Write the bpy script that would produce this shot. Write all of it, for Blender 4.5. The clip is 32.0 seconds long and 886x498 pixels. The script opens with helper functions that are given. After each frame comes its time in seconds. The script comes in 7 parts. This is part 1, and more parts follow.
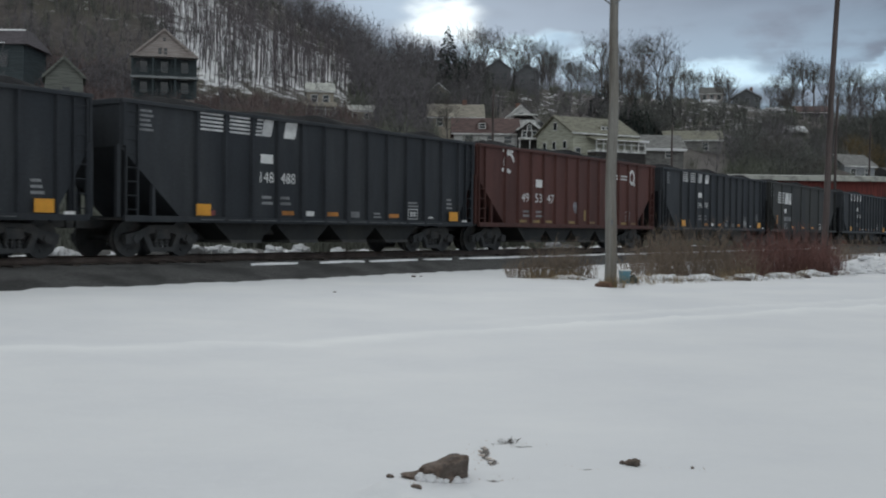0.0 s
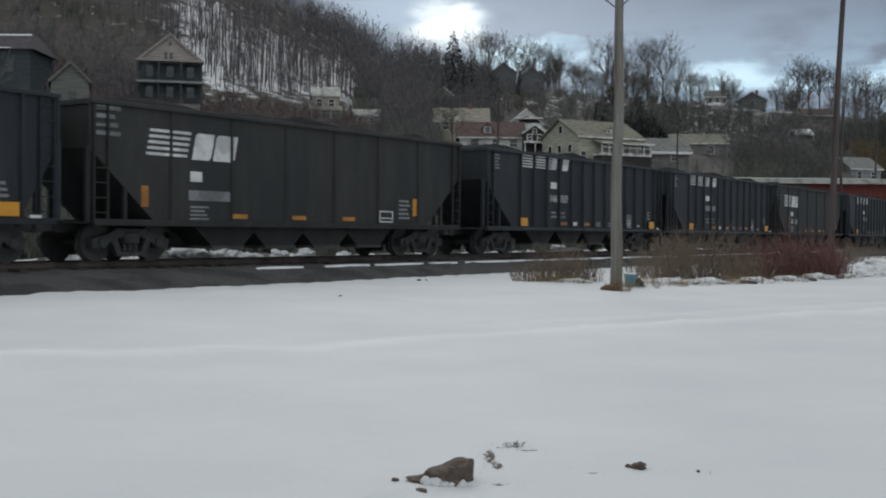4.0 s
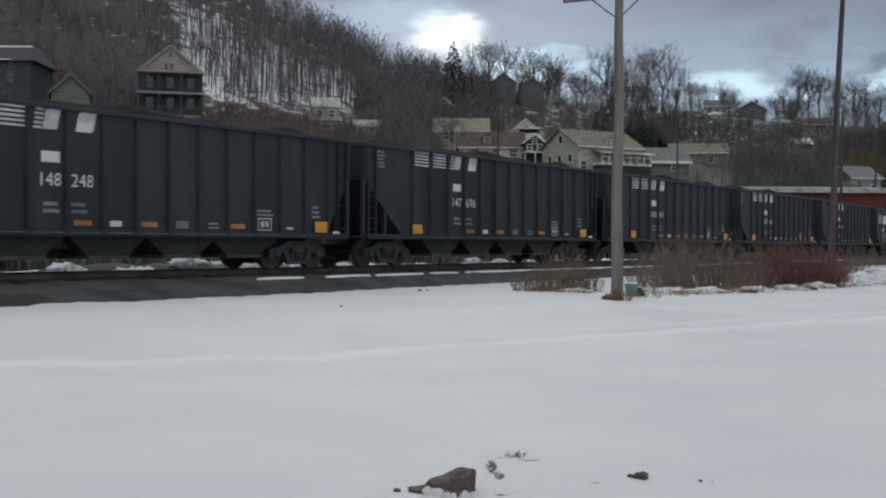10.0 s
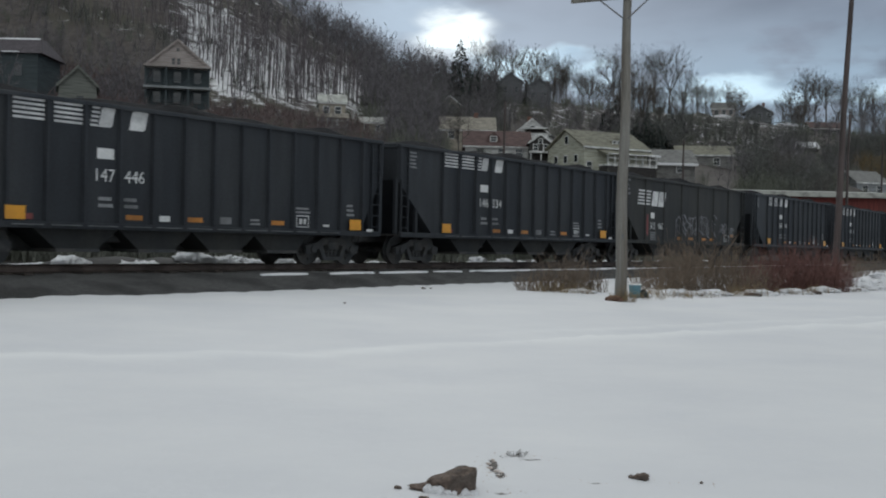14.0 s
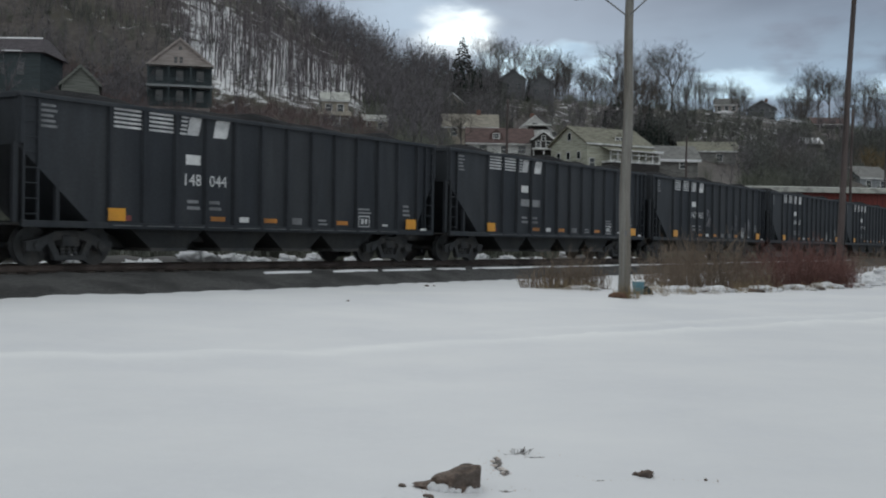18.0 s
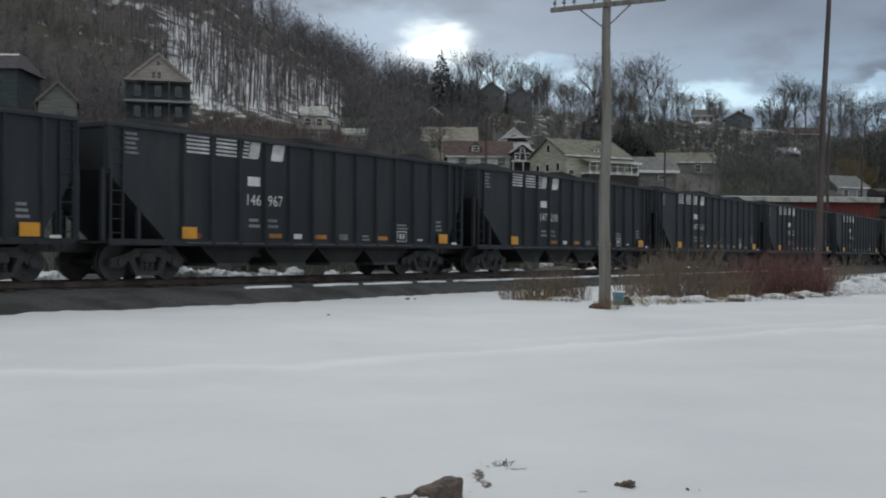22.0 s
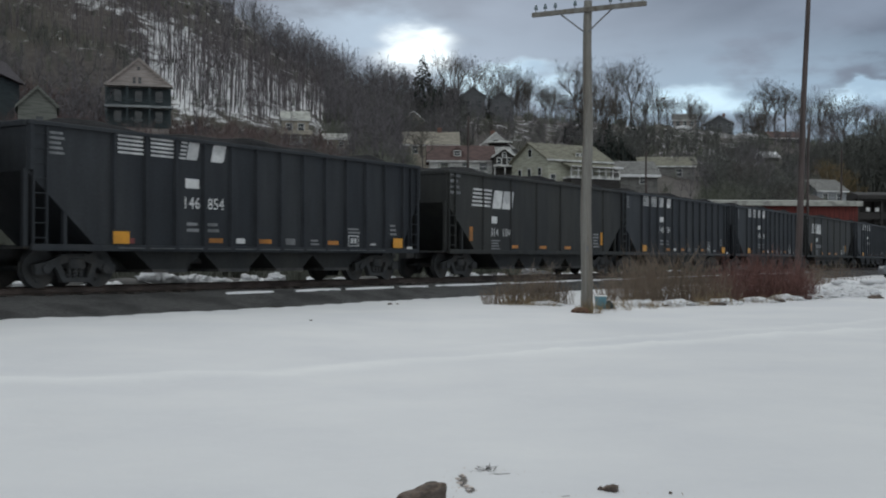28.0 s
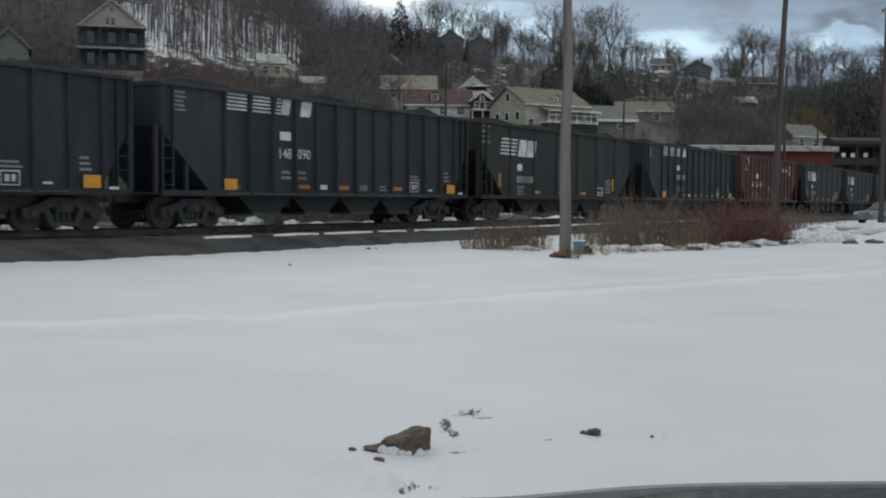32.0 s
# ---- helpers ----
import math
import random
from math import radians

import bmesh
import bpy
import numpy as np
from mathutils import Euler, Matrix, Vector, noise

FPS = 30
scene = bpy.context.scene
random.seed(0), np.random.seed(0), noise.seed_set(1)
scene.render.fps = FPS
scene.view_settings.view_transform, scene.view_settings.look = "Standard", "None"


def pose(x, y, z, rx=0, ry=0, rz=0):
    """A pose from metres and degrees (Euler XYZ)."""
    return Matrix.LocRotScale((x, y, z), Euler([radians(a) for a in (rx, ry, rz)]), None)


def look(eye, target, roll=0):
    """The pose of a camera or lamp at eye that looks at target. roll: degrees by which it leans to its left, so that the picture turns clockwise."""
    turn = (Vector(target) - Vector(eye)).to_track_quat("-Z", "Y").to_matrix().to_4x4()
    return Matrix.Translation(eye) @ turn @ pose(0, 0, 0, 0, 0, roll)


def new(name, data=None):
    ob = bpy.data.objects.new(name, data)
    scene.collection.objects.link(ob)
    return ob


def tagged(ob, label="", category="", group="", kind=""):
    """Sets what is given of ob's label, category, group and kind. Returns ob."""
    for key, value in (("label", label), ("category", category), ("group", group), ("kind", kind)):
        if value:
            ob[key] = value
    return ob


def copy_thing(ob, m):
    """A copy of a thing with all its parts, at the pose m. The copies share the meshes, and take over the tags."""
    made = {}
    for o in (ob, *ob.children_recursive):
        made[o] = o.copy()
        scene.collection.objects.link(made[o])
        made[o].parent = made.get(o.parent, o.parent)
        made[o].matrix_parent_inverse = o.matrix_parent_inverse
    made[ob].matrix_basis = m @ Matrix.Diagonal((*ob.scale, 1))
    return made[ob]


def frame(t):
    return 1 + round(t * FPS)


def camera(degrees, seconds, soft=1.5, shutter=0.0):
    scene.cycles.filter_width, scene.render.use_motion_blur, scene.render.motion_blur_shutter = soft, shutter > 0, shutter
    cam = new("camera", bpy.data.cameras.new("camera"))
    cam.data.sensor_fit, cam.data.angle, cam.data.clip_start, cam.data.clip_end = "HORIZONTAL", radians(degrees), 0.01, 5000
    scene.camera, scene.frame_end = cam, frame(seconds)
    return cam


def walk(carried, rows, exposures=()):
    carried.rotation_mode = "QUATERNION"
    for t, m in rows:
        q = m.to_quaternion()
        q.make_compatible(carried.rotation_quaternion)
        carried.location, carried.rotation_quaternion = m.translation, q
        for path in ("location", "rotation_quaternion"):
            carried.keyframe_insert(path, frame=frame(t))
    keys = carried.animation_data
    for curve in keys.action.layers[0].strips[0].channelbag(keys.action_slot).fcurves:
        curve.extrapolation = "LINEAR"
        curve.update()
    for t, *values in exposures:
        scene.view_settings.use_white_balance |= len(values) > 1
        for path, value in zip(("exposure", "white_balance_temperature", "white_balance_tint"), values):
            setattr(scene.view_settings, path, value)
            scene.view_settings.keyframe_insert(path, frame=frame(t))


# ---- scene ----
import functools

cam = camera(42.82, 32.0, soft=2.0, shutter=0.15)


def view(x, y, z, yaw, pitch, roll):
    """A camera pose from its place, its yaw to the left of +y, its pitch up and its roll."""
    a, b = radians(yaw), radians(pitch)
    ahead = Vector((-math.sin(a) * math.cos(b), math.cos(a) * math.cos(b), math.sin(b)))
    eye = Vector((x, y, z))
    return look(eye, eye + ahead, roll)


walk(cam, [
    (0, view(0.006, -0.004, 1.405, -0.517, -1.021, 0.640)),
    (0.5, view(0.006, -0.004, 1.402, -0.394, -0.665, 0.372)),
    (1, view(0.006, -0.004, 1.401, -0.388, -0.384, 0.282)),
    (1.5, view(0.007, -0.003, 1.402, -0.280, -0.449, 0.342)),
    (2, view(0.006, -0.003, 1.403, -0.282, -0.774, 0.387)),
    (2.5, view(0.004, -0.003, 1.402, -0.231, -0.474, 0.119)),
    (3, view(0.007, -0.003, 1.401, -0.233, -0.396, 0.118)),
    (3.5, view(0.010, -0.003, 1.402, -0.146, -0.802, 0.440)),
    (5.5, view(0.010, -0.002, 1.405, -0.292, -0.861, 0.599)),
    (6, view(0.009, -0.002, 1.404, -0.288, -0.586, 0.475)),
    (6.5, view(0.005, -0.002, 1.400, -0.187, -0.358, 0.213)),
    (7, view(0.006, -0.003, 1.401, -0.192, -0.212, 0.164)),
    (7.5, view(0.008, -0.004, 1.401, -0.083, -0.405, 0.335)),
    (8, view(0.007, -0.004, 1.402, -0.032, -0.299, 0.276)),
    (8.5, view(0.005, -0.003, 1.404, -0.030, -0.186, 0.197)),
    (9, view(0.005, -0.004, 1.401, -0.068, -0.174, 0.163)),
    (9.5, view(0.003, -0.003, 1.406, 0.151, -0.340, 0.280)),
    (10, view(0.005, -0.002, 1.402, -0.208, -0.326, 0.368)),
    (10.5, view(0.005, -0.001, 1.403, -0.446, -0.231, 0.440)),
    (11, view(0.004, -0.002, 1.403, -0.227, -0.162, 0.792)),
    (11.5, view(0.006, -0.003, 1.403, -0.056, -0.406, 0.917)),
    (12, view(0.008, -0.003, 1.404, 0.092, -0.220, 0.622)),
    (12.5, view(0.005, -0.001, 1.404, -0.113, 0.137, 0.617)),
    (13, view(0.000, -0.000, 1.400, 0.000, -0.176, 0.700)),
    (13.5, view(0.003, -0.002, 1.398, -0.234, -0.109, 1.028)),
    (14, view(0.005, -0.002, 1.399, 0.010, -0.400, 1.239)),
    (14.5, view(0.005, -0.001, 1.405, -0.094, -0.426, 1.205)),
    (16.5, view(0.005, -0.001, 1.402, -0.117, -0.480, 1.046)),
    (17, view(0.005, -0.002, 1.401, 0.203, -0.815, 1.159)),
    (17.5, view(0.005, -0.002, 1.404, 0.228, -0.663, 1.042)),
    (18, view(0.004, -0.002, 1.403, 0.167, -0.541, 0.994)),
    (18.5, view(0.002, -0.001, 1.404, 0.141, -0.575, 0.981)),
    (19, view(0.007, -0.002, 1.402, -0.266, -0.708, 1.054)),
    (19.5, view(0.010, -0.001, 1.403, -0.929, -0.300, 0.904)),
    (20, view(0.005, -0.001, 1.400, -0.982, -0.125, 0.699)),
    (20.5, view(0.008, 0.000, 1.403, -0.970, -0.128, 0.636)),
    (21, view(0.007, -0.000, 1.399, -0.857, 0.067, 0.459)),
    (21.5, view(0.007, -0.001, 1.401, -0.852, 0.122, 0.355)),
    (22, view(0.009, -0.002, 1.400, -0.814, 0.124, 0.409)),
    (22.5, view(0.007, -0.002, 1.404, -0.702, -0.086, 0.441)),
    (23, view(0.009, -0.002, 1.403, -0.755, 0.203, 0.288)),
    (23.5, view(0.010, -0.002, 1.403, -0.836, 0.359, 0.104)),
    (24, view(0.009, -0.002, 1.403, -0.842, 0.314, 0.089)),
    (24.5, view(0.008, -0.001, 1.400, -0.766, 0.177, 0.311)),
    (26.5, view(0.007, -0.000, 1.399, -0.715, 0.329, 0.409)),
    (27, view(0.007, 0.001, 1.398, -0.376, -0.037, 0.285)),
    (27.5, view(0.008, 0.002, 1.400, -0.905, -0.075, 0.250)),
    (28, view(0.007, 0.004, 1.401, -1.717, 0.370, 0.200)),
    (28.5, view(0.005, 0.007, 1.405, -1.571, 0.108, 0.456)),
    (28.6, view(-0.002, 0.008, 1.409, -1.702, 0.162, 0.248)),
    (28.7, view(-0.008, 0.011, 1.413, -1.703, 0.280, 0.040)),
    (28.8, view(-0.014, 0.013, 1.417, -2.906, 0.277, -0.169)),
    (28.9, view(-0.021, 0.015, 1.422, -4.244, -0.696, -0.377)),
    (29, view(-0.030, 0.016, 1.422, -2.570, -0.440, -0.200)),
    (29.1, view(-0.033, 0.015, 1.416, -0.671, 0.379, -0.634)),
    (29.2, view(-0.037, 0.013, 1.411, 0.724, -0.057, -1.203)),
    (29.3, view(-0.038, 0.013, 1.409, 0.070, 0.388, -1.472)),
    (29.4, view(-0.041, 0.012, 1.407, -0.416, 0.896, -1.740)),
    (29.5, view(-0.043, 0.011, 1.405, -1.472, 0.378, -2.009)),
    (29.6, view(-0.042, 0.010, 1.402, -2.574, 1.331, -0.998)),
    (29.7, view(-0.041, 0.010, 1.399, -3.381, 2.204, 0.015)),
    (29.8, view(-0.040, 0.009, 1.395, -3.118, 0.935, 0.506)),
    (29.9, view(-0.038, 0.009, 1.396, -3.023, 0.584, 1.182)),
    (30, view(-0.035, 0.009, 1.396, -3.358, 0.122, 1.858)),
    (30.1, view(-0.035, 0.009, 1.396, -3.556, -0.862, 1.643)),
    (30.2, view(-0.036, 0.011, 1.399, -3.685, -1.343, 1.345)),
    (30.3, view(-0.037, 0.012, 1.401, -3.545, -1.353, 1.047)),
    (30.5, view(-0.040, 0.015, 1.407, -2.861, -1.773, 0.683)),
    (31, view(-0.037, 0.019, 1.413, -3.206, -1.858, 0.809)),
    (31.5, view(-0.039, 0.019, 1.409, -2.853, -2.122, 0.608)),
    (32, view(-0.036, 0.020, 1.408, -2.894, -2.443, 0.327)),
], exposures=[(0.0, 0.08, 6270, 7.5), (32.0, 0.08, 6270, 7.5)])

# ---- world and light ----
SUN_AZ, SUN_EL = radians(-4.0), radians(24.0)
world = bpy.data.worlds.new("overcast_sky")
scene.world = world
world.use_nodes = True


def build_sky():
    nt = world.node_tree
    nt.nodes.clear()
    N, K = nt.nodes.new, nt.links.new

    def val(v):
        n = N("ShaderNodeValue")
        n.outputs[0].default_value = v
        return n.outputs[0]

    def op(kind, a, b=None, c=None):
        n = N("ShaderNodeMath")
        n.operation = kind
        for i, s in enumerate((a, b, c)):
            if s is None:
                continue
            if isinstance(s, (int, float)):
                n.inputs[i].default_value = s
            else:
                K(s, n.inputs[i])
        return n.outputs[0]

    def smooth(x, lo, hi):
        n = N("ShaderNodeMapRange")
        n.interpolation_type = "SMOOTHSTEP"
        K(x, n.inputs[0])
        n.inputs[1].default_value, n.inputs[2].default_value = lo, hi
        return n.outputs[0]

    def mix(f, a, b):
        n = N("ShaderNodeMix")
        n.data_type = "RGBA"
        K(f, n.inputs["Factor"])
        for s, key in ((a, 6), (b, 7)):
            if isinstance(s, tuple):
                n.inputs[key].default_value = (*s, 1)
            else:
                K(s, n.inputs[key])
        return n.outputs[2]

    tc = N("ShaderNodeTexCoord")
    sep = N("ShaderNodeSeparateXYZ")
    K(tc.outputs["Generated"], sep.inputs[0])
    # flatten the clouds into layers towards the horizon
    mp = N("ShaderNodeMapping")
    mp.inputs["Scale"].default_value = (1.0, 1.0, 2.6)
    K(tc.outputs["Generated"], mp.inputs[0])
    n1 = N("ShaderNodeTexNoise")
    n1.inputs["Scale"].default_value, n1.inputs["Detail"].default_value, n1.inputs["Roughness"].default_value = 5.0, 7.0, 0.5
    n1.inputs["Distortion"].default_value = 0.25
    K(mp.outputs[0], n1.inputs["Vector"])
    n2 = N("ShaderNodeTexNoise")
    n2.inputs["Scale"].default_value, n2.inputs["Detail"].default_value = 14.0, 6.0
    K(mp.outputs[0], n2.inputs["Vector"])
    cloud = mix(smooth(n1.outputs[0], 0.38, 0.68), (0.138, 0.166, 0.221), (0.232, 0.271, 0.347))
    # thin places low in the sky: bluish white
    az = op("ARCTAN2", sep.outputs[0], sep.outputs[1])
    el = op("ARCSINE", sep.outputs[2])
    wob = op("MULTIPLY", op("SUBTRACT", n2.outputs[0], 0.5), 0.075)
    sway = op("MULTIPLY", op("SUBTRACT", n1.outputs[0], 0.5), 0.12)

    def gap(a0, e0, wa, we, sharp=2.0):
        da = op("DIVIDE", op("SUBTRACT", op("ADD", az, sway), a0), wa)
        de = op("DIVIDE", op("SUBTRACT", op("ADD", el, wob), e0), we)
        r = op("ADD", op("MULTIPLY", da, da), op("MULTIPLY", de, de))
        return op("POWER", 2.718, op("MULTIPLY", r, -sharp))

    # long streaks where the cloud is thin, close over the ridge
    mp3 = N("ShaderNodeMapping")
    mp3.inputs["Scale"].default_value = (1.0, 1.0, 2.0)
    mp3.inputs["Location"].default_value = (0.35, 0.0, 0.0)
    K(tc.outputs["Generated"], mp3.inputs[0])
    n3 = N("ShaderNodeTexNoise")
    n3.inputs["Scale"].default_value, n3.inputs["Detail"].default_value, n3.inputs["Roughness"].default_value = 13.0, 6.0, 0.55
    K(mp3.outputs[0], n3.inputs["Vector"])
    low = op("MULTIPLY", smooth(el, 0.215, 0.12), smooth(n2.outputs[0], 0.36, 0.58))
    cloud = mix(op("MULTIPLY", low, 0.8), cloud, (0.36, 0.49, 0.62))
    cloud = mix(op("MULTIPLY", gap(0.075, 0.185, 0.16, 0.055, 1.0), 0.55), cloud, (0.40, 0.47, 0.58))
    cloud = mix(op("MULTIPLY", gap(-0.045, 0.196, 0.085, 0.020, 1.2), 0.70), cloud, (0.46, 0.58, 0.72))
    cloud = mix(smooth(gap(0.002, 0.176, 0.040, 0.0235, 1.2), 0.10, 0.80), cloud, (1.06, 1.14, 1.18))
    thin = op("ADD", op("ADD", op("MULTIPLY", gap(0.085, 0.157, 0.070, 0.020, 1.2), 1.7), op("MULTIPLY", gap(0.240, 0.137, 0.055, 0.015, 1.2), 1.35)), op("MULTIPLY", gap(0.375, 0.126, 0.060, 0.011, 1.2), 1.0))
    streak = smooth(op("ADD", op("MULTIPLY", thin, 0.40), n3.outputs[0]), 0.56, 0.92)
    streak = op("MULTIPLY", streak, smooth(thin, 0.05, 0.45))
    cloud = mix(op("MULTIPLY", streak, 0.9), cloud, mix(smooth(n2.outputs[0], 0.35, 0.62), (0.40, 0.54, 0.68), (0.72, 0.92, 1.04)))
    # an overcast sky is brighter towards the zenith
    cloud = mix(smooth(el, 0.26, 0.9), cloud, (0.320, 0.333, 0.329))
    lift = op("MULTIPLY_ADD", smooth(el, 0.25, 1.1), 1.00, 1.0)
    # unseen sky behind the camera, brightened to light the faces turned this way
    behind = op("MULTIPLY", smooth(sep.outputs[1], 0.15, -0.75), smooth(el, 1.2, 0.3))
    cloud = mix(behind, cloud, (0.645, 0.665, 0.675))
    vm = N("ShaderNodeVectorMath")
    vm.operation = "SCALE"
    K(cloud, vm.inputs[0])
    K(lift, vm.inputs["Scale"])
    sky = N("ShaderNodeTexSky")
    sky.sky_type, sky.sun_disc = "NISHITA", False
    sky.sun_elevation, sky.sun_rotation = SUN_EL, SUN_AZ
    b1, b2, add = N("ShaderNodeBackground"), N("ShaderNodeBackground"), N("ShaderNodeAddShader")
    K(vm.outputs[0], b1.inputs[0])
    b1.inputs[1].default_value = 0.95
    K(sky.outputs[0], b2.inputs[0])
    b2.inputs[1].default_value = 0.004
    K(b1.outputs[0], add.inputs[0])
    K(b2.outputs[0], add.inputs[1])
    out = N("ShaderNodeOutputWorld")
    K(add.outputs[0], out.inputs[0])


build_sky()
sun_data = bpy.data.lights.new("sun", "SUN")
sun_data.energy, sun_data.angle, sun_data.color = 0.55, radians(28), (1.0, 0.97, 0.93)
sun = new("sun", sun_data)
SUN_DIR = Vector((math.sin(SUN_AZ) * math.cos(SUN_EL), math.cos(SUN_AZ) * math.cos(SUN_EL), math.sin(SUN_EL)))
sun.matrix_world = look(SUN_DIR * 200, (0, 0, 0))


# ---- materials ----
def material(name, colour, rough=0.7, metal=0.0, vary=0.25, scale=6.0, fine=40.0, bump=0.15, bump_scale=None, colour2=None,
             mix_scale=1.2, mix_at=(0.45, 0.6), random=0.0, streak=(1, 1, 1), spec=0.5, dist=0.02):
    """A surface with variation at two scales: broad patches of a second colour and fine grain, with a bump."""
    m = bpy.data.materials.new(name)
    m.use_nodes = True
    nt = m.node_tree
    N, K = nt.nodes.new, nt.links.new
    bsdf = nt.nodes["Principled BSDF"]
    bsdf.inputs["Roughness"].default_value = rough
    bsdf.inputs["Metallic"].default_value = metal
    bsdf.inputs["Specular IOR Level"].default_value = spec
    geo = N("ShaderNodeTexCoord")
    mp = N("ShaderNodeMapping")
    mp.inputs["Scale"].default_value = streak
    K(geo.outputs["Object"], mp.inputs[0])
    a, b = N("ShaderNodeTexNoise"), N("ShaderNodeTexNoise")
    a.inputs["Scale"].default_value, a.inputs["Detail"].default_value = scale, 6.0
    b.inputs["Scale"].default_value, b.inputs["Detail"].default_value = fine, 5.0
    K(mp.outputs[0], a.inputs["Vector"])
    K(geo.outputs["Object"], b.inputs["Vector"])
    col = N("ShaderNodeMix")
    col.data_type = "RGBA"
    col.inputs[6].default_value = (*colour, 1)
    col.inputs[7].default_value = (*(colour2 or tuple(c * 0.6 for c in colour)), 1)
    c0 = N("ShaderNodeTexNoise")
    c0.inputs["Scale"].default_value, c0.inputs["Detail"].default_value = mix_scale, 5.0
    K(mp.outputs[0], c0.inputs["Vector"])
    mr = N("ShaderNodeMapRange")
    mr.inputs[1].default_value, mr.inputs[2].default_value = mix_at
    K(c0.outputs[0], mr.inputs[0])
    K(mr.outputs[0], col.inputs["Factor"])
    tot = N("ShaderNodeMath")
    tot.operation = "ADD"
    K(a.outputs[0], tot.inputs[0])
    K(b.outputs[0], tot.inputs[1])
    amp = N("ShaderNodeMapRange")
    amp.inputs[1].default_value, amp.inputs[2].default_value = 0.6, 1.4
    amp.inputs[3].default_value, amp.inputs[4].default_value = 1 - vary, 1 + vary
    K(tot.outputs[0], amp.inputs[0])
    k = amp.outputs[0]
    if random:
        oi = N("ShaderNodeObjectInfo")
        rr = N("ShaderNodeMapRange")
        rr.inputs[3].default_value, rr.inputs[4].default_value = 1 - random, 1 + random
        K(oi.outputs["Random"], rr.inputs[0])
        mm = N("ShaderNodeMath")
        mm.operation = "MULTIPLY"
        K(k, mm.inputs[0])
        K(rr.outputs[0], mm.inputs[1])
        k = mm.outputs[0]
    sc = N("ShaderNodeVectorMath")
    sc.operation = "SCALE"
    K(col.outputs[2], sc.inputs[0])
    K(k, sc.inputs["Scale"])
    K(sc.outputs[0], bsdf.inputs["Base Color"])
    if bump:
        bp = N("ShaderNodeBump")
        bp.inputs["Strength"].default_value, bp.inputs["Distance"].default_value = bump, dist
        K((b if bump_scale is None else a).outputs[0], bp.inputs["Height"])
        K(bp.outputs[0], bsdf.inputs["Normal"])
    return m


def ground_material():
    """Snow and leaf litter; the attribute 'snow' says how much of the ground the snow covers."""
    m = bpy.data.materials.new("snowy_ground")
    m.use_nodes = True
    nt = m.node_tree
    N, K = nt.nodes.new, nt.links.new
    bsdf = nt.nodes["Principled BSDF"]
    tc = N("ShaderNodeTexCoord")

    def nz(scale, detail=6.0, rough=0.55):
        n = N("ShaderNodeTexNoise")
        n.inputs["Scale"].default_value, n.inputs["Detail"].default_value, n.inputs["Roughness"].default_value = scale, detail, rough
        K(tc.outputs["Object"], n.inputs["Vector"])
        return n.outputs[0]

    def rgb(f, a, b, lo, hi):
        mr = N("ShaderNodeMapRange")
        mr.inputs[1].default_value, mr.inputs[2].default_value = lo, hi
        K(f, mr.inputs[0])
        n = N("ShaderNodeMix")
        n.data_type = "RGBA"
        K(mr.outputs[0], n.inputs["Factor"])
        for s, key in ((a, 6), (b, 7)):
            if isinstance(s, tuple):
                n.inputs[key].default_value = (*s, 1)
            else:
                K(s, n.inputs[key])
        return n.outputs[2]

    at = N("ShaderNodeAttribute")
    at.attribute_name = "snow"
    litter = rgb(nz(0.9), (0.060, 0.050, 0.046), (0.112, 0.096, 0.086), 0.35, 0.65)
    litter = rgb(nz(0.05), litter, (0.075, 0.068, 0.052), 0.50, 0.62)
    cn = N("ShaderNodeAttribute")
    cn.attribute_name = "cinder"
    nc = N("ShaderNodeMix")
    nc.data_type = "RGBA"
    K(cn.outputs["Fac"], nc.inputs["Factor"])
    K(litter, nc.inputs[6])
    nc.inputs[7].default_value = (0.030, 0.028, 0.027, 1)
    litter = nc.outputs[2]
    snow = rgb(nz(0.35), (0.690, 0.685, 0.700), (0.765, 0.755, 0.755), 0.35, 0.65)
    snow = rgb(nz(7.0), snow, (0.735, 0.73, 0.74), 0.50, 0.9)
    pk = N("ShaderNodeAttribute")
    pk.attribute_name = "packed"
    n0 = N("ShaderNodeMix")
    n0.data_type = "RGBA"
    K(pk.outputs["Fac"], n0.inputs["Factor"])
    K(snow, n0.inputs[6])
    n0.inputs[7].default_value = (0.870, 0.860, 0.850, 1)
    snow = n0.outputs[2]
    # the cover breaks up where the attribute is below one
    add = N("ShaderNodeMath")
    add.operation = "ADD"
    K(at.outputs["Fac"], add.inputs[0])
    hn = N("ShaderNodeMath")
    hn.operation = "MULTIPLY_ADD"
    K(nz(0.33, 8.0, 0.65), hn.inputs[0])
    hn.inputs[1].default_value, hn.inputs[2].default_value = 1.7, -0.85
    fine = N("ShaderNodeMath")
    fine.operation = "MULTIPLY_ADD"
    K(nz(8.0, 6.0, 0.65), fine.inputs[0])
    fine.inputs[1].default_value = 0.9
    fine.inputs[2].default_value = -0.45
    both = N("ShaderNodeMath")
    both.operation = "ADD"
    K(hn.outputs[0], both.inputs[0])
    K(fine.outputs[0], both.inputs[1])
    K(both.outputs[0], add.inputs[1])
    mr = N("ShaderNodeMapRange")
    mr.inputs[1].default_value, mr.inputs[2].default_value = 0.44, 0.56
    K(add.outputs[0], mr.inputs[0])
    n = N("ShaderNodeMix")
    n.data_type = "RGBA"
    K(mr.outputs[0], n.inputs["Factor"])
    K(litter, n.inputs[6])
    K(snow, n.inputs[7])
    K(n.outputs[2], bsdf.inputs["Base Color"])
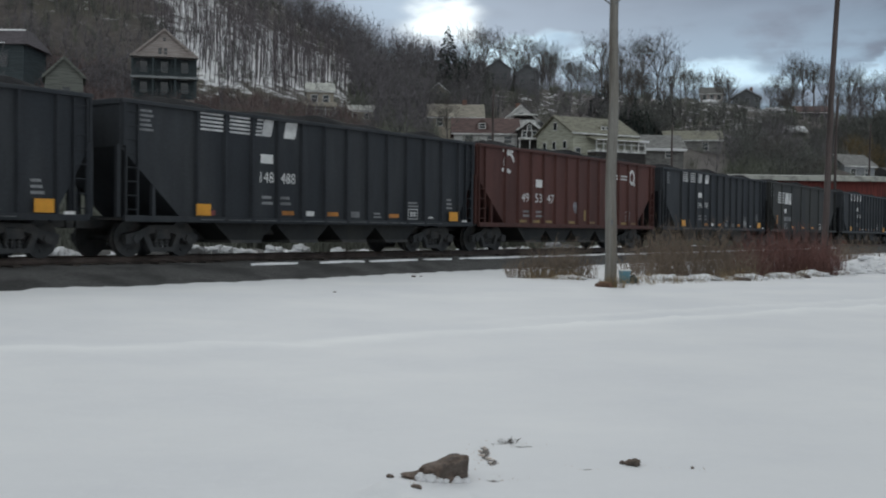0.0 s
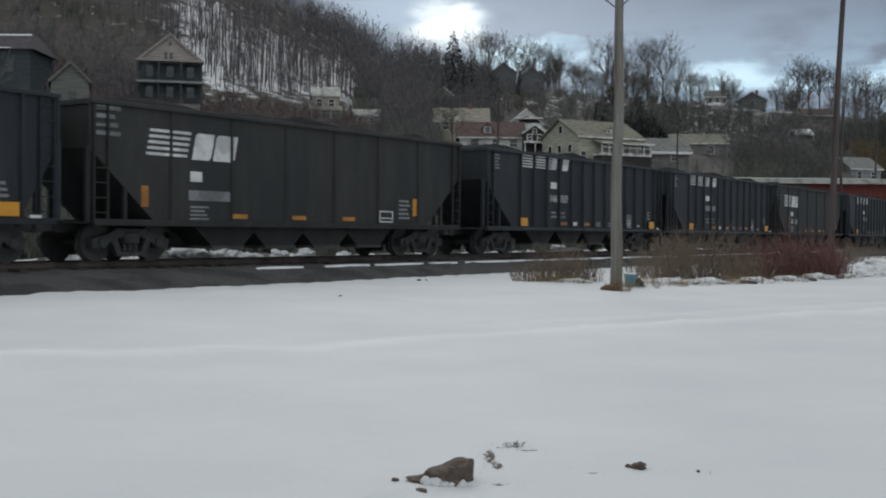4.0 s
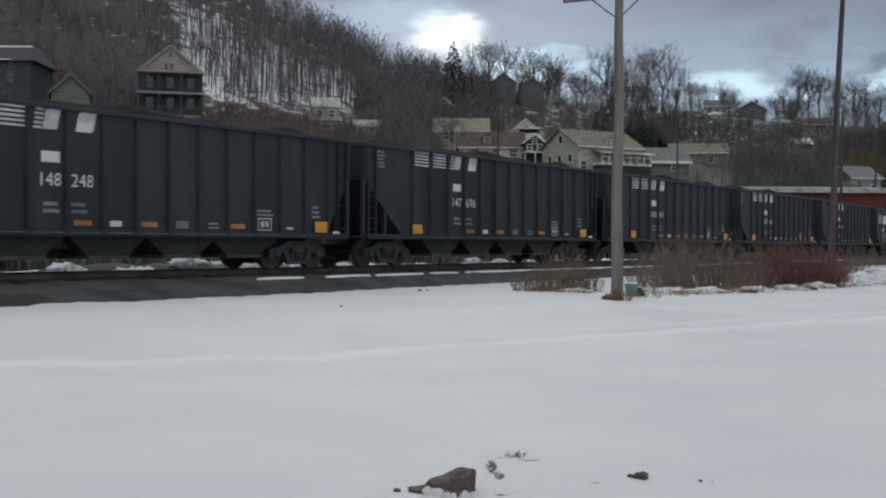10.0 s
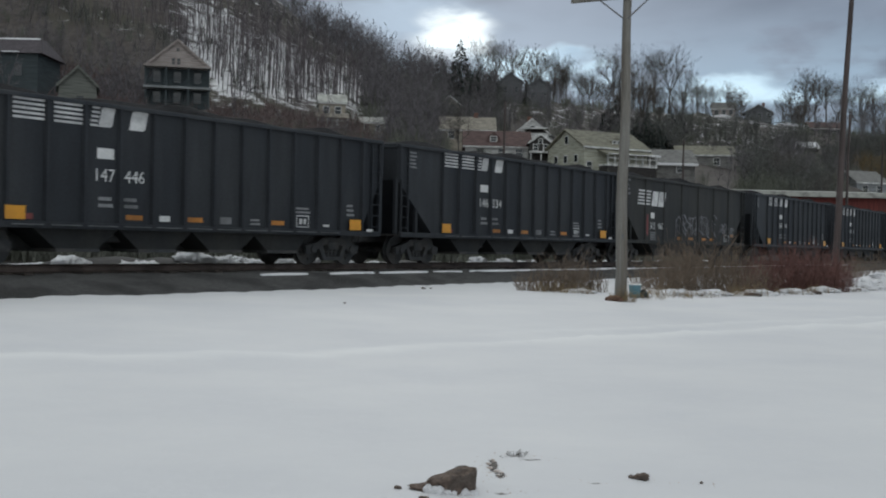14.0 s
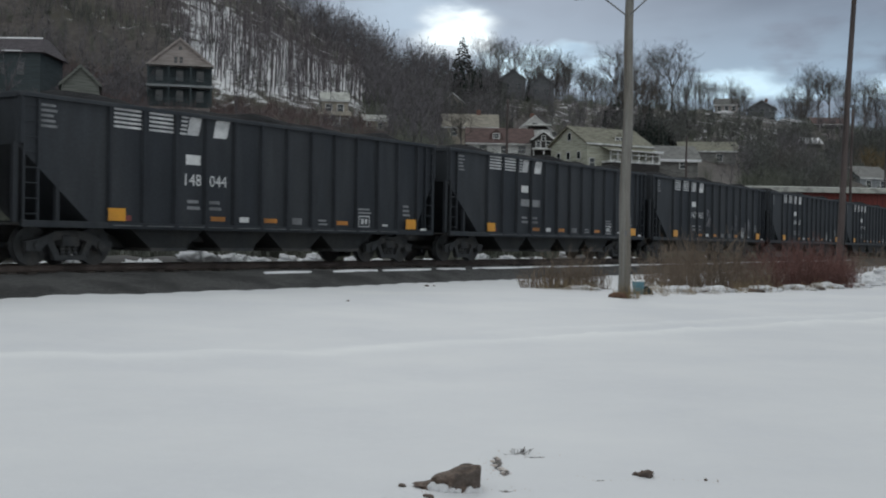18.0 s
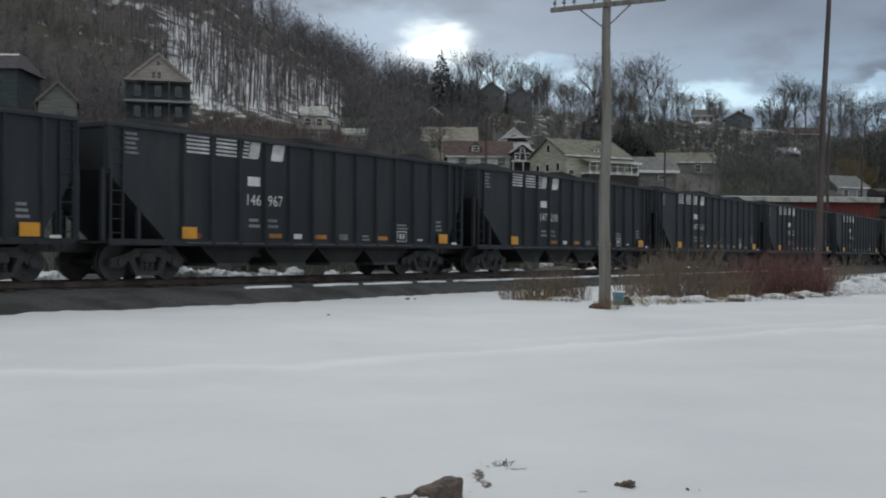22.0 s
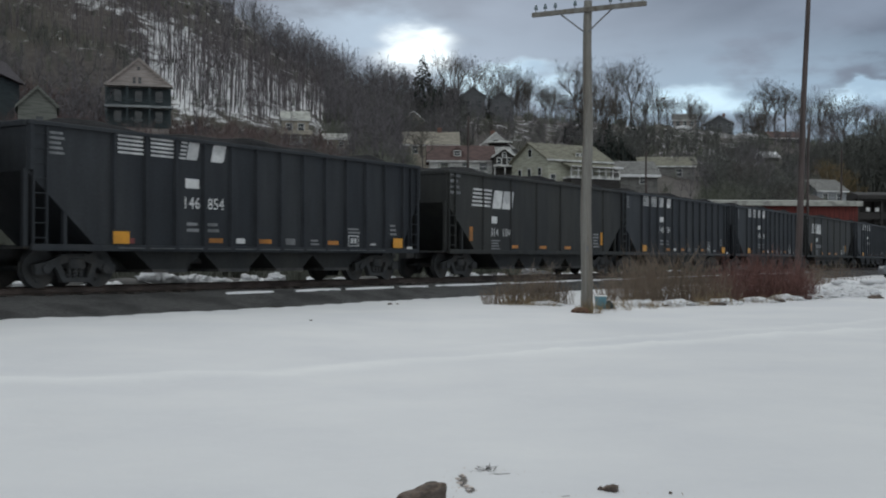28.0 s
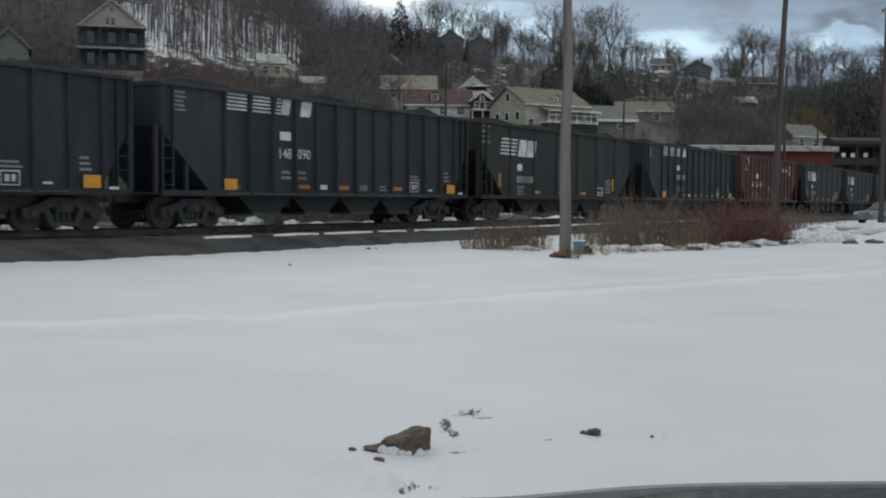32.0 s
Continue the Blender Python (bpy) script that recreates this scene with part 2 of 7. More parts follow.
    bsdf.inputs["Roughness"].default_value = 0.75
    bsdf.inputs["Specular IOR Level"].default_value = 0.25
    b1, b2 = N("ShaderNodeBump"), N("ShaderNodeBump")
    b1.inputs["Strength"].default_value, b1.inputs["Distance"].default_value = 0.35, 0.05
    K(nz(3.0), b1.inputs["Height"])
    b2.inputs["Strength"].default_value, b2.inputs["Distance"].default_value = 0.25, 0.012
    K(nz(45.0), b2.inputs["Height"])
    K(b1.outputs[0], b2.inputs["Normal"])
    K(b2.outputs[0], bsdf.inputs["Normal"])
    return m


def glass_material():
    m = bpy.data.materials.new("window_glass")
    m.use_nodes = True
    b = m.node_tree.nodes["Principled BSDF"]
    b.inputs["Base Color"].default_value = (0.02, 0.025, 0.03, 1)
    b.inputs["Roughness"].default_value = 0.08
    b.inputs["Specular IOR Level"].default_value = 0.7
    return m


M = dict(
    ground=ground_material(),
    glass=glass_material(),
    snow=material("snow", (0.735, 0.73, 0.74), 0.75, vary=0.05, scale=3, fine=30, bump=0.3, spec=0.25, colour2=(0.70, 0.70, 0.715)),
    ballast=material("ballast_stone", (0.085, 0.082, 0.080), 0.95, vary=0.5, scale=9, fine=28, bump=0.9, dist=0.05, colour2=(0.045, 0.043, 0.042), mix_scale=0.8),
    rail=material("rail_steel", (0.13, 0.10, 0.085), 0.55, metal=0.7, vary=0.3),
    tie=material("creosoted_wood", (0.055, 0.045, 0.038), 0.9, vary=0.35, streak=(1, 8, 8)),
    black=material("black_car_paint", (0.023, 0.0265, 0.0320), 0.68, vary=0.28, scale=2.2, fine=14, bump=0.1, colour2=(0.036, 0.039, 0.043), mix_scale=0.5, mix_at=(0.42, 0.66), random=0.12, streak=(1.6, 1.6, 0.35), spec=0.35),
    black2=material("faded_black_paint", (0.030, 0.0315, 0.032), 0.72, vary=0.25, scale=2.0, fine=14, bump=0.1, colour2=(0.039, 0.039, 0.036), mix_scale=0.5, mix_at=(0.42, 0.66), random=0.1, streak=(1.6, 1.6, 0.35), spec=0.3),
    red=material("oxide_red_paint", (0.090, 0.038, 0.032), 0.7, vary=0.25, scale=2.2, fine=14, bump=0.1, colour2=(0.068, 0.032, 0.028), mix_scale=0.5, mix_at=(0.42, 0.66), random=0.12, streak=(1.6, 1.6, 0.35), spec=0.3),
    truck=material("grimy_cast_steel", (0.054, 0.056, 0.058), 0.8, vary=0.4, scale=5, fine=30, bump=0.3, colour2=(0.074, 0.070, 0.066)),
    coal=material("coal", (0.022, 0.022, 0.024), 0.95, spec=0.1, vary=0.6, scale=6, fine=18, bump=1.0, dist=0.08),
    white=material("white_stencil_paint", (0.66, 0.66, 0.65), 0.7, vary=0.18, scale=5, fine=20, bump=0.0, colour2=(0.44, 0.44, 0.44), mix_scale=1.5),
    dull=material("worn_white_stencil", (0.23, 0.235, 0.24), 0.7, vary=0.3, scale=8, fine=30, bump=0.0),
    yellow=material("yellow_reflector", (0.66, 0.30, 0.020), 0.45, vary=0.15, bump=0.0, colour2=(0.50, 0.22, 0.02)),
    dullyellow=material("worn_yellow_reflector", (0.26, 0.185, 0.07), 0.6, vary=0.3, bump=0.0, colour2=(0.16, 0.10, 0.05)),
    orange=material("orange_reflector", (0.50, 0.20, 0.03), 0.5, vary=0.2, bump=0.0),
    redmark=material("red_marker", (0.20, 0.05, 0.045), 0.6, vary=0.2, bump=0.0),
    pole=material("weathered_pole_wood", (0.195, 0.188, 0.170), 0.9, vary=0.35, scale=7, fine=60, bump=0.5, streak=(5, 5, 0.3), colour2=(0.12, 0.10, 0.08), mix_at=(0.4, 0.7)),
    pole_dark=material("dark_pole_wood", (0.085, 0.066, 0.062), 0.9, vary=0.35, scale=7, fine=60, bump=0.5, streak=(5, 5, 0.3)),
    iron=material("galvanised_iron", (0.20, 0.20, 0.20), 0.6, metal=0.5, vary=0.3),
    insulator=material("insulator_glass", (0.10, 0.14, 0.15), 0.15, vary=0.1, bump=0.0, spec=0.8),
    bark=material("grey_bark", (0.125, 0.112, 0.102), 0.95, vary=0.4, scale=3, fine=25, bump=0.4, streak=(4, 4, 0.5)),
    twigs=material("bare_twigs", (0.165, 0.152, 0.160), 0.95, vary=0.3, scale=0.4, fine=6, bump=0.0),
    twigs_dark=material("dark_bare_twigs", (0.125, 0.128, 0.116), 0.95, vary=0.3, scale=0.4, fine=6, bump=0.0),
    opentrunk=material("dark_straight_trunks", (0.150, 0.130, 0.136), 0.95, vary=0.3, scale=0.4, fine=6, bump=0.0),
    scrub=material("olive_brown_scrub", (0.175, 0.180, 0.150), 0.95, vary=0.4, scale=0.12, fine=3, bump=0.0, colour2=(0.098, 0.105, 0.078), mix_scale=0.05),
    russet=material("russet_twigs", (0.175, 0.128, 0.122), 0.95, vary=0.4, scale=0.15, fine=4, bump=0.0),
    fir=material("fir_needles", (0.040, 0.050, 0.044), 0.9, vary=0.4, scale=2, fine=12, bump=0.0),
    redtwig=material("red_osier_stems", (0.185, 0.092, 0.078), 0.85, vary=0.35, scale=1.5, fine=15, bump=0.0),
    browntwig=material("brown_weed_stems", (0.215, 0.165, 0.125), 0.9, vary=0.35, scale=1.5, fine=15, bump=0.0),
    straw=material("dry_grass", (0.30, 0.225, 0.125), 0.9, vary=0.35, scale=2, fine=20, bump=0.0, colour2=(0.18, 0.13, 0.075)),
    yellowtwig=material("yellow_brown_crown", (0.20, 0.150, 0.080), 0.9, vary=0.35, scale=0.5, fine=6, bump=0.0),
    dirtysnow=material("dirty_trampled_snow", (0.78, 0.74, 0.72), 0.85, vary=0.15, scale=14, fine=70, bump=0.4, colour2=(0.56, 0.48, 0.43), mix_scale=14),
    gablewall=material("pinkish_beige_siding", (0.37, 0.325, 0.305), 0.8, vary=0.12, scale=2, fine=12, streak=(0.5, 0.5, 10), bump=0.3),
    roofdark=material("dark_purple_shingles", (0.085, 0.072, 0.080), 0.9, vary=0.2, scale=3, fine=10, bump=0.5, streak=(1, 1, 6)),
    rock=material("brown_field_stone", (0.175, 0.130, 0.105), 0.95, vary=0.45, scale=9, fine=50, bump=1.0, colour2=(0.085, 0.068, 0.058), mix_scale=7),
    flange=material("bare_steel_flange", (0.15, 0.155, 0.16), 0.6, vary=0.3, scale=4, fine=20, bump=0.0),
    soil=material("rust_brown_soil", (0.17, 0.095, 0.065), 0.95, vary=0.4, scale=8, fine=40, bump=0.7),
    teal=material("teal_plastic", (0.12, 0.25, 0.30), 0.5, vary=0.15, bump=0.0),
    darkgreen=material("dark_green_plastic", (0.02, 0.035, 0.035), 0.5, vary=0.2, bump=0.0),
    cream=material("cream_siding", (0.47, 0.47, 0.38), 0.75, vary=0.1, scale=2, fine=12, streak=(0.5, 0.5, 10), bump=0.3),
    tan=material("tan_siding", (0.37, 0.33, 0.27), 0.8, vary=0.12, scale=2, fine=12, streak=(0.5, 0.5, 10), bump=0.3),
    whitewall=material("white_siding", (0.72, 0.72, 0.70), 0.75, vary=0.1, scale=2, fine=12, streak=(0.5, 0.5, 10), bump=0.3),
    greywall=material("grey_siding", (0.30, 0.315, 0.325), 0.8, vary=0.12, scale=2, fine=12, streak=(0.5, 0.5, 10), bump=0.3),
    bluewall=material("dark_blue_green_siding", (0.055, 0.072, 0.078), 0.8, vary=0.2, scale=2, fine=12, streak=(0.5, 0.5, 10), bump=0.3),
    sagewall=material("sage_green_siding", (0.165, 0.172, 0.152), 0.8, vary=0.15, scale=2, fine=12, streak=(0.5, 0.5, 10), bump=0.3),
    slatewall=material("slate_grey_siding", (0.125, 0.128, 0.135), 0.8, vary=0.15, scale=2, fine=12, streak=(0.5, 0.5, 10), bump=0.3),
    darkwall=material("dark_brown_siding", (0.040, 0.036, 0.034), 0.8, vary=0.2, scale=2, fine=12, streak=(0.5, 0.5, 10), bump=0.3),
    redwall=material("red_painted_wall", (0.16, 0.035, 0.028), 0.8, vary=0.2, scale=1, fine=10, streak=(6, 6, 0.4), bump=0.2),
    roofgrey=material("grey_shingles", (0.22, 0.215, 0.205), 0.9, vary=0.2, scale=3, fine=10, bump=0.5, streak=(1, 1, 6)),
    roofolive=material("olive_shingles", (0.225, 0.215, 0.165), 0.9, vary=0.2, scale=3, fine=10, bump=0.5, streak=(1, 1, 6)),
    rooftan=material("tan_shingles", (0.31, 0.28, 0.23), 0.9, vary=0.15, scale=3, fine=10, bump=0.5, streak=(1, 1, 6)),
    roofred=material("red_shingles", (0.118, 0.074, 0.068), 0.85, vary=0.2, scale=3, fine=10, bump=0.5, streak=(1, 1, 6)),
    metalroof=material("pale_metal_roof", (0.42, 0.42, 0.38), 0.6, vary=0.15, scale=1, fine=8, bump=0.1),
    brick=material("chimney_brick", (0.20, 0.11, 0.085), 0.9, vary=0.3),
    trim=material("white_trim", (0.74, 0.74, 0.72), 0.6, vary=0.06, bump=0.0),
    silver=material("silver_car_paint", (0.24, 0.25, 0.27), 0.35, metal=0.3, vary=0.08, bump=0.0),
    rubber=material("black_rubber", (0.02, 0.02, 0.02), 0.8, vary=0.2, bump=0.1),
    seal=material("grey_vinyl", (0.24, 0.25, 0.25), 0.7, vary=0.15, scale=12, fine=90, bump=0.2),
    panel=material("black_vinyl", (0.014, 0.018, 0.017), 0.6, vary=0.2, scale=12, fine=90, bump=0.2),
    graffiti=material("pale_spray_paint", (0.24, 0.24, 0.26), 0.8, vary=0.4, scale=5, fine=18, bump=0.0),
)


# ---- mesh helpers ----
class Geo:
    """Collects vertices and faces for one mesh."""

    def __init__(self):
        self.v, self.f = [], []

    def add(self, verts, faces):
        n = len(self.v)
        self.v += [tuple(p) for p in verts]
        self.f += [tuple(i + n for i in q) for q in faces]
        return self

    def box(self, x0, x1, y0, y1, z0, z1, c=0.0):
        """A box; c chamfers its upright and top edges."""
        if c <= 0:
            p = [(x, y, z) for z in (z0, z1) for x, y in ((x0, y0), (x1, y0), (x1, y1), (x0, y1))]
            return self.add(p, [(3, 2, 1, 0), (4, 5, 6, 7), (0, 1, 5, 4), (1, 2, 6, 5), (2, 3, 7, 6), (3, 0, 4, 7)])
        ring = lambda k: [(x0 + k, y0), (x1 - k, y0), (x1, y0 + k), (x1, y1 - k), (x1 - k, y1), (x0 + k, y1), (x0, y1 - k), (x0, y0 + k)]
        a = [(x, y, z0) for x, y in ring(c)]
        b = [(x, y, z1 - c) for x, y in ring(c)]
        sx, sy = (x0 + x1) / 2, (y0 + y1) / 2
        t = [(x + (c if x < sx else -c), y + (c if y < sy else -c), z1) for x, y in ring(c)]
        q = [tuple(range(7, -1, -1)), tuple(range(16, 24))]
        for r in (0, 8):
            q += [(r + i, r + (i + 1) % 8, r + 8 + (i + 1) % 8, r + 8 + i) for i in range(8)]
        return self.add(a + b + t, q)

    def tube(self, p0, p1, r0, r1, n=8, caps=True):
        p0, p1 = Vector(p0), Vector(p1)
        d = (p1 - p0).normalized()
        e = d.orthogonal().normalized()
        g = d.cross(e)
        pts = []
        for p, r in ((p0, r0), (p1, r1)):
            pts += [p + (e * math.cos(2 * math.pi * i / n) + g * math.sin(2 * math.pi * i / n)) * r for i in range(n)]
        fs = [(i, (i + 1) % n, n + (i + 1) % n, n + i) for i in range(n)]
        if caps:
            fs += [tuple(range(n - 1, -1, -1)), tuple(range(n, 2 * n))]
        return self.add(pts, fs)

    def sweep(self, pts, radii, n=6):
        """A tube along several points."""
        rings = []
        for i, p in enumerate(pts):
            d = (Vector(pts[min(i + 1, len(pts) - 1)]) - Vector(pts[max(i - 1, 0)])).normalized()
            e = d.orthogonal().normalized()
            g = d.cross(e)
            rings.append([Vector(p) + (e * math.cos(2 * math.pi * k / n) + g * math.sin(2 * math.pi * k / n)) * radii[i] for k in range(n)])
        base = len(self.v)
        for r in rings:
            self.v += [tuple(q) for q in r]
        for i in range(len(rings) - 1):
            for k in range(n):
                a, b = base + i * n + k, base + i * n + (k + 1) % n
                self.f.append((a, b, b + n, a + n))
        self.f.append(tuple(base + k for k in range(n - 1, -1, -1)))
        self.f.append(tuple(base + (len(rings) - 1) * n + k for k in range(n)))
        return self

    def extrude(self, outline, y0, y1, axis="y"):
        """An outline in x, z drawn out along y (or in y, z along x)."""
        n = len(outline)
        mk = (lambda a, b, d: (a, d, b)) if axis == "y" else (lambda a, b, d: (d, a, b))
        pts = [mk(a, b, y0) for a, b in outline] + [mk(a, b, y1) for a, b in outline]
        fs = [(i, (i + 1) % n, n + (i + 1) % n, n + i) for i in range(n)] + [tuple(range(n - 1, -1, -1)), tuple(range(n, 2 * n))]
        return self.add(pts, fs)

    def mesh(self, name, mat, smooth=False):
        me = bpy.data.meshes.new(name)
        me.from_pydata(self.v, [], self.f)
        bm = bmesh.new()
        bm.from_mesh(me)
        bmesh.ops.recalc_face_normals(bm, faces=bm.faces)
        bm.to_mesh(me)
        bm.free()
        me.materials.append(mat)
        if smooth:
            me.polygons.foreach_set("use_smooth", [True] * len(me.polygons))
        return me


def part(name, geo, mat, parent, label="", at=None, smooth=False):
    """Links a mesh as one object under a thing or a part."""
    me = geo if isinstance(geo, bpy.types.Mesh) else geo.mesh(name, mat, smooth)
    ob = new(name, me)
    ob.parent = parent
    if at is not None:
        ob.matrix_basis = at
    if label:
        ob["label"] = label
    return ob


def thing(name, geo, mat, label, category, at=None, group="", kind="", smooth=False):
    ob = new(name, geo.mesh(name, mat, smooth) if geo is not None else None)
    if at is not None:
        ob.matrix_basis = at
    return tagged(ob, label, category, group, kind)


def fast_mesh(name, verts, faces, mat):
    """A large mesh from arrays: verts (n, 3), faces (m, 3 or 4)."""
    me = bpy.data.meshes.new(name)
    k = faces.shape[1]
    me.vertices.add(len(verts))
    me.vertices.foreach_set("co", np.ascontiguousarray(verts, np.float32).ravel())
    me.loops.add(faces.size)
    me.loops.foreach_set("vertex_index", np.ascontiguousarray(faces, np.int32).ravel())
    me.polygons.add(len(faces))
    me.polygons.foreach_set("loop_start", np.arange(0, faces.size, k, dtype=np.int32))
    me.update(calc_edges=True)
    me.materials.append(mat)
    return me


# ---- the line of the railway ----
RAIL_Z = 0.62
ANG = radians(35.049)
T0 = np.array([math.sin(ANG), math.cos(ANG)])
N0 = np.array([-math.cos(ANG), math.sin(ANG)])
BASE = np.array([0.0, 37.56]) + 1.6 * N0
BEND = 0.000283


def bend(d):
    """How far the line has turned aside d metres along it, and its slope."""
    if d < -40:
        return BEND * 1600 - 2 * BEND * 40 * (d + 40), -2 * BEND * 40
    return BEND * d * d, 2 * BEND * d


def sag(d):
    """How far the line has dropped d metres along it."""
    return 0.000025 * min(max(d, 0.0), 260.0) ** 2


def on_track(d, z=RAIL_Z):
    off, slope = bend(d)
    p = BASE + d * T0 + off * N0
    return pose(p[0], p[1], z - sag(d), 0, math.degrees(math.atan(0.00005 * min(max(d, 0.0), 260.0))),  math.degrees(math.pi / 2 - ANG + math.atan(slope)))


def lateral(x, y):
    """Distance beyond the middle of the track, and the way along it, for arrays."""
    ex, ey = x - BASE[0], y - BASE[1]
    d = ex * T0[0] + ey * T0[1]
    off = np.where(d < -40, BEND * 1600 - 2 * BEND * 40 * (d + 40), BEND * d * d)
    return ex * N0[0] + ey * N0[1] - off, d


def travelled(t):
    """How far the train has come at t seconds; it slows slightly."""
    return 11.5619 * t - 0.02479 * (t - 16) ** 2


# ---- ground ----
def fuzz(x, y, scale, seed=0.0, octaves=4):
    """Smooth value noise for arrays, about -1 to 1."""
    out, amp = np.zeros_like(x, dtype=float), 1.0
    for o in range(octaves):
        f = scale * 2**o
        for k in range(3):
            a = 2.4 * k + 1.7 * o + seed
            out = out + amp * np.sin((x * math.cos(a) + y * math.sin(a)) * f * (1 + 0.23 * k) + 3.1 * k + seed * 5 + 1.3 * np.sin((y * math.cos(a * 1.7) - x * math.sin(a * 1.7)) * f * 0.61 + seed)) / 3
        amp *= 0.5
    return out


def ease(v, lo, hi):
    k = np.clip((v - lo) / (hi - lo), 0, 1)
    return k * k * (3 - 2 * k)


RIDGE_U = [-0.62, -0.39, -0.24, -0.12, -0.045, 0.01, 0.06, 0.20, 0.30, 0.40, 0.50, 0.62]
RIDGE_Z = [112.0, 92.0, 72.0, 48.0, 38.0, 35.5, 36.5, 34.0, 33.5, 33.0, 34.0, 36.0]
MID_Z = [24.0, 17.5, 16.5, 14.0, 12.0, 11.0, 10.5, 9.5, 8.0, 6.0, 5.0, 5.0]


def trodden(x, y):
    """Where feet and wheels have packed the snow into a pale line across the field."""
    path = y - (13.75 + 0.62 * (x + 1.94) + 0.012 * (x + 1.94) ** 2) - 0.12 * fuzz(x, y, 0.8, 4.0, 2)
    return np.exp(-((path / 0.30) ** 2)) * (0.75 + 0.25 * fuzz(x, y, 1.1, 2.0, 2)) + 0.5 * np.exp(-(((path - 1.6) / 0.22) ** 2)) * ease(x, -1, 3)


SCRAPES = ((0.345, 7.05, 0.055, 0.42), (0.375, 6.75, 0.05, 0.16), (0.49, 7.28, 0.06, 0.10), (0.36, 6.33, 0.09, 0.05), (0.05, 5.42, 0.04, 0.14), (0.00, 6.02, 0.05, 0.05), (0.92, 6.62, 0.08, 0.06), (1.22, 6.60, 0.10, 0.04), (1.60, 6.55, 0.16, 0.05), (0.62, 7.20, 0.12, 0.04))


def scraped(x, y):
    """Places where the snow is scuffed down to the soil."""
    s = np.zeros_like(x)
    for a, b, w, d in SCRAPES:
        s = np.maximum(s, np.exp(-(((x - a) / w) ** 2 + ((y - b) / d) ** 2)))
    return s


def height(x, y):
    x, y = np.asarray(x, float), np.asarray(y, float)
    lat, along = lateral(x, y)
    r = np.hypot(x, y)
    z = 0.035 * fuzz(x, y, 0.55, 1.0, 3) * ease(r, 4, 9) + 0.012 * fuzz(x, y, 2.6, 2.0, 2)
    z = z + 0.15 * ease(lat, -16, -4.3)
    z = z + 0.055 * trodden(x, y) * (1 + 0.9 * fuzz(x, y, 2.2, 4.0, 3)) + scraped(x, y) * (0.02 * fuzz(x, y, 9.0, 3.0, 2) - 0.015)
    # trodden lumps before the stone
    for cx, cy, w, d, h in ((-0.24, 5.75, 0.13, 0.14, 0.075), (-0.45, 5.5, 0.16, 0.09, 0.065), (-0.05, 5.55, 0.07, 0.16, 0.060), (0.20, 5.75, 0.07, 0.18, 0.045), (-0.17, 6.12, 0.10, 0.07, 0.035), (-0.62, 5.3, 0.14, 0.12, 0.05)):
        z = z + h * np.exp(-(((x - cx) / w) ** 2 + ((y - cy) / d) ** 2)) * (1 + 0.35 * fuzz(x, y, 9.0, 4.0, 3))
    # ploughed heaps beside the weeds
    heap = np.exp(-(((x - 18.5) / 4.5) ** 2 + ((y - 43.5) / 2.2) ** 2)) + np.exp(-(((x - 23.0) / 4.0) ** 2 + ((y - 52.0) / 3.0) ** 2))
    z = z + heap * (0.30 + 0.22 * fuzz(x, y, 1.5, 7.0, 3))
    z = z + 0.10 * np.exp(-(((lat + 9.0) / 1.2) ** 2)) * ease(along, 8, 16) * (1 - ease(along, 24, 34)) * (1 + fuzz(x, y, 2.2, 9.0, 3))
    # the bed of the railway is cut level
    bed = ease(lat, -4.4, -3.9) * (1 - ease(lat, 3.6, 4.4))
    z = z * (1 - bed) + 0.02 * bed
    # a bank of shovelled snow beyond it
    z = z + (0.22 + 0.26 * fuzz(x, y, 0.8, 3.0, 3)) * ease(lat, 3.8, 5.2) * (1 - 0.4 * ease(lat, 6, 9))
    # the valley side
    yy = np.maximum(y, 1.0)
    u = np.clip(x / yy, -0.62, 0.62)
    side = ease(lat, 9.0, 24.0)
    mid, top = np.interp(u, RIDGE_U, MID_Z), np.interp(u, RIDGE_U, RIDGE_Z)
    crest = 255 + 50 * ease(u, -0.1, 0.4)
    prof = np.where(y < 155, mid * ease(y, 40, 175) / ease(np.array(155.0), 40, 175),
                    mid + (top - mid) * np.clip((y - 155) / (crest - 155), 0, 1) ** np.where(u < 0, 1.05, 1.25))
    prof = prof - 0.10 * np.maximum(y - crest - 25, 0) * ease(y, 300, 420)
    far = 58 * ease(u, 0.28, 0.56) * ease(y, 430, 560) * (1 - ease(y, 700, 1500))
    hill = np.maximum(prof, -2) + far + (0.5 + 0.012 * np.clip(y, 0, 300)) * 0.35 * fuzz(x, y, 0.07, 5.0, 4)
    # dark shoulder of the slope further along the line
    crown = (0.1052 + 0.285 * (np.clip(x / yy, 0.30, 0.75) - 0.3703)) * 238 - 2.4
    hill = np.maximum(hill, crown * np.exp(-(((y - 238) / 34) ** 2)) * ease(u, 0.335, 0.365))
    front = ease(y, 25, 60)
    drop = 0.000025 * np.clip(along, 0, 260) ** 2 * (1 - ease(np.abs(lat), 7, 16))
    return z + np.maximum(side * hill * front, 0) - drop


WOOD_U = [-0.50, -0.36, -0.32, -0.25, -0.235, -0.20, -0.17, -0.128, -0.084]
WOOD_TOP = [0.400, 0.304, 0.277, 0.230, 0.220, 0.200, 0.180, 0.163, 0.146]
WOOD_LOW = [0.225, 0.200, 0.190, 0.175, 0.152, 0.128, 0.122, 0.120, 0.118]


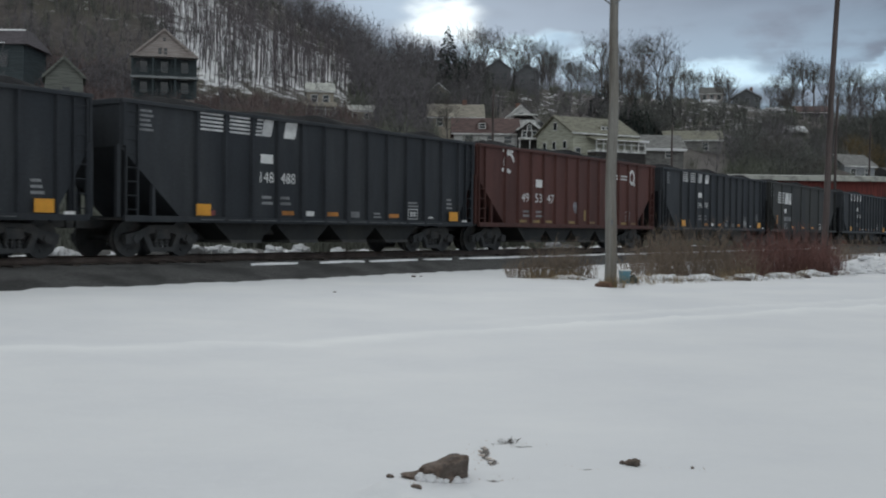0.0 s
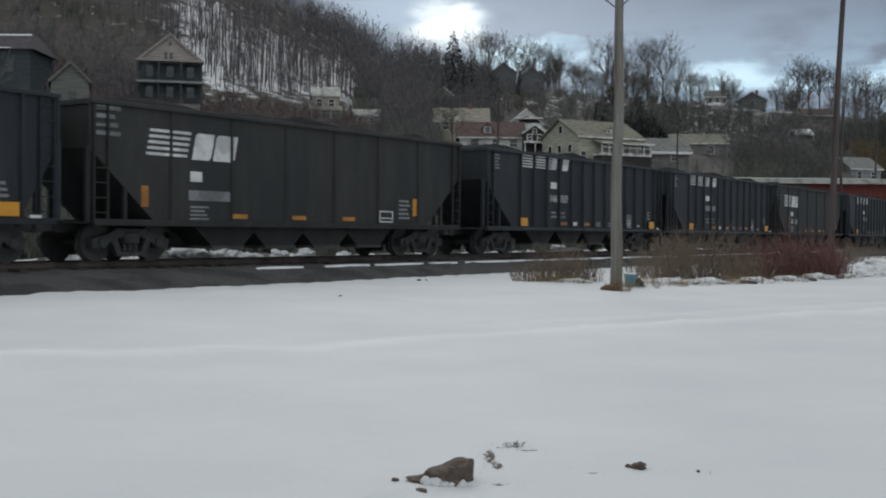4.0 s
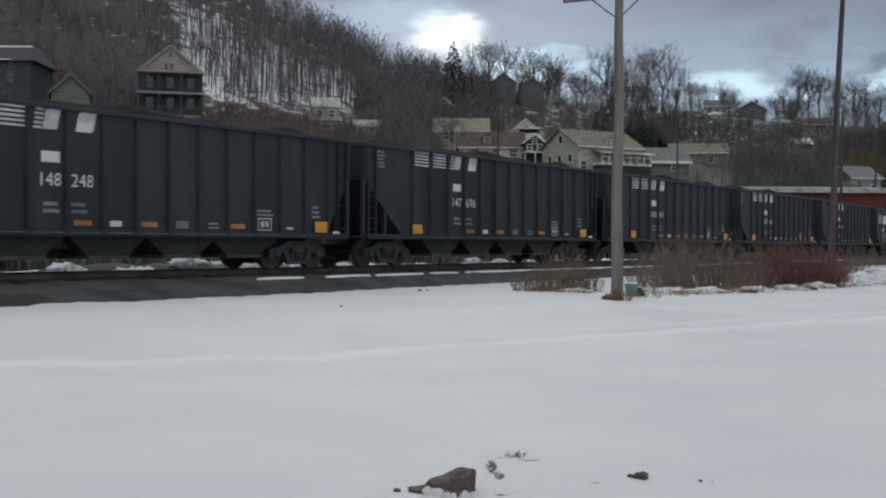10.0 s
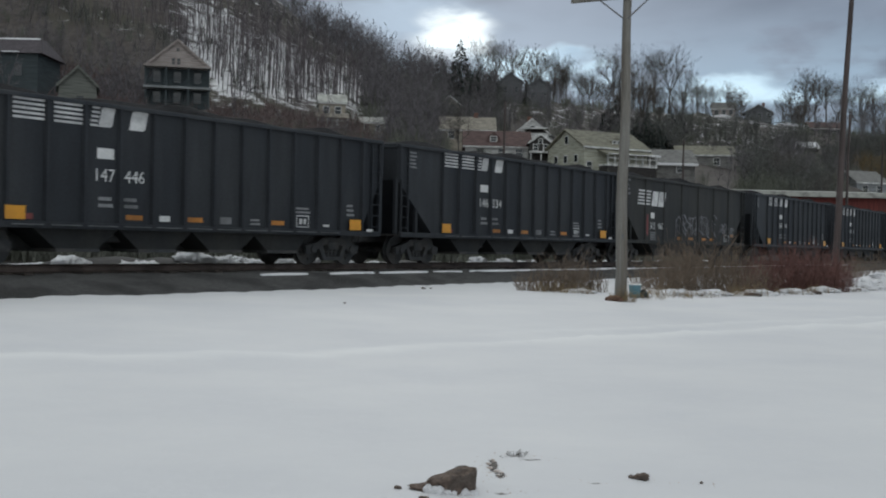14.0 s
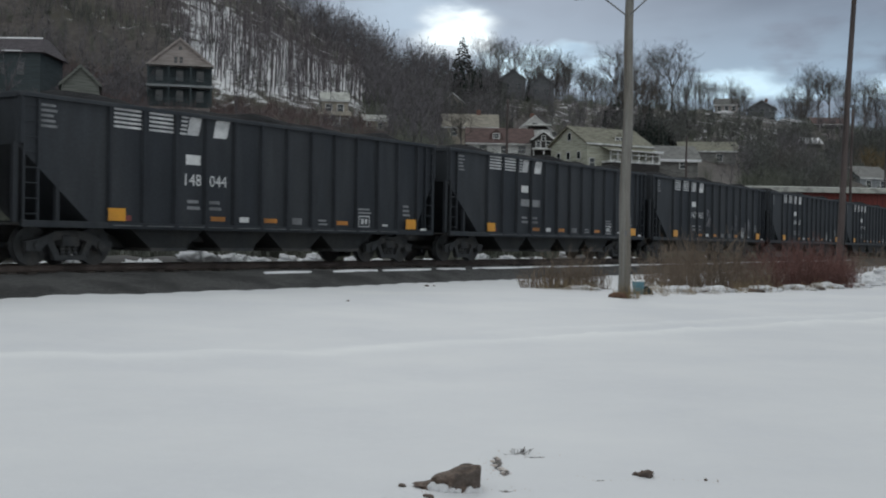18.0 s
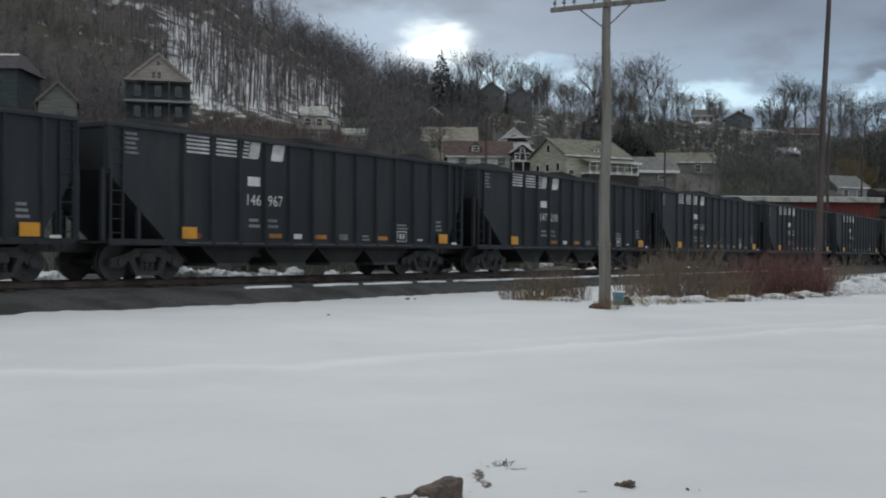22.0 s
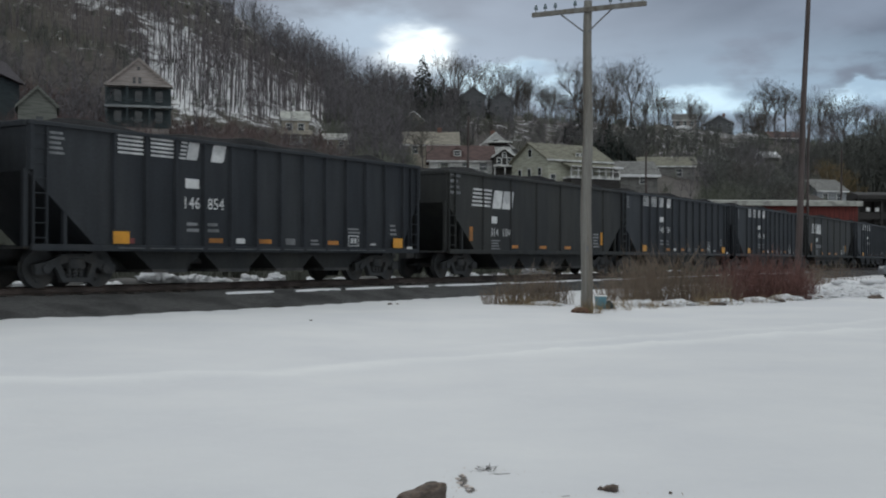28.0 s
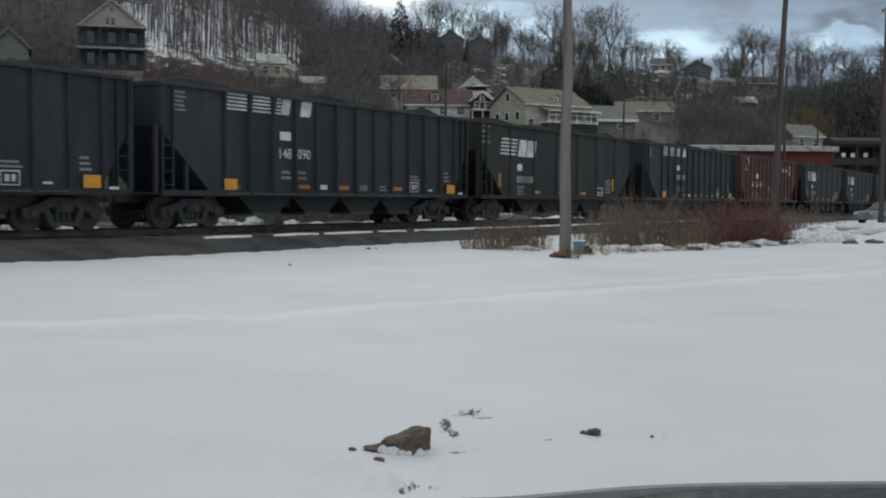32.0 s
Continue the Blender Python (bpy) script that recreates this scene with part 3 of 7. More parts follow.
def open_wood(u, y, z):
    """How much a place on the slope belongs to the open, snowy wood, for arrays."""
    rise = (z - 1.4) / np.maximum(y, 1)
    top = np.interp(u, WOOD_U, WOOD_TOP)
    low = np.interp(u, WOOD_U, WOOD_LOW)
    band = ease(rise, low - 0.03, low + 0.03) * (1 - ease(rise, top - 0.012, top + 0.012)) * (1 - ease(u, -0.082, -0.066))
    return band * (1 - 0.85 * np.exp(-(((rise - 0.205 + 0.15 * (u + 0.3)) / 0.010) ** 2)) * ease(-u, 0.22, 0.27))


def snow_cover(x, y):
    lat, along = lateral(x, y)
    u = x / np.maximum(y, 1)
    s = np.full_like(x, 1.3)
    hill = ease(lat, 6.5, 11)
    # open wood with snow under it on the steep side; dense wood above, scrub and yards below
    wood = 0.06 + (0.37 + 0.10 * fuzz(x, y, 0.12, 2.0, 3)) * open_wood(u, y, height(x, y)) + 0.24 * ease(u, -0.25, -0.2) * (1 - ease(u, -0.06, -0.03)) * ease(y, 100, 140)
    wood = wood + 0.30 * ease(u, 0.0, 0.06) * (1 - ease(u, 0.30, 0.36)) * ease(y, 205, 240)
    wood = np.where(y > 330, 0.02, wood)
    s = s * (1 - hill) + wood * hill
    s = np.where((lat > 3.6) & (lat < 8), 0.22 + 0.70 * fuzz(x, y, 0.60, 8.0, 3), s)
    s = np.where(np.abs(lat) < 3.9, 0.1, s)
    return np.where(y < 12, 1.25 - 0.92 * scraped(x, y), s)


def build_ground():
    r = np.concatenate([[0.004, 0.6, 1.4], np.geomspace(2.2, 9.0, 90), np.geomspace(9.15, 4500, 300)])
    a = np.radians(np.concatenate([np.linspace(-32, 32, 440), np.linspace(34, 326, 60)]))
    R, A = np.meshgrid(r, a, indexing="ij")
    X, Y = R * np.sin(A), R * np.cos(A)
    Z = height(X, Y)
    nr, na = R.shape
    v = np.stack([X, Y, Z], -1).reshape(-1, 3)
    i, j = np.meshgrid(np.arange(nr - 1), np.arange(na), indexing="ij")
    j2 = (j + 1) % na
    f = np.stack([i * na + j, i * na + j2, (i + 1) * na + j2, (i + 1) * na + j], -1).reshape(-1, 4)[:, ::-1]
    v = np.vstack([v, [[0, 0, 0.0]]])
    me = fast_mesh("ground", v, f, M["ground"])
    att = me.attributes.new("snow", "FLOAT", "POINT")
    att.data.foreach_set("value", np.append(snow_cover(X, Y).ravel(), 1.0).astype(np.float32))
    att = me.attributes.new("packed", "FLOAT", "POINT")
    att.data.foreach_set("value", np.append(np.where(Y > 5, trodden(X, Y), 0).clip(0, 1).ravel(), 0.0).astype(np.float32))
    lat, along = lateral(X, Y)
    att = me.attributes.new("cinder", "FLOAT", "POINT")
    att.data.foreach_set("value", np.append((ease(lat, 3.0, 4.0) * (1 - ease(lat, 11, 17))).ravel(), 0.0).astype(np.float32))
    me.polygons.foreach_set("use_smooth", [True] * len(me.polygons))
    ob = new("ground", me)
    return tagged(ob, "flat snow-covered field running up to a wooded valley side", "ground", kind="structure")


build_ground()


# ---- railway ----
def build_track():
    ds = np.concatenate([np.arange(-460, -40, 10.0), np.arange(-40, 130, 0.5), np.arange(130, 520, 8.0)])
    prof = [(-4.15, 0.10), (-3.55, 0.24), (-3.0, 0.37), (-2.55, 0.42), (-1.9, 0.45), (0, 0.46), (1.9, 0.45), (2.6, 0.40), (3.3, 0.25), (4.1, 0.02)]
    v = []
    for d in ds:
        off, slope = bend(d)
        p = BASE + d * T0 + off * N0
        for k, (l, z) in enumerate(prof):
            w = 0.035 * math.sin(d * 3.1 + k * 2.2) + 0.03 * math.sin(d * 7.7 + k * 1.3) + 0.02 * math.sin(d * 1.1 + k)
            q = p + (l + w * (2 if k == 0 else 1)) * N0
            v.append((q[0], q[1], z + w * 0.5 - sag(d)))
    n, m = len(ds), len(prof)
    i, j = np.meshgrid(np.arange(n - 1), np.arange(m - 1), indexing="ij")
    f = np.stack([i * m + j, (i + 1) * m + j, (i + 1) * m + j + 1, i * m + j + 1], -1).reshape(-1, 4)[:, ::-1]
    bed = new("track_bed", fast_mesh("track_bed", np.array(v), f, M["ballast"]))
    tagged(bed, "dark grey crushed stone bed of the railway line", "track bed", kind="structure")
    # two rails
    for l in (-0.755, 0.755):
        g = Geo()
        sect = [(-0.07, 0.46), (-0.07, 0.475), (-0.012, 0.50), (-0.012, 0.585), (-0.036, 0.595), (-0.036, 0.62), (0.036, 0.62), (0.036, 0.595), (0.012, 0.585), (0.012, 0.50), (0.07, 0.475), (0.07, 0.46)]
        rows = np.concatenate([np.arange(-460, -40, 12.0), np.arange(-40, 520, 4.0)])
        for d in rows:
            off, _ = bend(d)
            p = BASE + d * T0 + off * N0
            for a, z in sect:
                q = p + (l + a) * N0
                g.v.append((q[0], q[1], z - sag(d)))
        k = len(sect)
        for i in range(len(rows) - 1):
            for j in range(k):
                g.f.append((i * k + j, i * k + (j + 1) % k, (i + 1) * k + (j + 1) % k, (i + 1) * k + j))
        thing("rail", g, M["rail"], "worn brown steel rail spiked to wooden sleepers", "rail", group="rails of the line", kind="structure")
    # the snow left along the foot of the bed
    g = Geo()
    d = -9.6
    rnd = random.Random(5)
    while d < 45:
        ln = rnd.uniform(0.5, 2.6)
        w = rnd.uniform(0.05, 0.11)
        ring = []
        for s in np.linspace(0, 1, 9):
            dd = d + ln * s
            off, _ = bend(dd)
            h = w * math.sin(math.pi * min(max(s, 0.04), 0.96)) ** 0.5
            ring.append((BASE + dd * T0 + (off - 2.62 + 0.05 * math.sin(dd * 2)) * N0, h))
        b = len(g.v)
        for p, h in ring:
            for l, z in ((-h, 0.405), (-h * 0.5, 0.44 + h * 0.2), (h * 0.5, 0.45 + h * 0.2), (h, 0.42)):
                q = p + l * N0
                g.v.append((q[0], q[1], z))
        for i in range(8):
            for j in range(3):
                g.f.append((b + i * 4 + j, b + i * 4 + j + 1, b + i * 4 + j + 5, b + i * 4 + j + 4))
        d += ln * rnd.uniform(0.85, 1.02) + (rnd.uniform(0.2, 0.9) if d < 0 else 0.0)
    thing("snow_strip", g, M["snow"], "thin broken strip of snow along the edge of the ballast", "snow", kind="stuff", smooth=True)


build_track()


# ---- railway cars ----
TEXTS = {}


def lettering(text, h, w):
    """A flat mesh of the given characters in the built-in font, h high and w wide, standing in x, z and facing -y."""
    key = (text, h, w)
    if key not in TEXTS:
        cu = bpy.data.curves.new("lettering", "FONT")
        cu.body, cu.extrude = text, 0.0
        cu.resolution_u = 2
        ob = bpy.data.objects.new("lettering", cu)
        me = bpy.data.meshes.new_from_object(ob)
        bpy.data.objects.remove(ob)
        co = np.empty(len(me.vertices) * 3, np.float32)
        me.vertices.foreach_get("co", co)
        co = co.reshape(-1, 3)
        lo, hi = co.min(0), co.max(0)
        out = np.zeros_like(co)
        out[:, 0] = (co[:, 0] - lo[0]) / (hi[0] - lo[0]) * w
        out[:, 2] = (co[:, 1] - lo[1]) / (hi[1] - lo[1]) * h
        me.vertices.foreach_set("co", out.ravel())
        me.materials.clear()
        me.materials.append(M["white"])
        TEXTS[key] = me
    return TEXTS[key]


def plate(x0, x1, z0, z1, y, lean=0.0, t=0.006):
    """A thin painted mark on the near side, leaning forward by lean."""
    g = Geo()
    p = [(x0, z0), (x1, z0), (x1 + lean, z1), (x0 + lean, z1)]
    return g.extrude(p, y - t, y)


def mark(name, x0, x1, z0, z1, mat, parent, y, label="", lean=0.0):
    return part(name, plate(x0, x1, z0, z1, y, lean), M[mat], parent, label)


def bars(name, x0, x1, z0, z1, rows, mat, parent, y, label=""):
    """Lines of writing too small to read, each a bar."""
    h = (z1 - z0) / (2 * rows - 1)
    for i in range(rows):
        a = z0 + 2 * i * h
        mark(name, x0, x1 - 0.12 * ((i * 7) % 3) * (x1 - x0), a, a + h, mat, parent, y, label)


def stripes(car, x0, x1, z0, z1, n, y, lean=0.0):
    h = (z1 - z0) / (2 * n - 1)
    for i in range(n):
        a = z0 + 2 * i * h
        mark("stripe", x0 + lean * i / n, x1 + lean * i / n, a, a + h, "white", car, y, "white painted stripe")


def block(car, x0, x1, z0, z1, y, lean):
    """A plain leaning block of the emblem with cut corners."""
    w, h = x1 - x0, z1 - z0
    pt = lambda a, b: (x0 + a * w + lean * b, z0 + b * h)
    g = Geo().extrude([pt(0, 0), pt(0.9, 0), pt(1, 0.12), pt(1, 1), pt(0.1, 1), pt(0, 0.88)], y - 0.006, y)
    part("emblem_block", g, M["white"], car)


TRUCKS = {}


def truck_meshes():
    if TRUCKS:
        return TRUCKS
    # cast side frame with its spring opening, in x, z at y = 0
    g = Geo()
    up = [(-1.15, 0.33), (-1.18, 0.56), (-0.72, 0.66), (-0.42, 0.80), (0.42, 0.80), (0.72, 0.66), (1.18, 0.56), (1.15, 0.33), (0.80, 0.33), (0.60, 0.52), (0.30, 0.60), (-0.30, 0.60), (-0.60, 0.52), (-0.80, 0.33)]
    g.extrude(up, -0.07, 0.07)
    g.extrude([(-0.62, 0.52), (-0.45, 0.56), (-0.30, 0.24), (0.30, 0.24), (0.45, 0.56), (0.62, 0.52), (0.40, 0.13), (-0.40, 0.13)], -0.08, 0.08)
    for x in (-0.86, 0.86):
        g.tube((x, -0.12, 0.457), (x, 0.05, 0.457), 0.12, 0.12, 10)
    TRUCKS["side_frame"] = g.mesh("side_frame", M["truck"])
    zs = [0.24 + 0.0425 * k for k in range(9)]
    s = Geo().sweep([(0, 0, z) for z in zs], [0.07 if k % 2 else 0.052 for k in range(9)], 8)
    TRUCKS["springs"] = s.mesh("spring", M["truck"])
    b = Geo().box(-0.24, 0.24, -1.12, 1.12, 0.46, 0.72, 0.03)
    b.tube((0, 0, 0.72), (0, 0, 0.80), 0.2, 0.2, 12)
    TRUCKS["bolster"] = b.mesh("bolster", M["truck"])
    w = Geo()
    for y in (-0.755, 0.755):
        k = 1 if y > 0 else -1
        w.tube((0, y - 0.05, 0), (0, y + 0.05, 0), 0.457, 0.450, 20)
        w.tube((0, y - k * 0.10, 0), (0, y - k * 0.05, 0), 0.485, 0.485, 20)
        w.tube((0, y + k * 0.05, 0), (0, y + k * 0.10, 0), 0.13, 0.11, 10)
        for q in range(4):
            c, e = math.cos(q * math.pi / 2), math.sin(q * math.pi / 2)
            w.tube((0.28 * c, y + k * 0.05, 0.28 * e), (0.28 * c, y + k * 0.065, 0.28 * e), 0.06, 0.05, 6)
    w.tube((0, -1.05, 0), (0, 1.05, 0), 0.075, 0.075, 8)
    TRUCKS["wheelset"] = w.mesh("wheelset", M["truck"])
    return TRUCKS


def add_trucks(car, xs):
    t = truck_meshes()
    for x in xs:
        b = part("truck", t["bolster"], None, car, "black cast steel two-axle truck", pose(x, 0, 0))
        for y in (-1.0, 1.0):
            part("side_frame", t["side_frame"], None, b, at=pose(0, y, 0))
            for dx in (-0.17, 0.0, 0.17):
                part("spring", t["springs"], None, b, at=pose(dx, y, 0))
        for dx in (-0.86, 0.86):
            part("wheelset", t["wheelset"], None, b, at=pose(dx, 0, 0.457))


def coupler(car, mid, half):
    g = Geo().box(-0.12, 0.30, -0.11, 0.11, 0.72, 0.94, 0.02).box(0.28, 0.52, -0.20, 0.17, 0.70, 0.98, 0.04)
    me = g.mesh("coupler", M["truck"])
    part("coupler", me, None, car, at=pose(mid + half, 0, 0))
    part("coupler", me, None, car, at=pose(mid - half, 0, 0, 0, 0, 180))


def ladder(name, car, x, y, z0, z1, w, rungs, mat="black"):
    g = Geo()
    for a in (x - w / 2, x + w / 2):
        g.box(a - 0.02, a + 0.02, y - 0.05, y + 0.02, z0, z1)
    for i in range(rungs):
        z = z0 + (i + 0.5) * (z1 - z0) / rungs
        g.tube((x - w / 2, y - 0.04, z), (x + w / 2, y - 0.04, z), 0.014, 0.014, 5)
    return part(name, g, M[mat], car)


def underframe(car, half, mat, bays, depth):
    """Centre sill, hopper bottoms and brake gear between the trucks."""
    part("centre_sill", Geo().box(-half, half, -0.2, 0.2, 0.70, 0.98, 0.02), M["truck"], car)
    part("brake_beam", Geo().box(bays[0] - 1.2, bays[-1] + 1.2, -0.32, -0.24, 0.40, 0.72, 0.02), M["black2"], car)
    for x in bays:
        g = Geo()
        g.extrude([(x - 1.20, 1.05), (x - 1.14, 0.86), (x - 0.55, depth), (x + 0.55, depth), (x + 1.14, 0.86), (x + 1.20, 1.05)], -1.25, 1.25)
        part("hopper_bay", g, M["black2"], car, "grimy black sloped discharge bay")
        part("hopper_gate", Geo().box(x - 0.60, x + 0.60, -1.3, 1.3, depth - 0.06, depth + 0.02), M["truck"], car)
    g = Geo().tube((-1.9, -0.75, 0.72), (-0.9, -0.75, 0.72), 0.16, 0.16, 10)
    g.tube((-0.9, -0.75, 0.72), (0.8, -0.7, 0.66), 0.03, 0.03, 5)
    part("brake_cylinder", g, M["truck"], car)
    g = Geo().tube((1.2, -0.9, 0.78), (2.2, -0.9, 0.78), 0.19, 0.19, 10)
    part("air_reservoir", g, M["truck"], car)


def car_shell(car, a, b, z0, z1, mat, left, right, yw=1.5):
    """An open car body from a to b of plate, with ends sloped over left and right metres, and the coal in it."""
    rise = 1.70
    side = [(a + left, z0), (b - right, z0), (b, z0 + rise), (b, z1), (a, z1), (a, z0 + rise)]
    for y in (-yw, yw - 0.03):
        part("side_sheet", Geo().extrude(side, y, y + 0.03), M[mat], car)
    for k, e, sl in ((-1, a, left), (1, b, right)):
        part("end_sheet", Geo().box(e - 0.03 * (k > 0), e + 0.03 * (k < 0), -yw + 0.03, yw - 0.03, z0 + rise, z1), M[mat], car)
        part("slope_sheet", Geo().extrude([(e, z0 + rise), (e - k * 0.03, z0 + rise + 0.03), (e - k * (sl + 0.03), z0 + 0.03), (e - k * sl, z0)], -yw + 0.03, yw - 0.03), M[mat], car)
        part("end_chord", Geo().box(e - 0.05, e + 0.05, -yw + 0.02, yw - 0.02, z1 - 0.10, z1 + 0.03, 0.02), M[mat], car)
        part("end_platform", Geo().box(min(e, e - k * sl), max(e, e - k * sl), -yw + 0.1, yw - 0.1, z0 - 0.06, z0 - 0.01), M["truck"], car)
        for y in (-yw + 0.06, yw - 0.06):
            part("corner_post", Geo().box(e - 0.06, e + 0.06, y - 0.05, y + 0.05, z0, z0 + rise + 0.05), M[mat], car)
            part("end_post", Geo().box(e - k * sl * 0.55 - 0.05, e - k * sl * 0.55 + 0.05, y - 0.05, y + 0.05, z0, z0 + rise * 0.5), M[mat], car)
    part("floor_sheet", Geo().box(a + left, b - right, -yw + 0.03, yw - 0.03, z0, z0 + 0.04), M[mat], car)
    for y in (-yw - 0.10, yw - 0.02):
        part("top_chord", Geo().box(a, b, y, y + 0.12, z1 - 0.07, z1 + 0.03, 0.02), M[mat], car)
        part("side_sill", Geo().box(a + 0.1, b - 0.1, y, y + 0.12, z0 - 0.10, z0 + 0.05, 0.015), M[mat], car)
    # heap of coal
    n = 60
    xs, ys = np.linspace(a + 0.05, b - 0.05, n), np.linspace(-yw + 0.04, yw - 0.04, 9)
    X, Y = np.meshgrid(xs, ys, indexing="ij")
    edge = np.clip(np.minimum(X - a, b - X) / 1.5, 0, 1) * np.clip((yw - np.abs(Y)) / 0.75, 0, 1)
    Z = z1 - 0.16 + 0.40 * edge**0.7 * (1 + 0.16 * np.sin(X * 0.9 + 1) + 0.10 * np.sin(X * 2.3)) + 0.03 * fuzz(X, Y, 3.0, 6.0, 3)
    v = np.stack([X, Y, Z], -1).reshape(-1, 3)
    i, j = np.meshgrid(np.arange(n - 1), np.arange(8), indexing="ij")
    f = np.stack([i * 9 + j, (i + 1) * 9 + j, (i + 1) * 9 + j + 1, i * 9 + j + 1], -1).reshape(-1, 4)
    part("coal_load", fast_mesh("coal_load", v, f, M["coal"]), None, car, "heaped black coal")


def ribs(car, xs, z0, z1, mat, yw=1.5, w=0.11, d=0.10):
    g = Geo()
    g.extrude([(-w / 2, 0), (w / 2, 0), (w / 2 - 0.025, -d), (-w / 2 + 0.025, -d)], z0, z1)
    # extrude() runs along y: turn it upright
    g.v = [(x, z, y) for x, y, z in g.v]
    me = g.mesh("side_post", M[mat])
    for x in xs:
        part("side_post", me, None, car, at=pose(x, -yw, 0))
        part("side_post", me, None, car, at=pose(x, yw, 0, 0, 0, 180))


Y_SHEET = -1.504


def build_gondola():
    car = new("coal_gondola")
    tagged(car, "black ribbed coal gondola with white stripes and yellow reflectors", "railway car", "cars of the coal train")
    H = 7.62
    car_shell(car, -7.38, 8.02, 0.98, 3.80, "black", 1.95, 1.0)
    ribs(car, [-4.95 + k for k in range(13)], 0.95, 3.74, "black")
    ribs(car, (-7.30, 7.94), 2.7, 3.74, "black")
    for k in range(11):
        part("sill_flange", Geo().box(-4.85 + k, -4.06 + k, -1.64, -1.602, 0.945, 0.965), M["flange"], car)
    underframe(car, H, "black", (-2.9, -0.55, 1.75, 3.9), 0.40)
    add_trucks(car, (-5.65, 6.3))
    coupler(car, 0.32, 7.7)
    for x in (-7.05, 7.68):
        ladder("ladder", car, x, -1.53, 1.0, 3.7, 0.36, 8)
    stripes(car, -4.80, -4.00, 3.27, 3.73, 5, Y_SHEET)
    stripes(car, -3.76, -2.99, 3.27, 3.73, 5, Y_SHEET)
    stripes(car, -2.79, -2.58, 3.27, 3.73, 5, Y_SHEET, 0.08)
    block(car, -2.56, -2.18, 3.27, 3.73, Y_SHEET, 0.10)
    block(car, -1.68, -1.20, 3.27, 3.73, Y_SHEET, 0.10)
    bars("owner_mark", -2.58, -2.10, 2.53, 2.78, 1, "white", car, Y_SHEET)
    bars("data_line", -2.52, -2.10, 1.40, 1.64, 2, "dull", car, Y_SHEET)
    bars("data_line", -1.78, -1.36, 1.40, 1.64, 2, "dull", car, Y_SHEET)
    bars("end_stencil", -6.78, -6.36, 3.10, 3.62, 5, "dull", car, Y_SHEET)
    mark("reflector", -5.02, -4.52, 1.06, 1.36, "yellow", car, -1.612, "square yellow reflector")
    mark("red_patch", -4.49, -4.26, 1.07, 1.20, "redmark", car, Y_SHEET)
    for x in (-1.72, 0.22, 3.22):
        mark("reflector", x, x + 0.50, 1.12, 1.24, "orange", car, Y_SHEET, "narrow orange reflector")
    mark("stencil_plate", -0.70, -0.36, 1.11, 1.25, "white", car, Y_SHEET)
    mark("stencil_plate", 1.32, 1.72, 1.10, 1.28, "dull", car, Y_SHEET)
    bars("data_line", 2.42, 2.80, 1.10, 1.26, 2, "dull", car, Y_SHEET)
    g = Geo()
    for x0, x1, a, b in ((4.22, 4.74, 1.08, 1.11), (4.22, 4.74, 1.39, 1.42), (4.22, 4.25, 1.11, 1.39), (4.71, 4.74, 1.11, 1.39), (4.34, 4.46, 1.17, 1.33), (4.52, 4.62, 1.17, 1.33)):
        g.extrude([(x0, a), (x1, a), (x1, b), (x0, b)], Y_SHEET - 0.006, Y_SHEET)
    part("inspection_stencil", g, M["white"], car)
    bars("data_line", 4.12, 4.80, 1.48, 1.64, 2, "dull", car, Y_SHEET)
    mark("stencil_plate", 5.35, 5.62, 1.12, 1.18, "white", car, Y_SHEET)
    mark("reflector", 6.42, 6.94, 1.05, 1.36, "yellow", car, -1.612, "square yellow reflector")
    bars("data_line", 6.40, 6.75, 1.46, 1.80, 3, "dull", car, Y_SHEET)
    bars("end_stencil", 7.20, 7.50, 1.02, 1.09, 1, "white", car, -1.61)
    return car


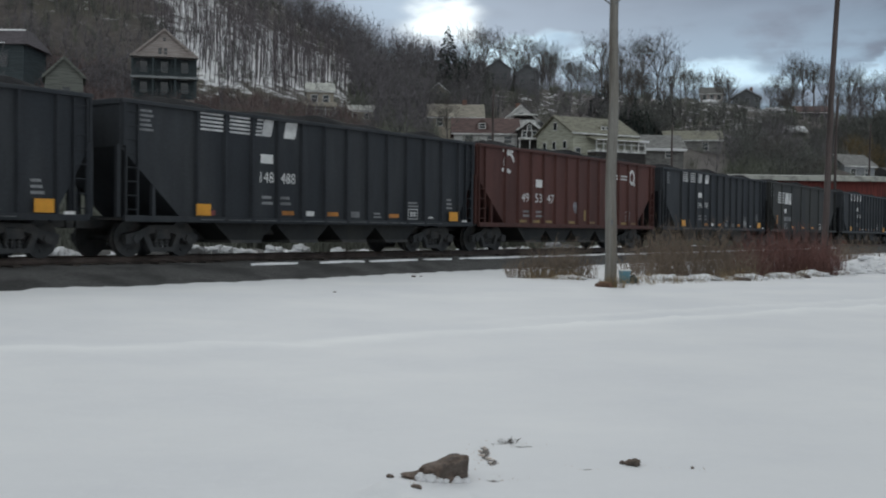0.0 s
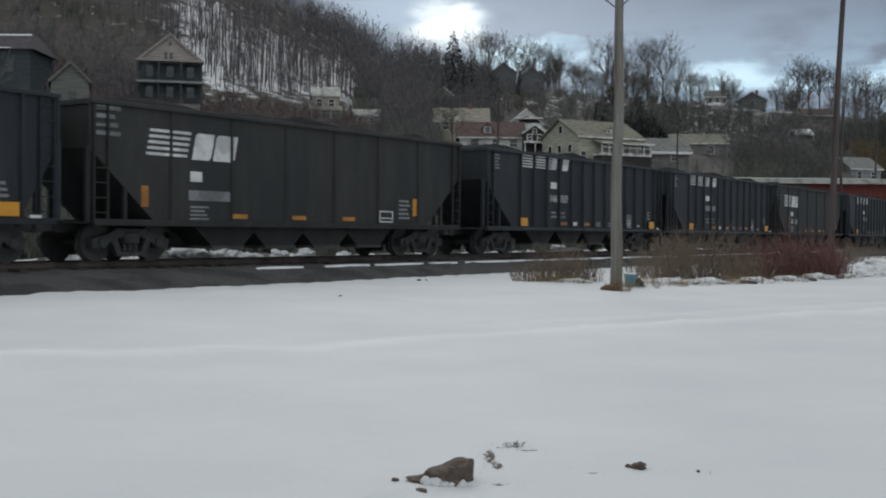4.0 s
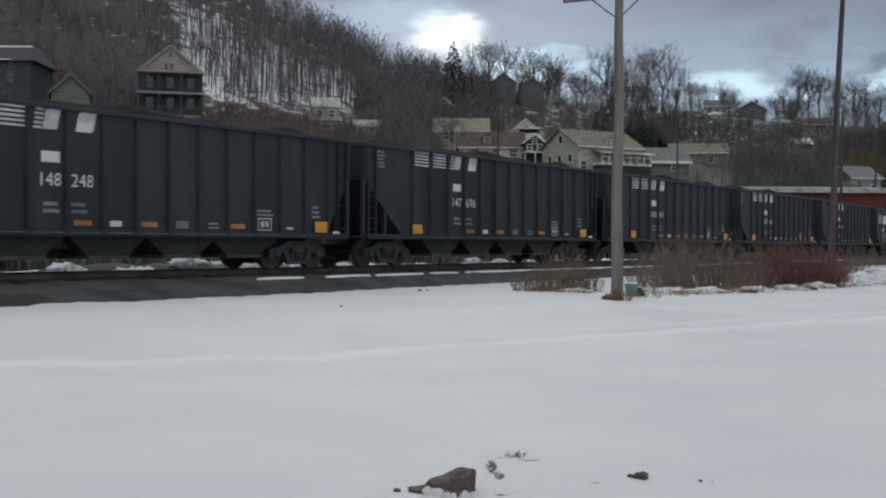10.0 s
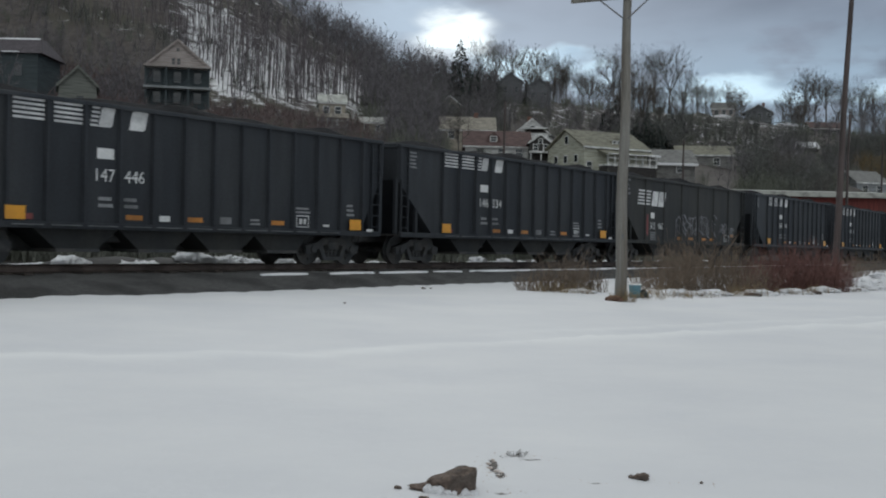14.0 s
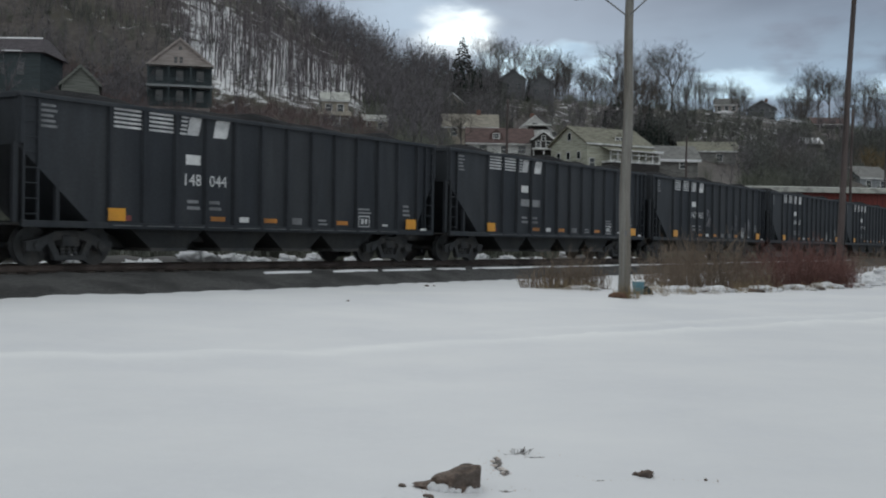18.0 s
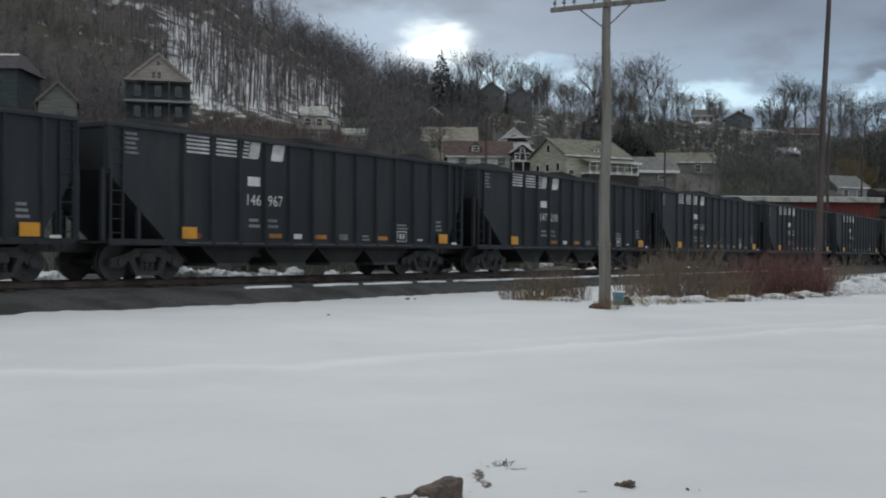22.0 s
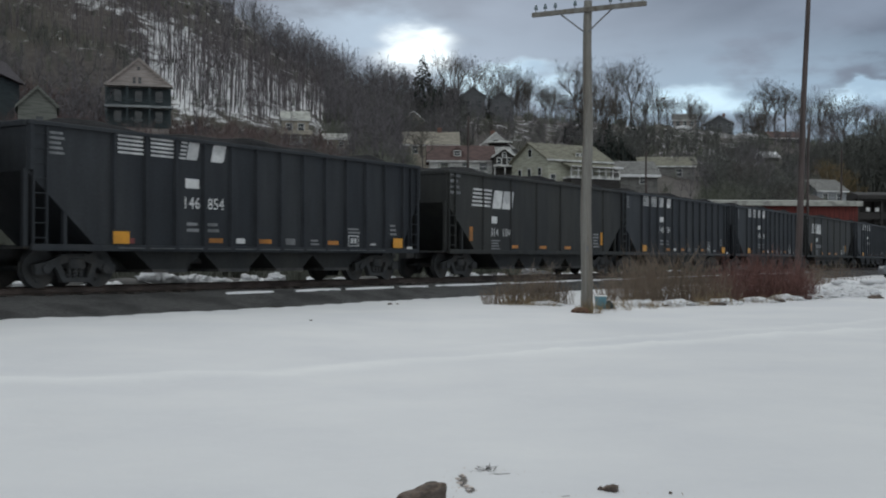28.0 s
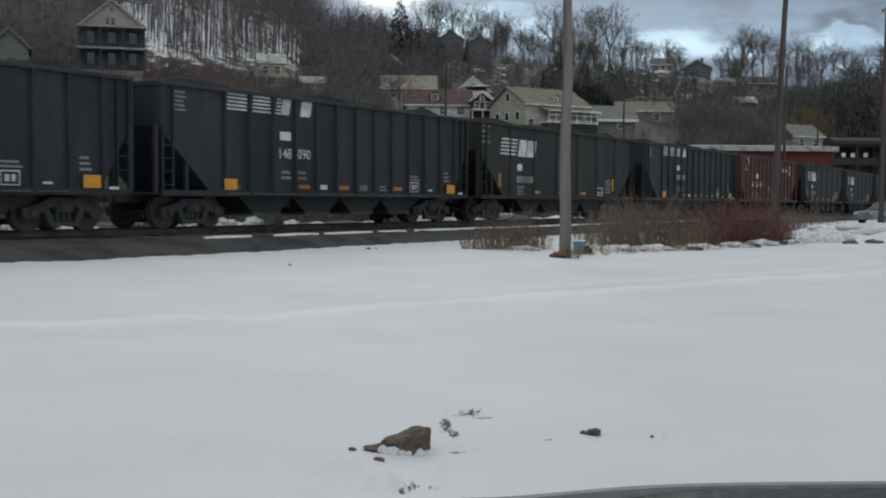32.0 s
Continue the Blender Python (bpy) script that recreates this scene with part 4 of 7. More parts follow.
def build_hopper(late=False):
    car = new("coal_hopper")
    tagged(car, "dull black coal hopper with sloped ends and white stripes", "railway car", "cars of the coal train")
    H = 7.62
    car_shell(car, -7.65, 7.65, 0.98, 3.80, "black2", 1.95, 1.95)
    ribs(car, [-5.2 + 2.08 * k for k in range(6)], 0.95, 3.74, "black2", w=0.09, d=0.06)
    underframe(car, H, "black2", (-3.0, -1.0, 1.0, 3.0), 0.36)
    add_trucks(car, (-6.05, 6.05))
    coupler(car, 0, H + 0.05)
    for k in (-1, 1):
        ladder("ladder", car, k * 7.35, -1.53, 1.0, 3.8, 0.40, 8, "black2")
    stripes(car, -5.98, -4.66, 2.62, 3.27, 5, Y_SHEET, 0.16)
    block(car, -4.50, -3.86, 2.58, 3.26, Y_SHEET, 0.14)
    block(car, -3.78, -3.02, 2.58, 3.26, Y_SHEET, 0.14)
    bars("owner_mark", -4.55, -4.15, 2.02, 2.28, 1, "white", car, Y_SHEET)
    bars("data_line", -4.55, -3.9, 1.05, 1.40, 4, "dull", car, Y_SHEET)
    bars("end_stencil", -7.45, -6.75, 3.0, 3.7, 4, "dull", car, Y_SHEET)
    if late:
        mark("paint_stripe", -4.98, -4.80, 1.25, 2.20, "redmark", car, Y_SHEET, "tall thin faded red stripe")
    else:
        mark("reflector", -6.12, -5.90, 1.34, 1.86, "orange", car, Y_SHEET, "upright orange reflector")
    for x in (-1.45, -0.10, 1.65, 2.75) if late else (-3.1, -0.75, 1.45):
        mark("reflector", x, x + 0.58, 1.10, 1.22, "orange", car, Y_SHEET, "narrow orange reflector")
    g, o = Geo(), 1.5 if late else 0.0
    for x0, x1, a, b in ((3.22, 3.90, 1.08, 1.12), (3.22, 3.90, 1.40, 1.44), (3.22, 3.26, 1.12, 1.40), (3.86, 3.90, 1.12, 1.40), (3.26, 3.86, 1.20, 1.23)):
        g.extrude([(x0 + o, a), (x1 + o, a), (x1 + o, b), (x0 + o, b)], Y_SHEET - 0.006, Y_SHEET)
    part("inspection_stencil", g, M["white"], car)
    bars("data_line", 4.2 + o * 0.9, 4.8 + o * 0.9, 1.35 if late else 1.2, 1.8, 5, "dull", car, Y_SHEET)
    if late:
        mark("reflector", 5.62, 6.05, 1.32, 1.46, "orange", car, Y_SHEET, "narrow orange reflector")
    else:
        mark("reflector", 4.95, 5.17, 1.30, 1.86, "yellow", car, Y_SHEET, "upright yellow reflector")
    return car


def build_red_hopper():
    car = new("red_coal_hopper")
    tagged(car, "oxide red coal hopper with ribbed sides and sloped ends", "railway car", "cars of the coal train")
    H = 7.62
    car_shell(car, -7.65, 7.65, 0.98, 3.80, "red", 1.95, 1.95)
    ribs(car, [-5.75 + 0.96 * k for k in range(13)], 0.95, 3.74, "red", w=0.10, d=0.09)
    underframe(car, H, "red", (-3.2, -1.1, 1.1, 3.2), 0.36)
    add_trucks(car, (-6.05, 6.05))
    coupler(car, 0, H + 0.05)
    for k in (-1, 1):
        ladder("ladder", car, k * 7.35, -1.53, 1.0, 3.8, 0.40, 8, "red")
    # wheel-shaped emblem with a bar below it
    g = Geo()
    for i in range(14):
        a0, a1 = radians(200 - i * 14), radians(200 - (i + 1) * 14 + 2)
        g.extrude([(-5.45 + r * math.cos(a), 3.25 + r * math.sin(a)) for r, a in ((0.28, a0), (0.28, a1), (0.40, a1), (0.40, a0))], Y_SHEET - 0.006, Y_SHEET)
    g.extrude([(-5.95, 2.92), (-5.35, 2.86), (-5.30, 2.96), (-5.60, 3.05), (-5.95, 3.04)], Y_SHEET - 0.006, Y_SHEET)
    part("emblem_block", g, M["white"], car)
    bars("owner_mark", -5.90, -5.15, 3.62, 3.74, 1, "white", car, Y_SHEET)
    bars("owner_mark", -3.42, -2.86, 2.42, 2.72, 1, "white", car, Y_SHEET)
    for x in (-3.42, -2.45):
        bars("data_line", x - 0.95, x - 0.45, 1.28, 1.52, 2, "dull", car, Y_SHEET)
    g = Geo()
    for i in range(24):
        a0, a1 = i * math.tau / 24, (i + 1) * math.tau / 24
        g.extrude([(5.25 + r * math.cos(a) * 0.85, 3.17 + r * math.sin(a)) for r, a in ((0.20, a0), (0.20, a1), (0.34, a1), (0.34, a0))], Y_SHEET - 0.006, Y_SHEET)
    g.extrude([(5.32, 2.95), (5.45, 2.78), (5.60, 2.82), (5.46, 3.02)], Y_SHEET - 0.006, Y_SHEET)
    part("emblem_ring", g, M["white"], car, "white painted ring")
    for x in (3.15, 4.10):
        bars("data_line", x, x + 0.78, 3.02, 3.22, 2, "white", car, Y_SHEET)
    part("paint_patch", Geo().extrude([(-0.10, 1.46), (0.08, 1.62), (0.12, 1.84), (0.00, 1.96), (-0.14, 1.90), (-0.26, 1.95), (-0.34, 1.80), (-0.27, 1.58)], Y_SHEET - 0.006, Y_SHEET), M["graffiti"], car)
    mark("reflector", 0.62, 0.79, 1.18, 1.62, "dullyellow", car, Y_SHEET)
    for x in (-4.62, -3.62, -2.62, -0.72, 1.08, 4.20, 5.20):
        mark("reflector", x, x + 0.52, 1.06, 1.16, "dullyellow", car, Y_SHEET, "narrow worn yellow reflector")
    g = Geo()
    for x0, x1, a, b in ((4.60, 5.05, 1.22, 1.25), (4.60, 5.05, 1.62, 1.65), (4.60, 4.63, 1.25, 1.62), (5.02, 5.05, 1.25, 1.62), (4.60, 5.05, 1.42, 1.45)):
        g.extrude([(x0, a), (x1, a), (x1, b), (x0, b)], Y_SHEET - 0.006, Y_SHEET)
    part("inspection_stencil", g, M["dull"], car)
    return car


LOOPS = (
    ((0, 0), (0.05, 0.9), (0.5, 1), (0.95, 0.85), (1, 0), (0.7, 0.05), (0.65, 0.45), (0.35, 0.45), (0.3, 0.05), (0, 0)),
    ((0, 0.1), (0, 1), (0.7, 0.95), (0.95, 0.75), (0.6, 0.55), (1, 0.3), (0.7, 0), (0, 0.1)),
    ((1, 0.8), (0.6, 1), (0.1, 0.8), (0, 0.3), (0.4, 0), (1, 0.15), (0.7, 0.35), (0.35, 0.4), (0.4, 0.65), (0.8, 0.6), (1, 0.8)),
)


def scrawl(car, x0, x1, z0, z1, seed, strokes, thick=0.022):
    """Overlapping loops of spray paint."""
    rnd = random.Random(seed)
    w = (x1 - x0) / strokes
    for k in range(strokes):
        wide, low, high = w * rnd.uniform(0.95, 1.25), rnd.uniform(0, 0.22), rnd.uniform(0.82, 1.0)
        pts = [Vector((x0 + k * w + ((a if rnd.random() < 0.85 else 1 - a) + rnd.uniform(-0.2, 0.2)) * wide, z0 + (low + (b + rnd.uniform(-0.16, 0.16)) * (high - low)) * (z1 - z0))) for a, b in LOOPS[(k + seed) % 3]]
        if k and rnd.random() < 0.8:
            pts.append(Vector((x0 + k * w - 0.4 * w, z0 + (z1 - z0) * rnd.uniform(0.85, 1.05))))
        g = Geo()
        for i, p in enumerate(pts):
            d = (pts[min(i + 1, len(pts) - 1)] - pts[max(i - 1, 0)]).normalized()
            n = Vector((-d.y, d.x)) * thick
            for q in (p + n, p - n):
                g.v += [(q.x, Y_SHEET - 0.016, q.y), (q.x, Y_SHEET - 0.010, q.y)]
        for i in range(len(pts) - 1):
            o = i * 4
            g.f += [(o, o + 2, o + 6, o + 4), (o + 1, o + 5, o + 7, o + 3), (o, o + 4, o + 5, o + 1), (o + 2, o + 3, o + 7, o + 6)]
        part("graffiti", g, M["graffiti"], car, "pale spray-painted scrawl")


# kind, place of the car's middle along the line at the start, number halves
CARS = [
    ("g", -44.2, None, None), ("g", -27.95, None, None), ("g", -11.75, "148", "488"), ("r", 4.15, None, None), ("g", 20.03, "146", "703"),
    ("h", 36.5, None, None), ("g", 53.08, "146", "959"), ("g", 69.30, None, None), ("k", 85.64, "301", "629"), ("g", 102.2, "148", "248"),
    ("g", 118.35, "147", "696"), ("g", 134.6, None, None), ("g", 150.57, "147", "446"), ("g", 166.77, "146", "534"), ("k", 182.95, "302", "062"),
    ("g", 199.42, "148", "044"), ("g", 215.58, None, None), ("g", 231.67, "147", "961"), ("g", 247.81, "146", "967"), ("g", 264.02, "147", "218"),
    ("g", 280.17, "147", "338"), ("g", 296.64, "147", "825"), ("g", 312.91, "146", "854"), ("h", 330.3, "314", "104"), ("g", 344.78, "148", "734"),
    ("g", 361.0, "148", "090"), ("h", 377.5, None, None), ("g", 393.9, None, None), ("r", 410.1, None, None), ("h", 427.3, None, None),
    ("h", 443.6, None, None), ("g", 459.8, None, None), ("g", 476.0, None, None),
]
TRAIN = []


def build_train():
    made = {}
    build = dict(g=build_gondola, h=build_hopper, k=functools.partial(build_hopper, True), r=build_red_hopper)
    for n, (kind, s, a, b) in enumerate(CARS):
        here = on_track(s - travelled(0))
        if kind not in made:
            made[kind] = car = build[kind]()
            car.matrix_basis = here
        TRAIN.append((n, kind, s))
    cars = []
    first = set()
    for n, kind, s in TRAIN:
        here = on_track(s - travelled(0))
        if kind in first:
            cars.append(copy_thing(made[kind], here))
        else:
            first.add(kind)
            cars.append(made[kind])
            made[kind].matrix_basis = here
    # the numbers differ from car to car, so they are put on once all copies stand
    for car, (kind, s, a, b) in zip(cars, CARS):
        if kind == "r":
            for x, txt in ((-4.50, "49"), (-3.47, "53"), (-2.52, "47")):
                part("car_number", lettering(txt, 0.34, 0.55), None, car, at=pose(x, Y_SHEET - 0.006, 1.84))
        elif a:
            x = (-2.60, -1.78) if kind == "g" else (-4.60, -3.70)
            z = 2.0 if kind == "g" else 1.54
            part("car_number", lettering(a, 0.30, 0.54), None, car, at=pose(x[0], Y_SHEET - 0.006, z))
            part("car_number", lettering(b, 0.30, 0.60), None, car, at=pose(x[1], Y_SHEET - 0.006, z))
        else:
            bars("car_number", -2.60 if kind == "g" else -4.60, -1.2 if kind == "g" else -3.1, 2.02 if kind == "g" else 1.54, 2.28 if kind == "g" else 1.80, 1, "dull", car, Y_SHEET)
    scrawl(cars[14], -1.75, 0.95, 1.15, 2.35, 3, 4)
    scrawl(cars[14], 1.1, 3.6, 1.2, 2.3, 11, 4)
    scrawl(cars[14], 4.05, 5.3, 1.5, 2.0, 4, 5, 0.016)
    scrawl(cars[17], -0.85, -0.2, 1.55, 2.1, 5, 3, 0.02)
    scrawl(cars[17], -0.65, -0.35, 2.1, 2.5, 8, 1, 0.018)
    scrawl(cars[17], 3.05, 3.5, 1.3, 2.3, 6, 1, 0.02)
    scrawl(cars[17], 4.95, 5.6, 1.5, 2.0, 7, 2, 0.022)
    scrawl(cars[17], 5.05, 5.45, 1.1, 2.4, 9, 1, 0.02)
    scrawl(cars[4], 1.2, 1.65, 1.25, 1.9, 10, 1, 0.02)
    return cars


CARS = [(kind, s - 0.09, a, b) for kind, s, a, b in CARS]
CAR_OBJECTS = build_train()


# ---- telegraph poles ----
def ground_z(x, y):
    return float(height(np.array([x]), np.array([y]))[0])


def telegraph_pole():
    x, y = 4.30, 27.3
    z = ground_z(x, y)
    p = thing("telegraph_pole", None, None, "weathered grey wooden telegraph pole with one crossarm of glass insulators", "utility pole", pose(x, y, z, 0, 0.25, 0))
    top = 7.62 - z
    g = Geo()
    n = 14
    g.sweep([(0.02 * math.sin(i * 0.9), 0.015 * math.cos(i * 1.3), -0.4 + (top + 0.4) * i / n) for i in range(n + 1)], [0.150 - 0.052 * i / n for i in range(n + 1)], 14)
    part("shaft", g, M["pole"], p, smooth=True)
    # the crossarm stands square to the railway
    yaw = math.degrees(math.atan2(N0[1], N0[0])) + 180
    arm = part("crossarm", Geo().box(-1.52, 1.52, -0.05, 0.05, -0.055, 0.055, 0.012), M["pole"], p, at=pose(-0.03, -0.10, top - 0.23, 0, 1.0, yaw))
    pin, bell = Geo().tube((0, 0, 0.05), (0, 0, 0.16), 0.014, 0.012, 6), Geo()
    bell.sweep([(0, 0, 0.13), (0, 0, 0.15), (0, 0, 0.20), (0, 0, 0.235), (0, 0, 0.25)], [0.045, 0.047, 0.032, 0.030, 0.012], 10)
    pm, bm_ = pin.mesh("pin", M["iron"]), bell.mesh("insulator", M["insulator"], True)
    for k in (-1.42, -1.16, -0.88, -0.60, -0.34, 0.34, 0.60, 0.88, 1.16, 1.42):
        if abs(k + 0.60) < 0.01 or abs(k - 0.34) < 0.01:
            continue
        part("pin", pm, None, arm, at=pose(k, 0, 0))
        part("insulator", bm_, None, arm, at=pose(k, 0, 0))
    for k in (-1, 1):
        g = Geo().box(0, 0.84, -0.006, 0.006, -0.018, 0.018)
        part("brace", g, M["iron"], p, "flat iron brace", at=pose(-0.03, -0.10, top - 0.79, 0, 0, yaw) @ pose(0.05 * k, -0.06, 0, 0, -38 if k > 0 else -142, 0))
    part("bolt", Geo().tube((0, -0.2, top - 0.23), (0, 0.16, top - 0.23), 0.012, 0.012, 6), M["iron"], p)
    part("tag", Geo().box(-0.03, 0.03, -0.158, -0.150, 1.5, 1.62), M["iron"], p)
    return p


def plain_pole(x, y, top, r, lean, mat="pole_dark", label="tall dark wooden pole leaning slightly among the weeds", cap=False):
    z = ground_z(x, y)
    p = thing("wooden_pole", None, None, label, "utility pole", pose(x, y, z, 0, lean, 0))
    h = top - z
    n = 8
    part("shaft", Geo().sweep([(0.02 * math.sin(i), 0, -0.3 + (h + 0.3) * i / n) for i in range(n + 1)], [r * (1 - 0.38 * i / n) for i in range(n + 1)], 10), M[mat], p, smooth=True)
    if cap:
        part("bracket", Geo().box(-0.28, 0.12, -0.05, 0.05, h - 0.22, h - 0.12).box(-0.30, -0.16, -0.06, 0.06, h - 0.32, h - 0.10, 0.02), M["iron"], p)
        part("insulator", Geo().sweep([(0, 0, h), (0, 0, h + 0.06), (0, 0, h + 0.14)], [0.05, 0.06, 0.02], 8), M["insulator"], p)
    return p


telegraph_pole()
plain_pole(13.93, 40.2, 11.25, 0.13, 2.1, cap=True)
plain_pole(31.2, 70.0, 13.7, 0.16, 0.4, label="tall dark pole standing beside the line", cap=True)
plain_pole(32.05, 90.0, 12.2, 0.13, 0.2, label="thin dark pole behind the line")
plain_pole(58.0, 150.0, 16.0, 0.15, 0.0, label="thin dark pole among far houses")
plain_pole(29.5, 140.0, 14.6, 0.15, 0.0, label="short dark pole beside a snowy yard")
plain_pole(7.25, 140.0, 18.8, 0.17, 0.3, label="dark pole in front of the red-roofed house")


def stone(name, label, x, y, sx, sy, sz, mat, seed, sink=0.25, category="stone", rough=0.22, shape=None):
    bm = bmesh.new()
    bmesh.ops.create_icosphere(bm, subdivisions=4, radius=1.0)
    off = Vector((seed * 3.1, seed * 1.7, seed))
    for v in bm.verts:
        n = noise.fractal(v.co * 1.3 + off, 1.0, 2.0, 4) * rough + noise.fractal(v.co * 5 + off, 1.0, 2.0, 3) * rough * 0.55
        p = v.co * (1 + n)
        if shape == "wedge":
            p.z = min(p.z, 0.78 + 0.25 * n) * (0.18 + 0.92 * min(max((p.x + 1.0) / 1.45, 0), 1))
            p.x = min(p.x, 0.74 + 0.12 * n)
        v.co = Vector((p.x * sx, p.y * sy, p.z * sz))
    me = bpy.data.meshes.new(name)
    bm.to_mesh(me)
    bm.free()
    me.materials.append(M[mat])
    me.polygons.foreach_set("use_smooth", [True] * len(me.polygons))
    ob = new(name, me)
    ob.matrix_basis = pose(x, y, ground_z(x, y) + sz * (1 - 2 * sink) * 0.5, 0, 0, seed * 40 % 30 - 15)
    return tagged(ob, label, category)


# ---- houses ----
def window(parent, x, y, z, w, h, frame="trim", face=-1):
    f = Geo()
    t = 0.09
    for a, b, c, d in ((-w / 2 - t, w / 2 + t, -t, 0), (-w / 2 - t, w / 2 + t, h, h + t), (-w / 2 - t, -w / 2, 0, h), (w / 2, w / 2 + t, 0, h), (-w / 2, w / 2, h / 2 - 0.03, h / 2 + 0.03)):
        f.box(a, b, 0.0 if face > 0 else -0.07, 0.07 if face > 0 else 0.0, c, d)
    ob = part("window", f, M[frame], parent, at=pose(x, y, z))
    part("pane", Geo().box(-w / 2, w / 2, -0.012, 0.012, 0, h), M["glass"], ob, at=pose(0, -0.02 if face < 0 else 0.02, 0))
    return ob


def gable_house(name, label, x, y, eave, ridge, w, d, wall, roof, ridge_along="x", turn=0.0, over=0.35, windows=(), chimney=None, deep=0.0, trim="trim", snow=0.0):
    """A house with a gable roof; the front faces the railway. w is its width, d its depth; eave and ridge are heights above sea."""
    z = min(ground_z(x - w / 2, y - d / 2), ground_z(x + w / 2, y - d / 2), ground_z(x, y)) - 0.2 - deep
    h = thing(name, None, None, label, "house", pose(x, y, z, 0, 0, turn))
    e, r = eave - z, ridge - z
    if ridge_along == "x":
        part("wall", Geo().extrude([(-d / 2, 0), (d / 2, 0), (d / 2, e), (0, r), (-d / 2, e)], -w / 2, w / 2, "x"), M[wall], h)
        k = (r - e) / (d / 2)
        for s in (-1, 1):
            o = [(s * (d / 2 + over), e - over * k), (s * (d / 2 + over), e - over * k + 0.22), (0, r + 0.22), (0, r)]
            slab = part("roof", Geo().extrude(o, -w / 2 - over, w / 2 + over, "x"), M[roof], h)
            part("fascia", Geo().extrude([(s * (d / 2 + over) - 0.02, e - over * k - 0.06), (s * (d / 2 + over) + 0.03, e - over * k - 0.06), (s * (d / 2 + over) + 0.03, e - over * k + 0.16), (s * (d / 2 + over) - 0.02, e - over * k + 0.16)], -w / 2 - over, w / 2 + over, "x"), M[trim], slab)
    else:
        part("wall", Geo().extrude([(-w / 2, 0), (w / 2, 0), (w / 2, e), (0, r), (-w / 2, e)], -d / 2, d / 2), M[wall], h)
        k = (r - e) / (w / 2)
        for s in (-1, 1):
            o = [(s * (w / 2 + over), e - over * k), (s * (w / 2 + over), e - over * k + 0.22), (0, r + 0.22), (0, r)]
            slab = part("roof", Geo().extrude(o, -d / 2 - over, d / 2 + over), M[roof], h)
            part("rake_board", Geo().extrude([(a, b - 0.10) if i in (0, 3) else (a, b - 0.02) for i, (a, b) in enumerate(o)], -d / 2 - over - 0.06, -d / 2 - over - 0.002), M[trim], slab)
    for wx, wz, ww, wh in windows:
        window(h, wx, -d / 2, wz - z, ww, wh, trim)
    if chimney:
        part("chimney", Geo().box(chimney - 0.35, chimney + 0.35, -0.3, 0.4, r - 1.2, r + 0.9, 0.04), M["brick"], h)
    return h, z


def porch(h, z, x0, x1, y0, y1, floor, top, posts, roof="roofgrey", rail=True):
    part("porch_roof", Geo().extrude([(y0 - 0.25, top - 0.15), (y0 - 0.25, top), (y1, top + 0.75), (y1, top + 0.6)], x0 - 0.2, x1 + 0.2, "x"), M[roof], h)
    part("porch_floor", Geo().box(x0, x1, y0, y1, floor - 0.25, floor), M["trim"], h)
    part("porch_base", Geo().box(x0 + 0.1, x1 - 0.1, y0 + 0.1, y1, 0, floor - 0.25), M["darkwall"], h)
    for i in range(posts):
        x = x0 + 0.1 + (x1 - x0 - 0.2) * i / (posts - 1)
        part("porch_post", Geo().box(x - 0.08, x + 0.08, y0 + 0.02, y0 + 0.18, floor, top, 0.01), M["trim"], h)
    if rail:
        part("porch_rail", Geo().box(x0, x1, y0 + 0.04, y0 + 0.12, floor + 0.8, floor + 0.92).box(x0, x1, y0 + 0.06, y0 + 0.10, floor + 0.1, floor + 0.18), M["trim"], h)


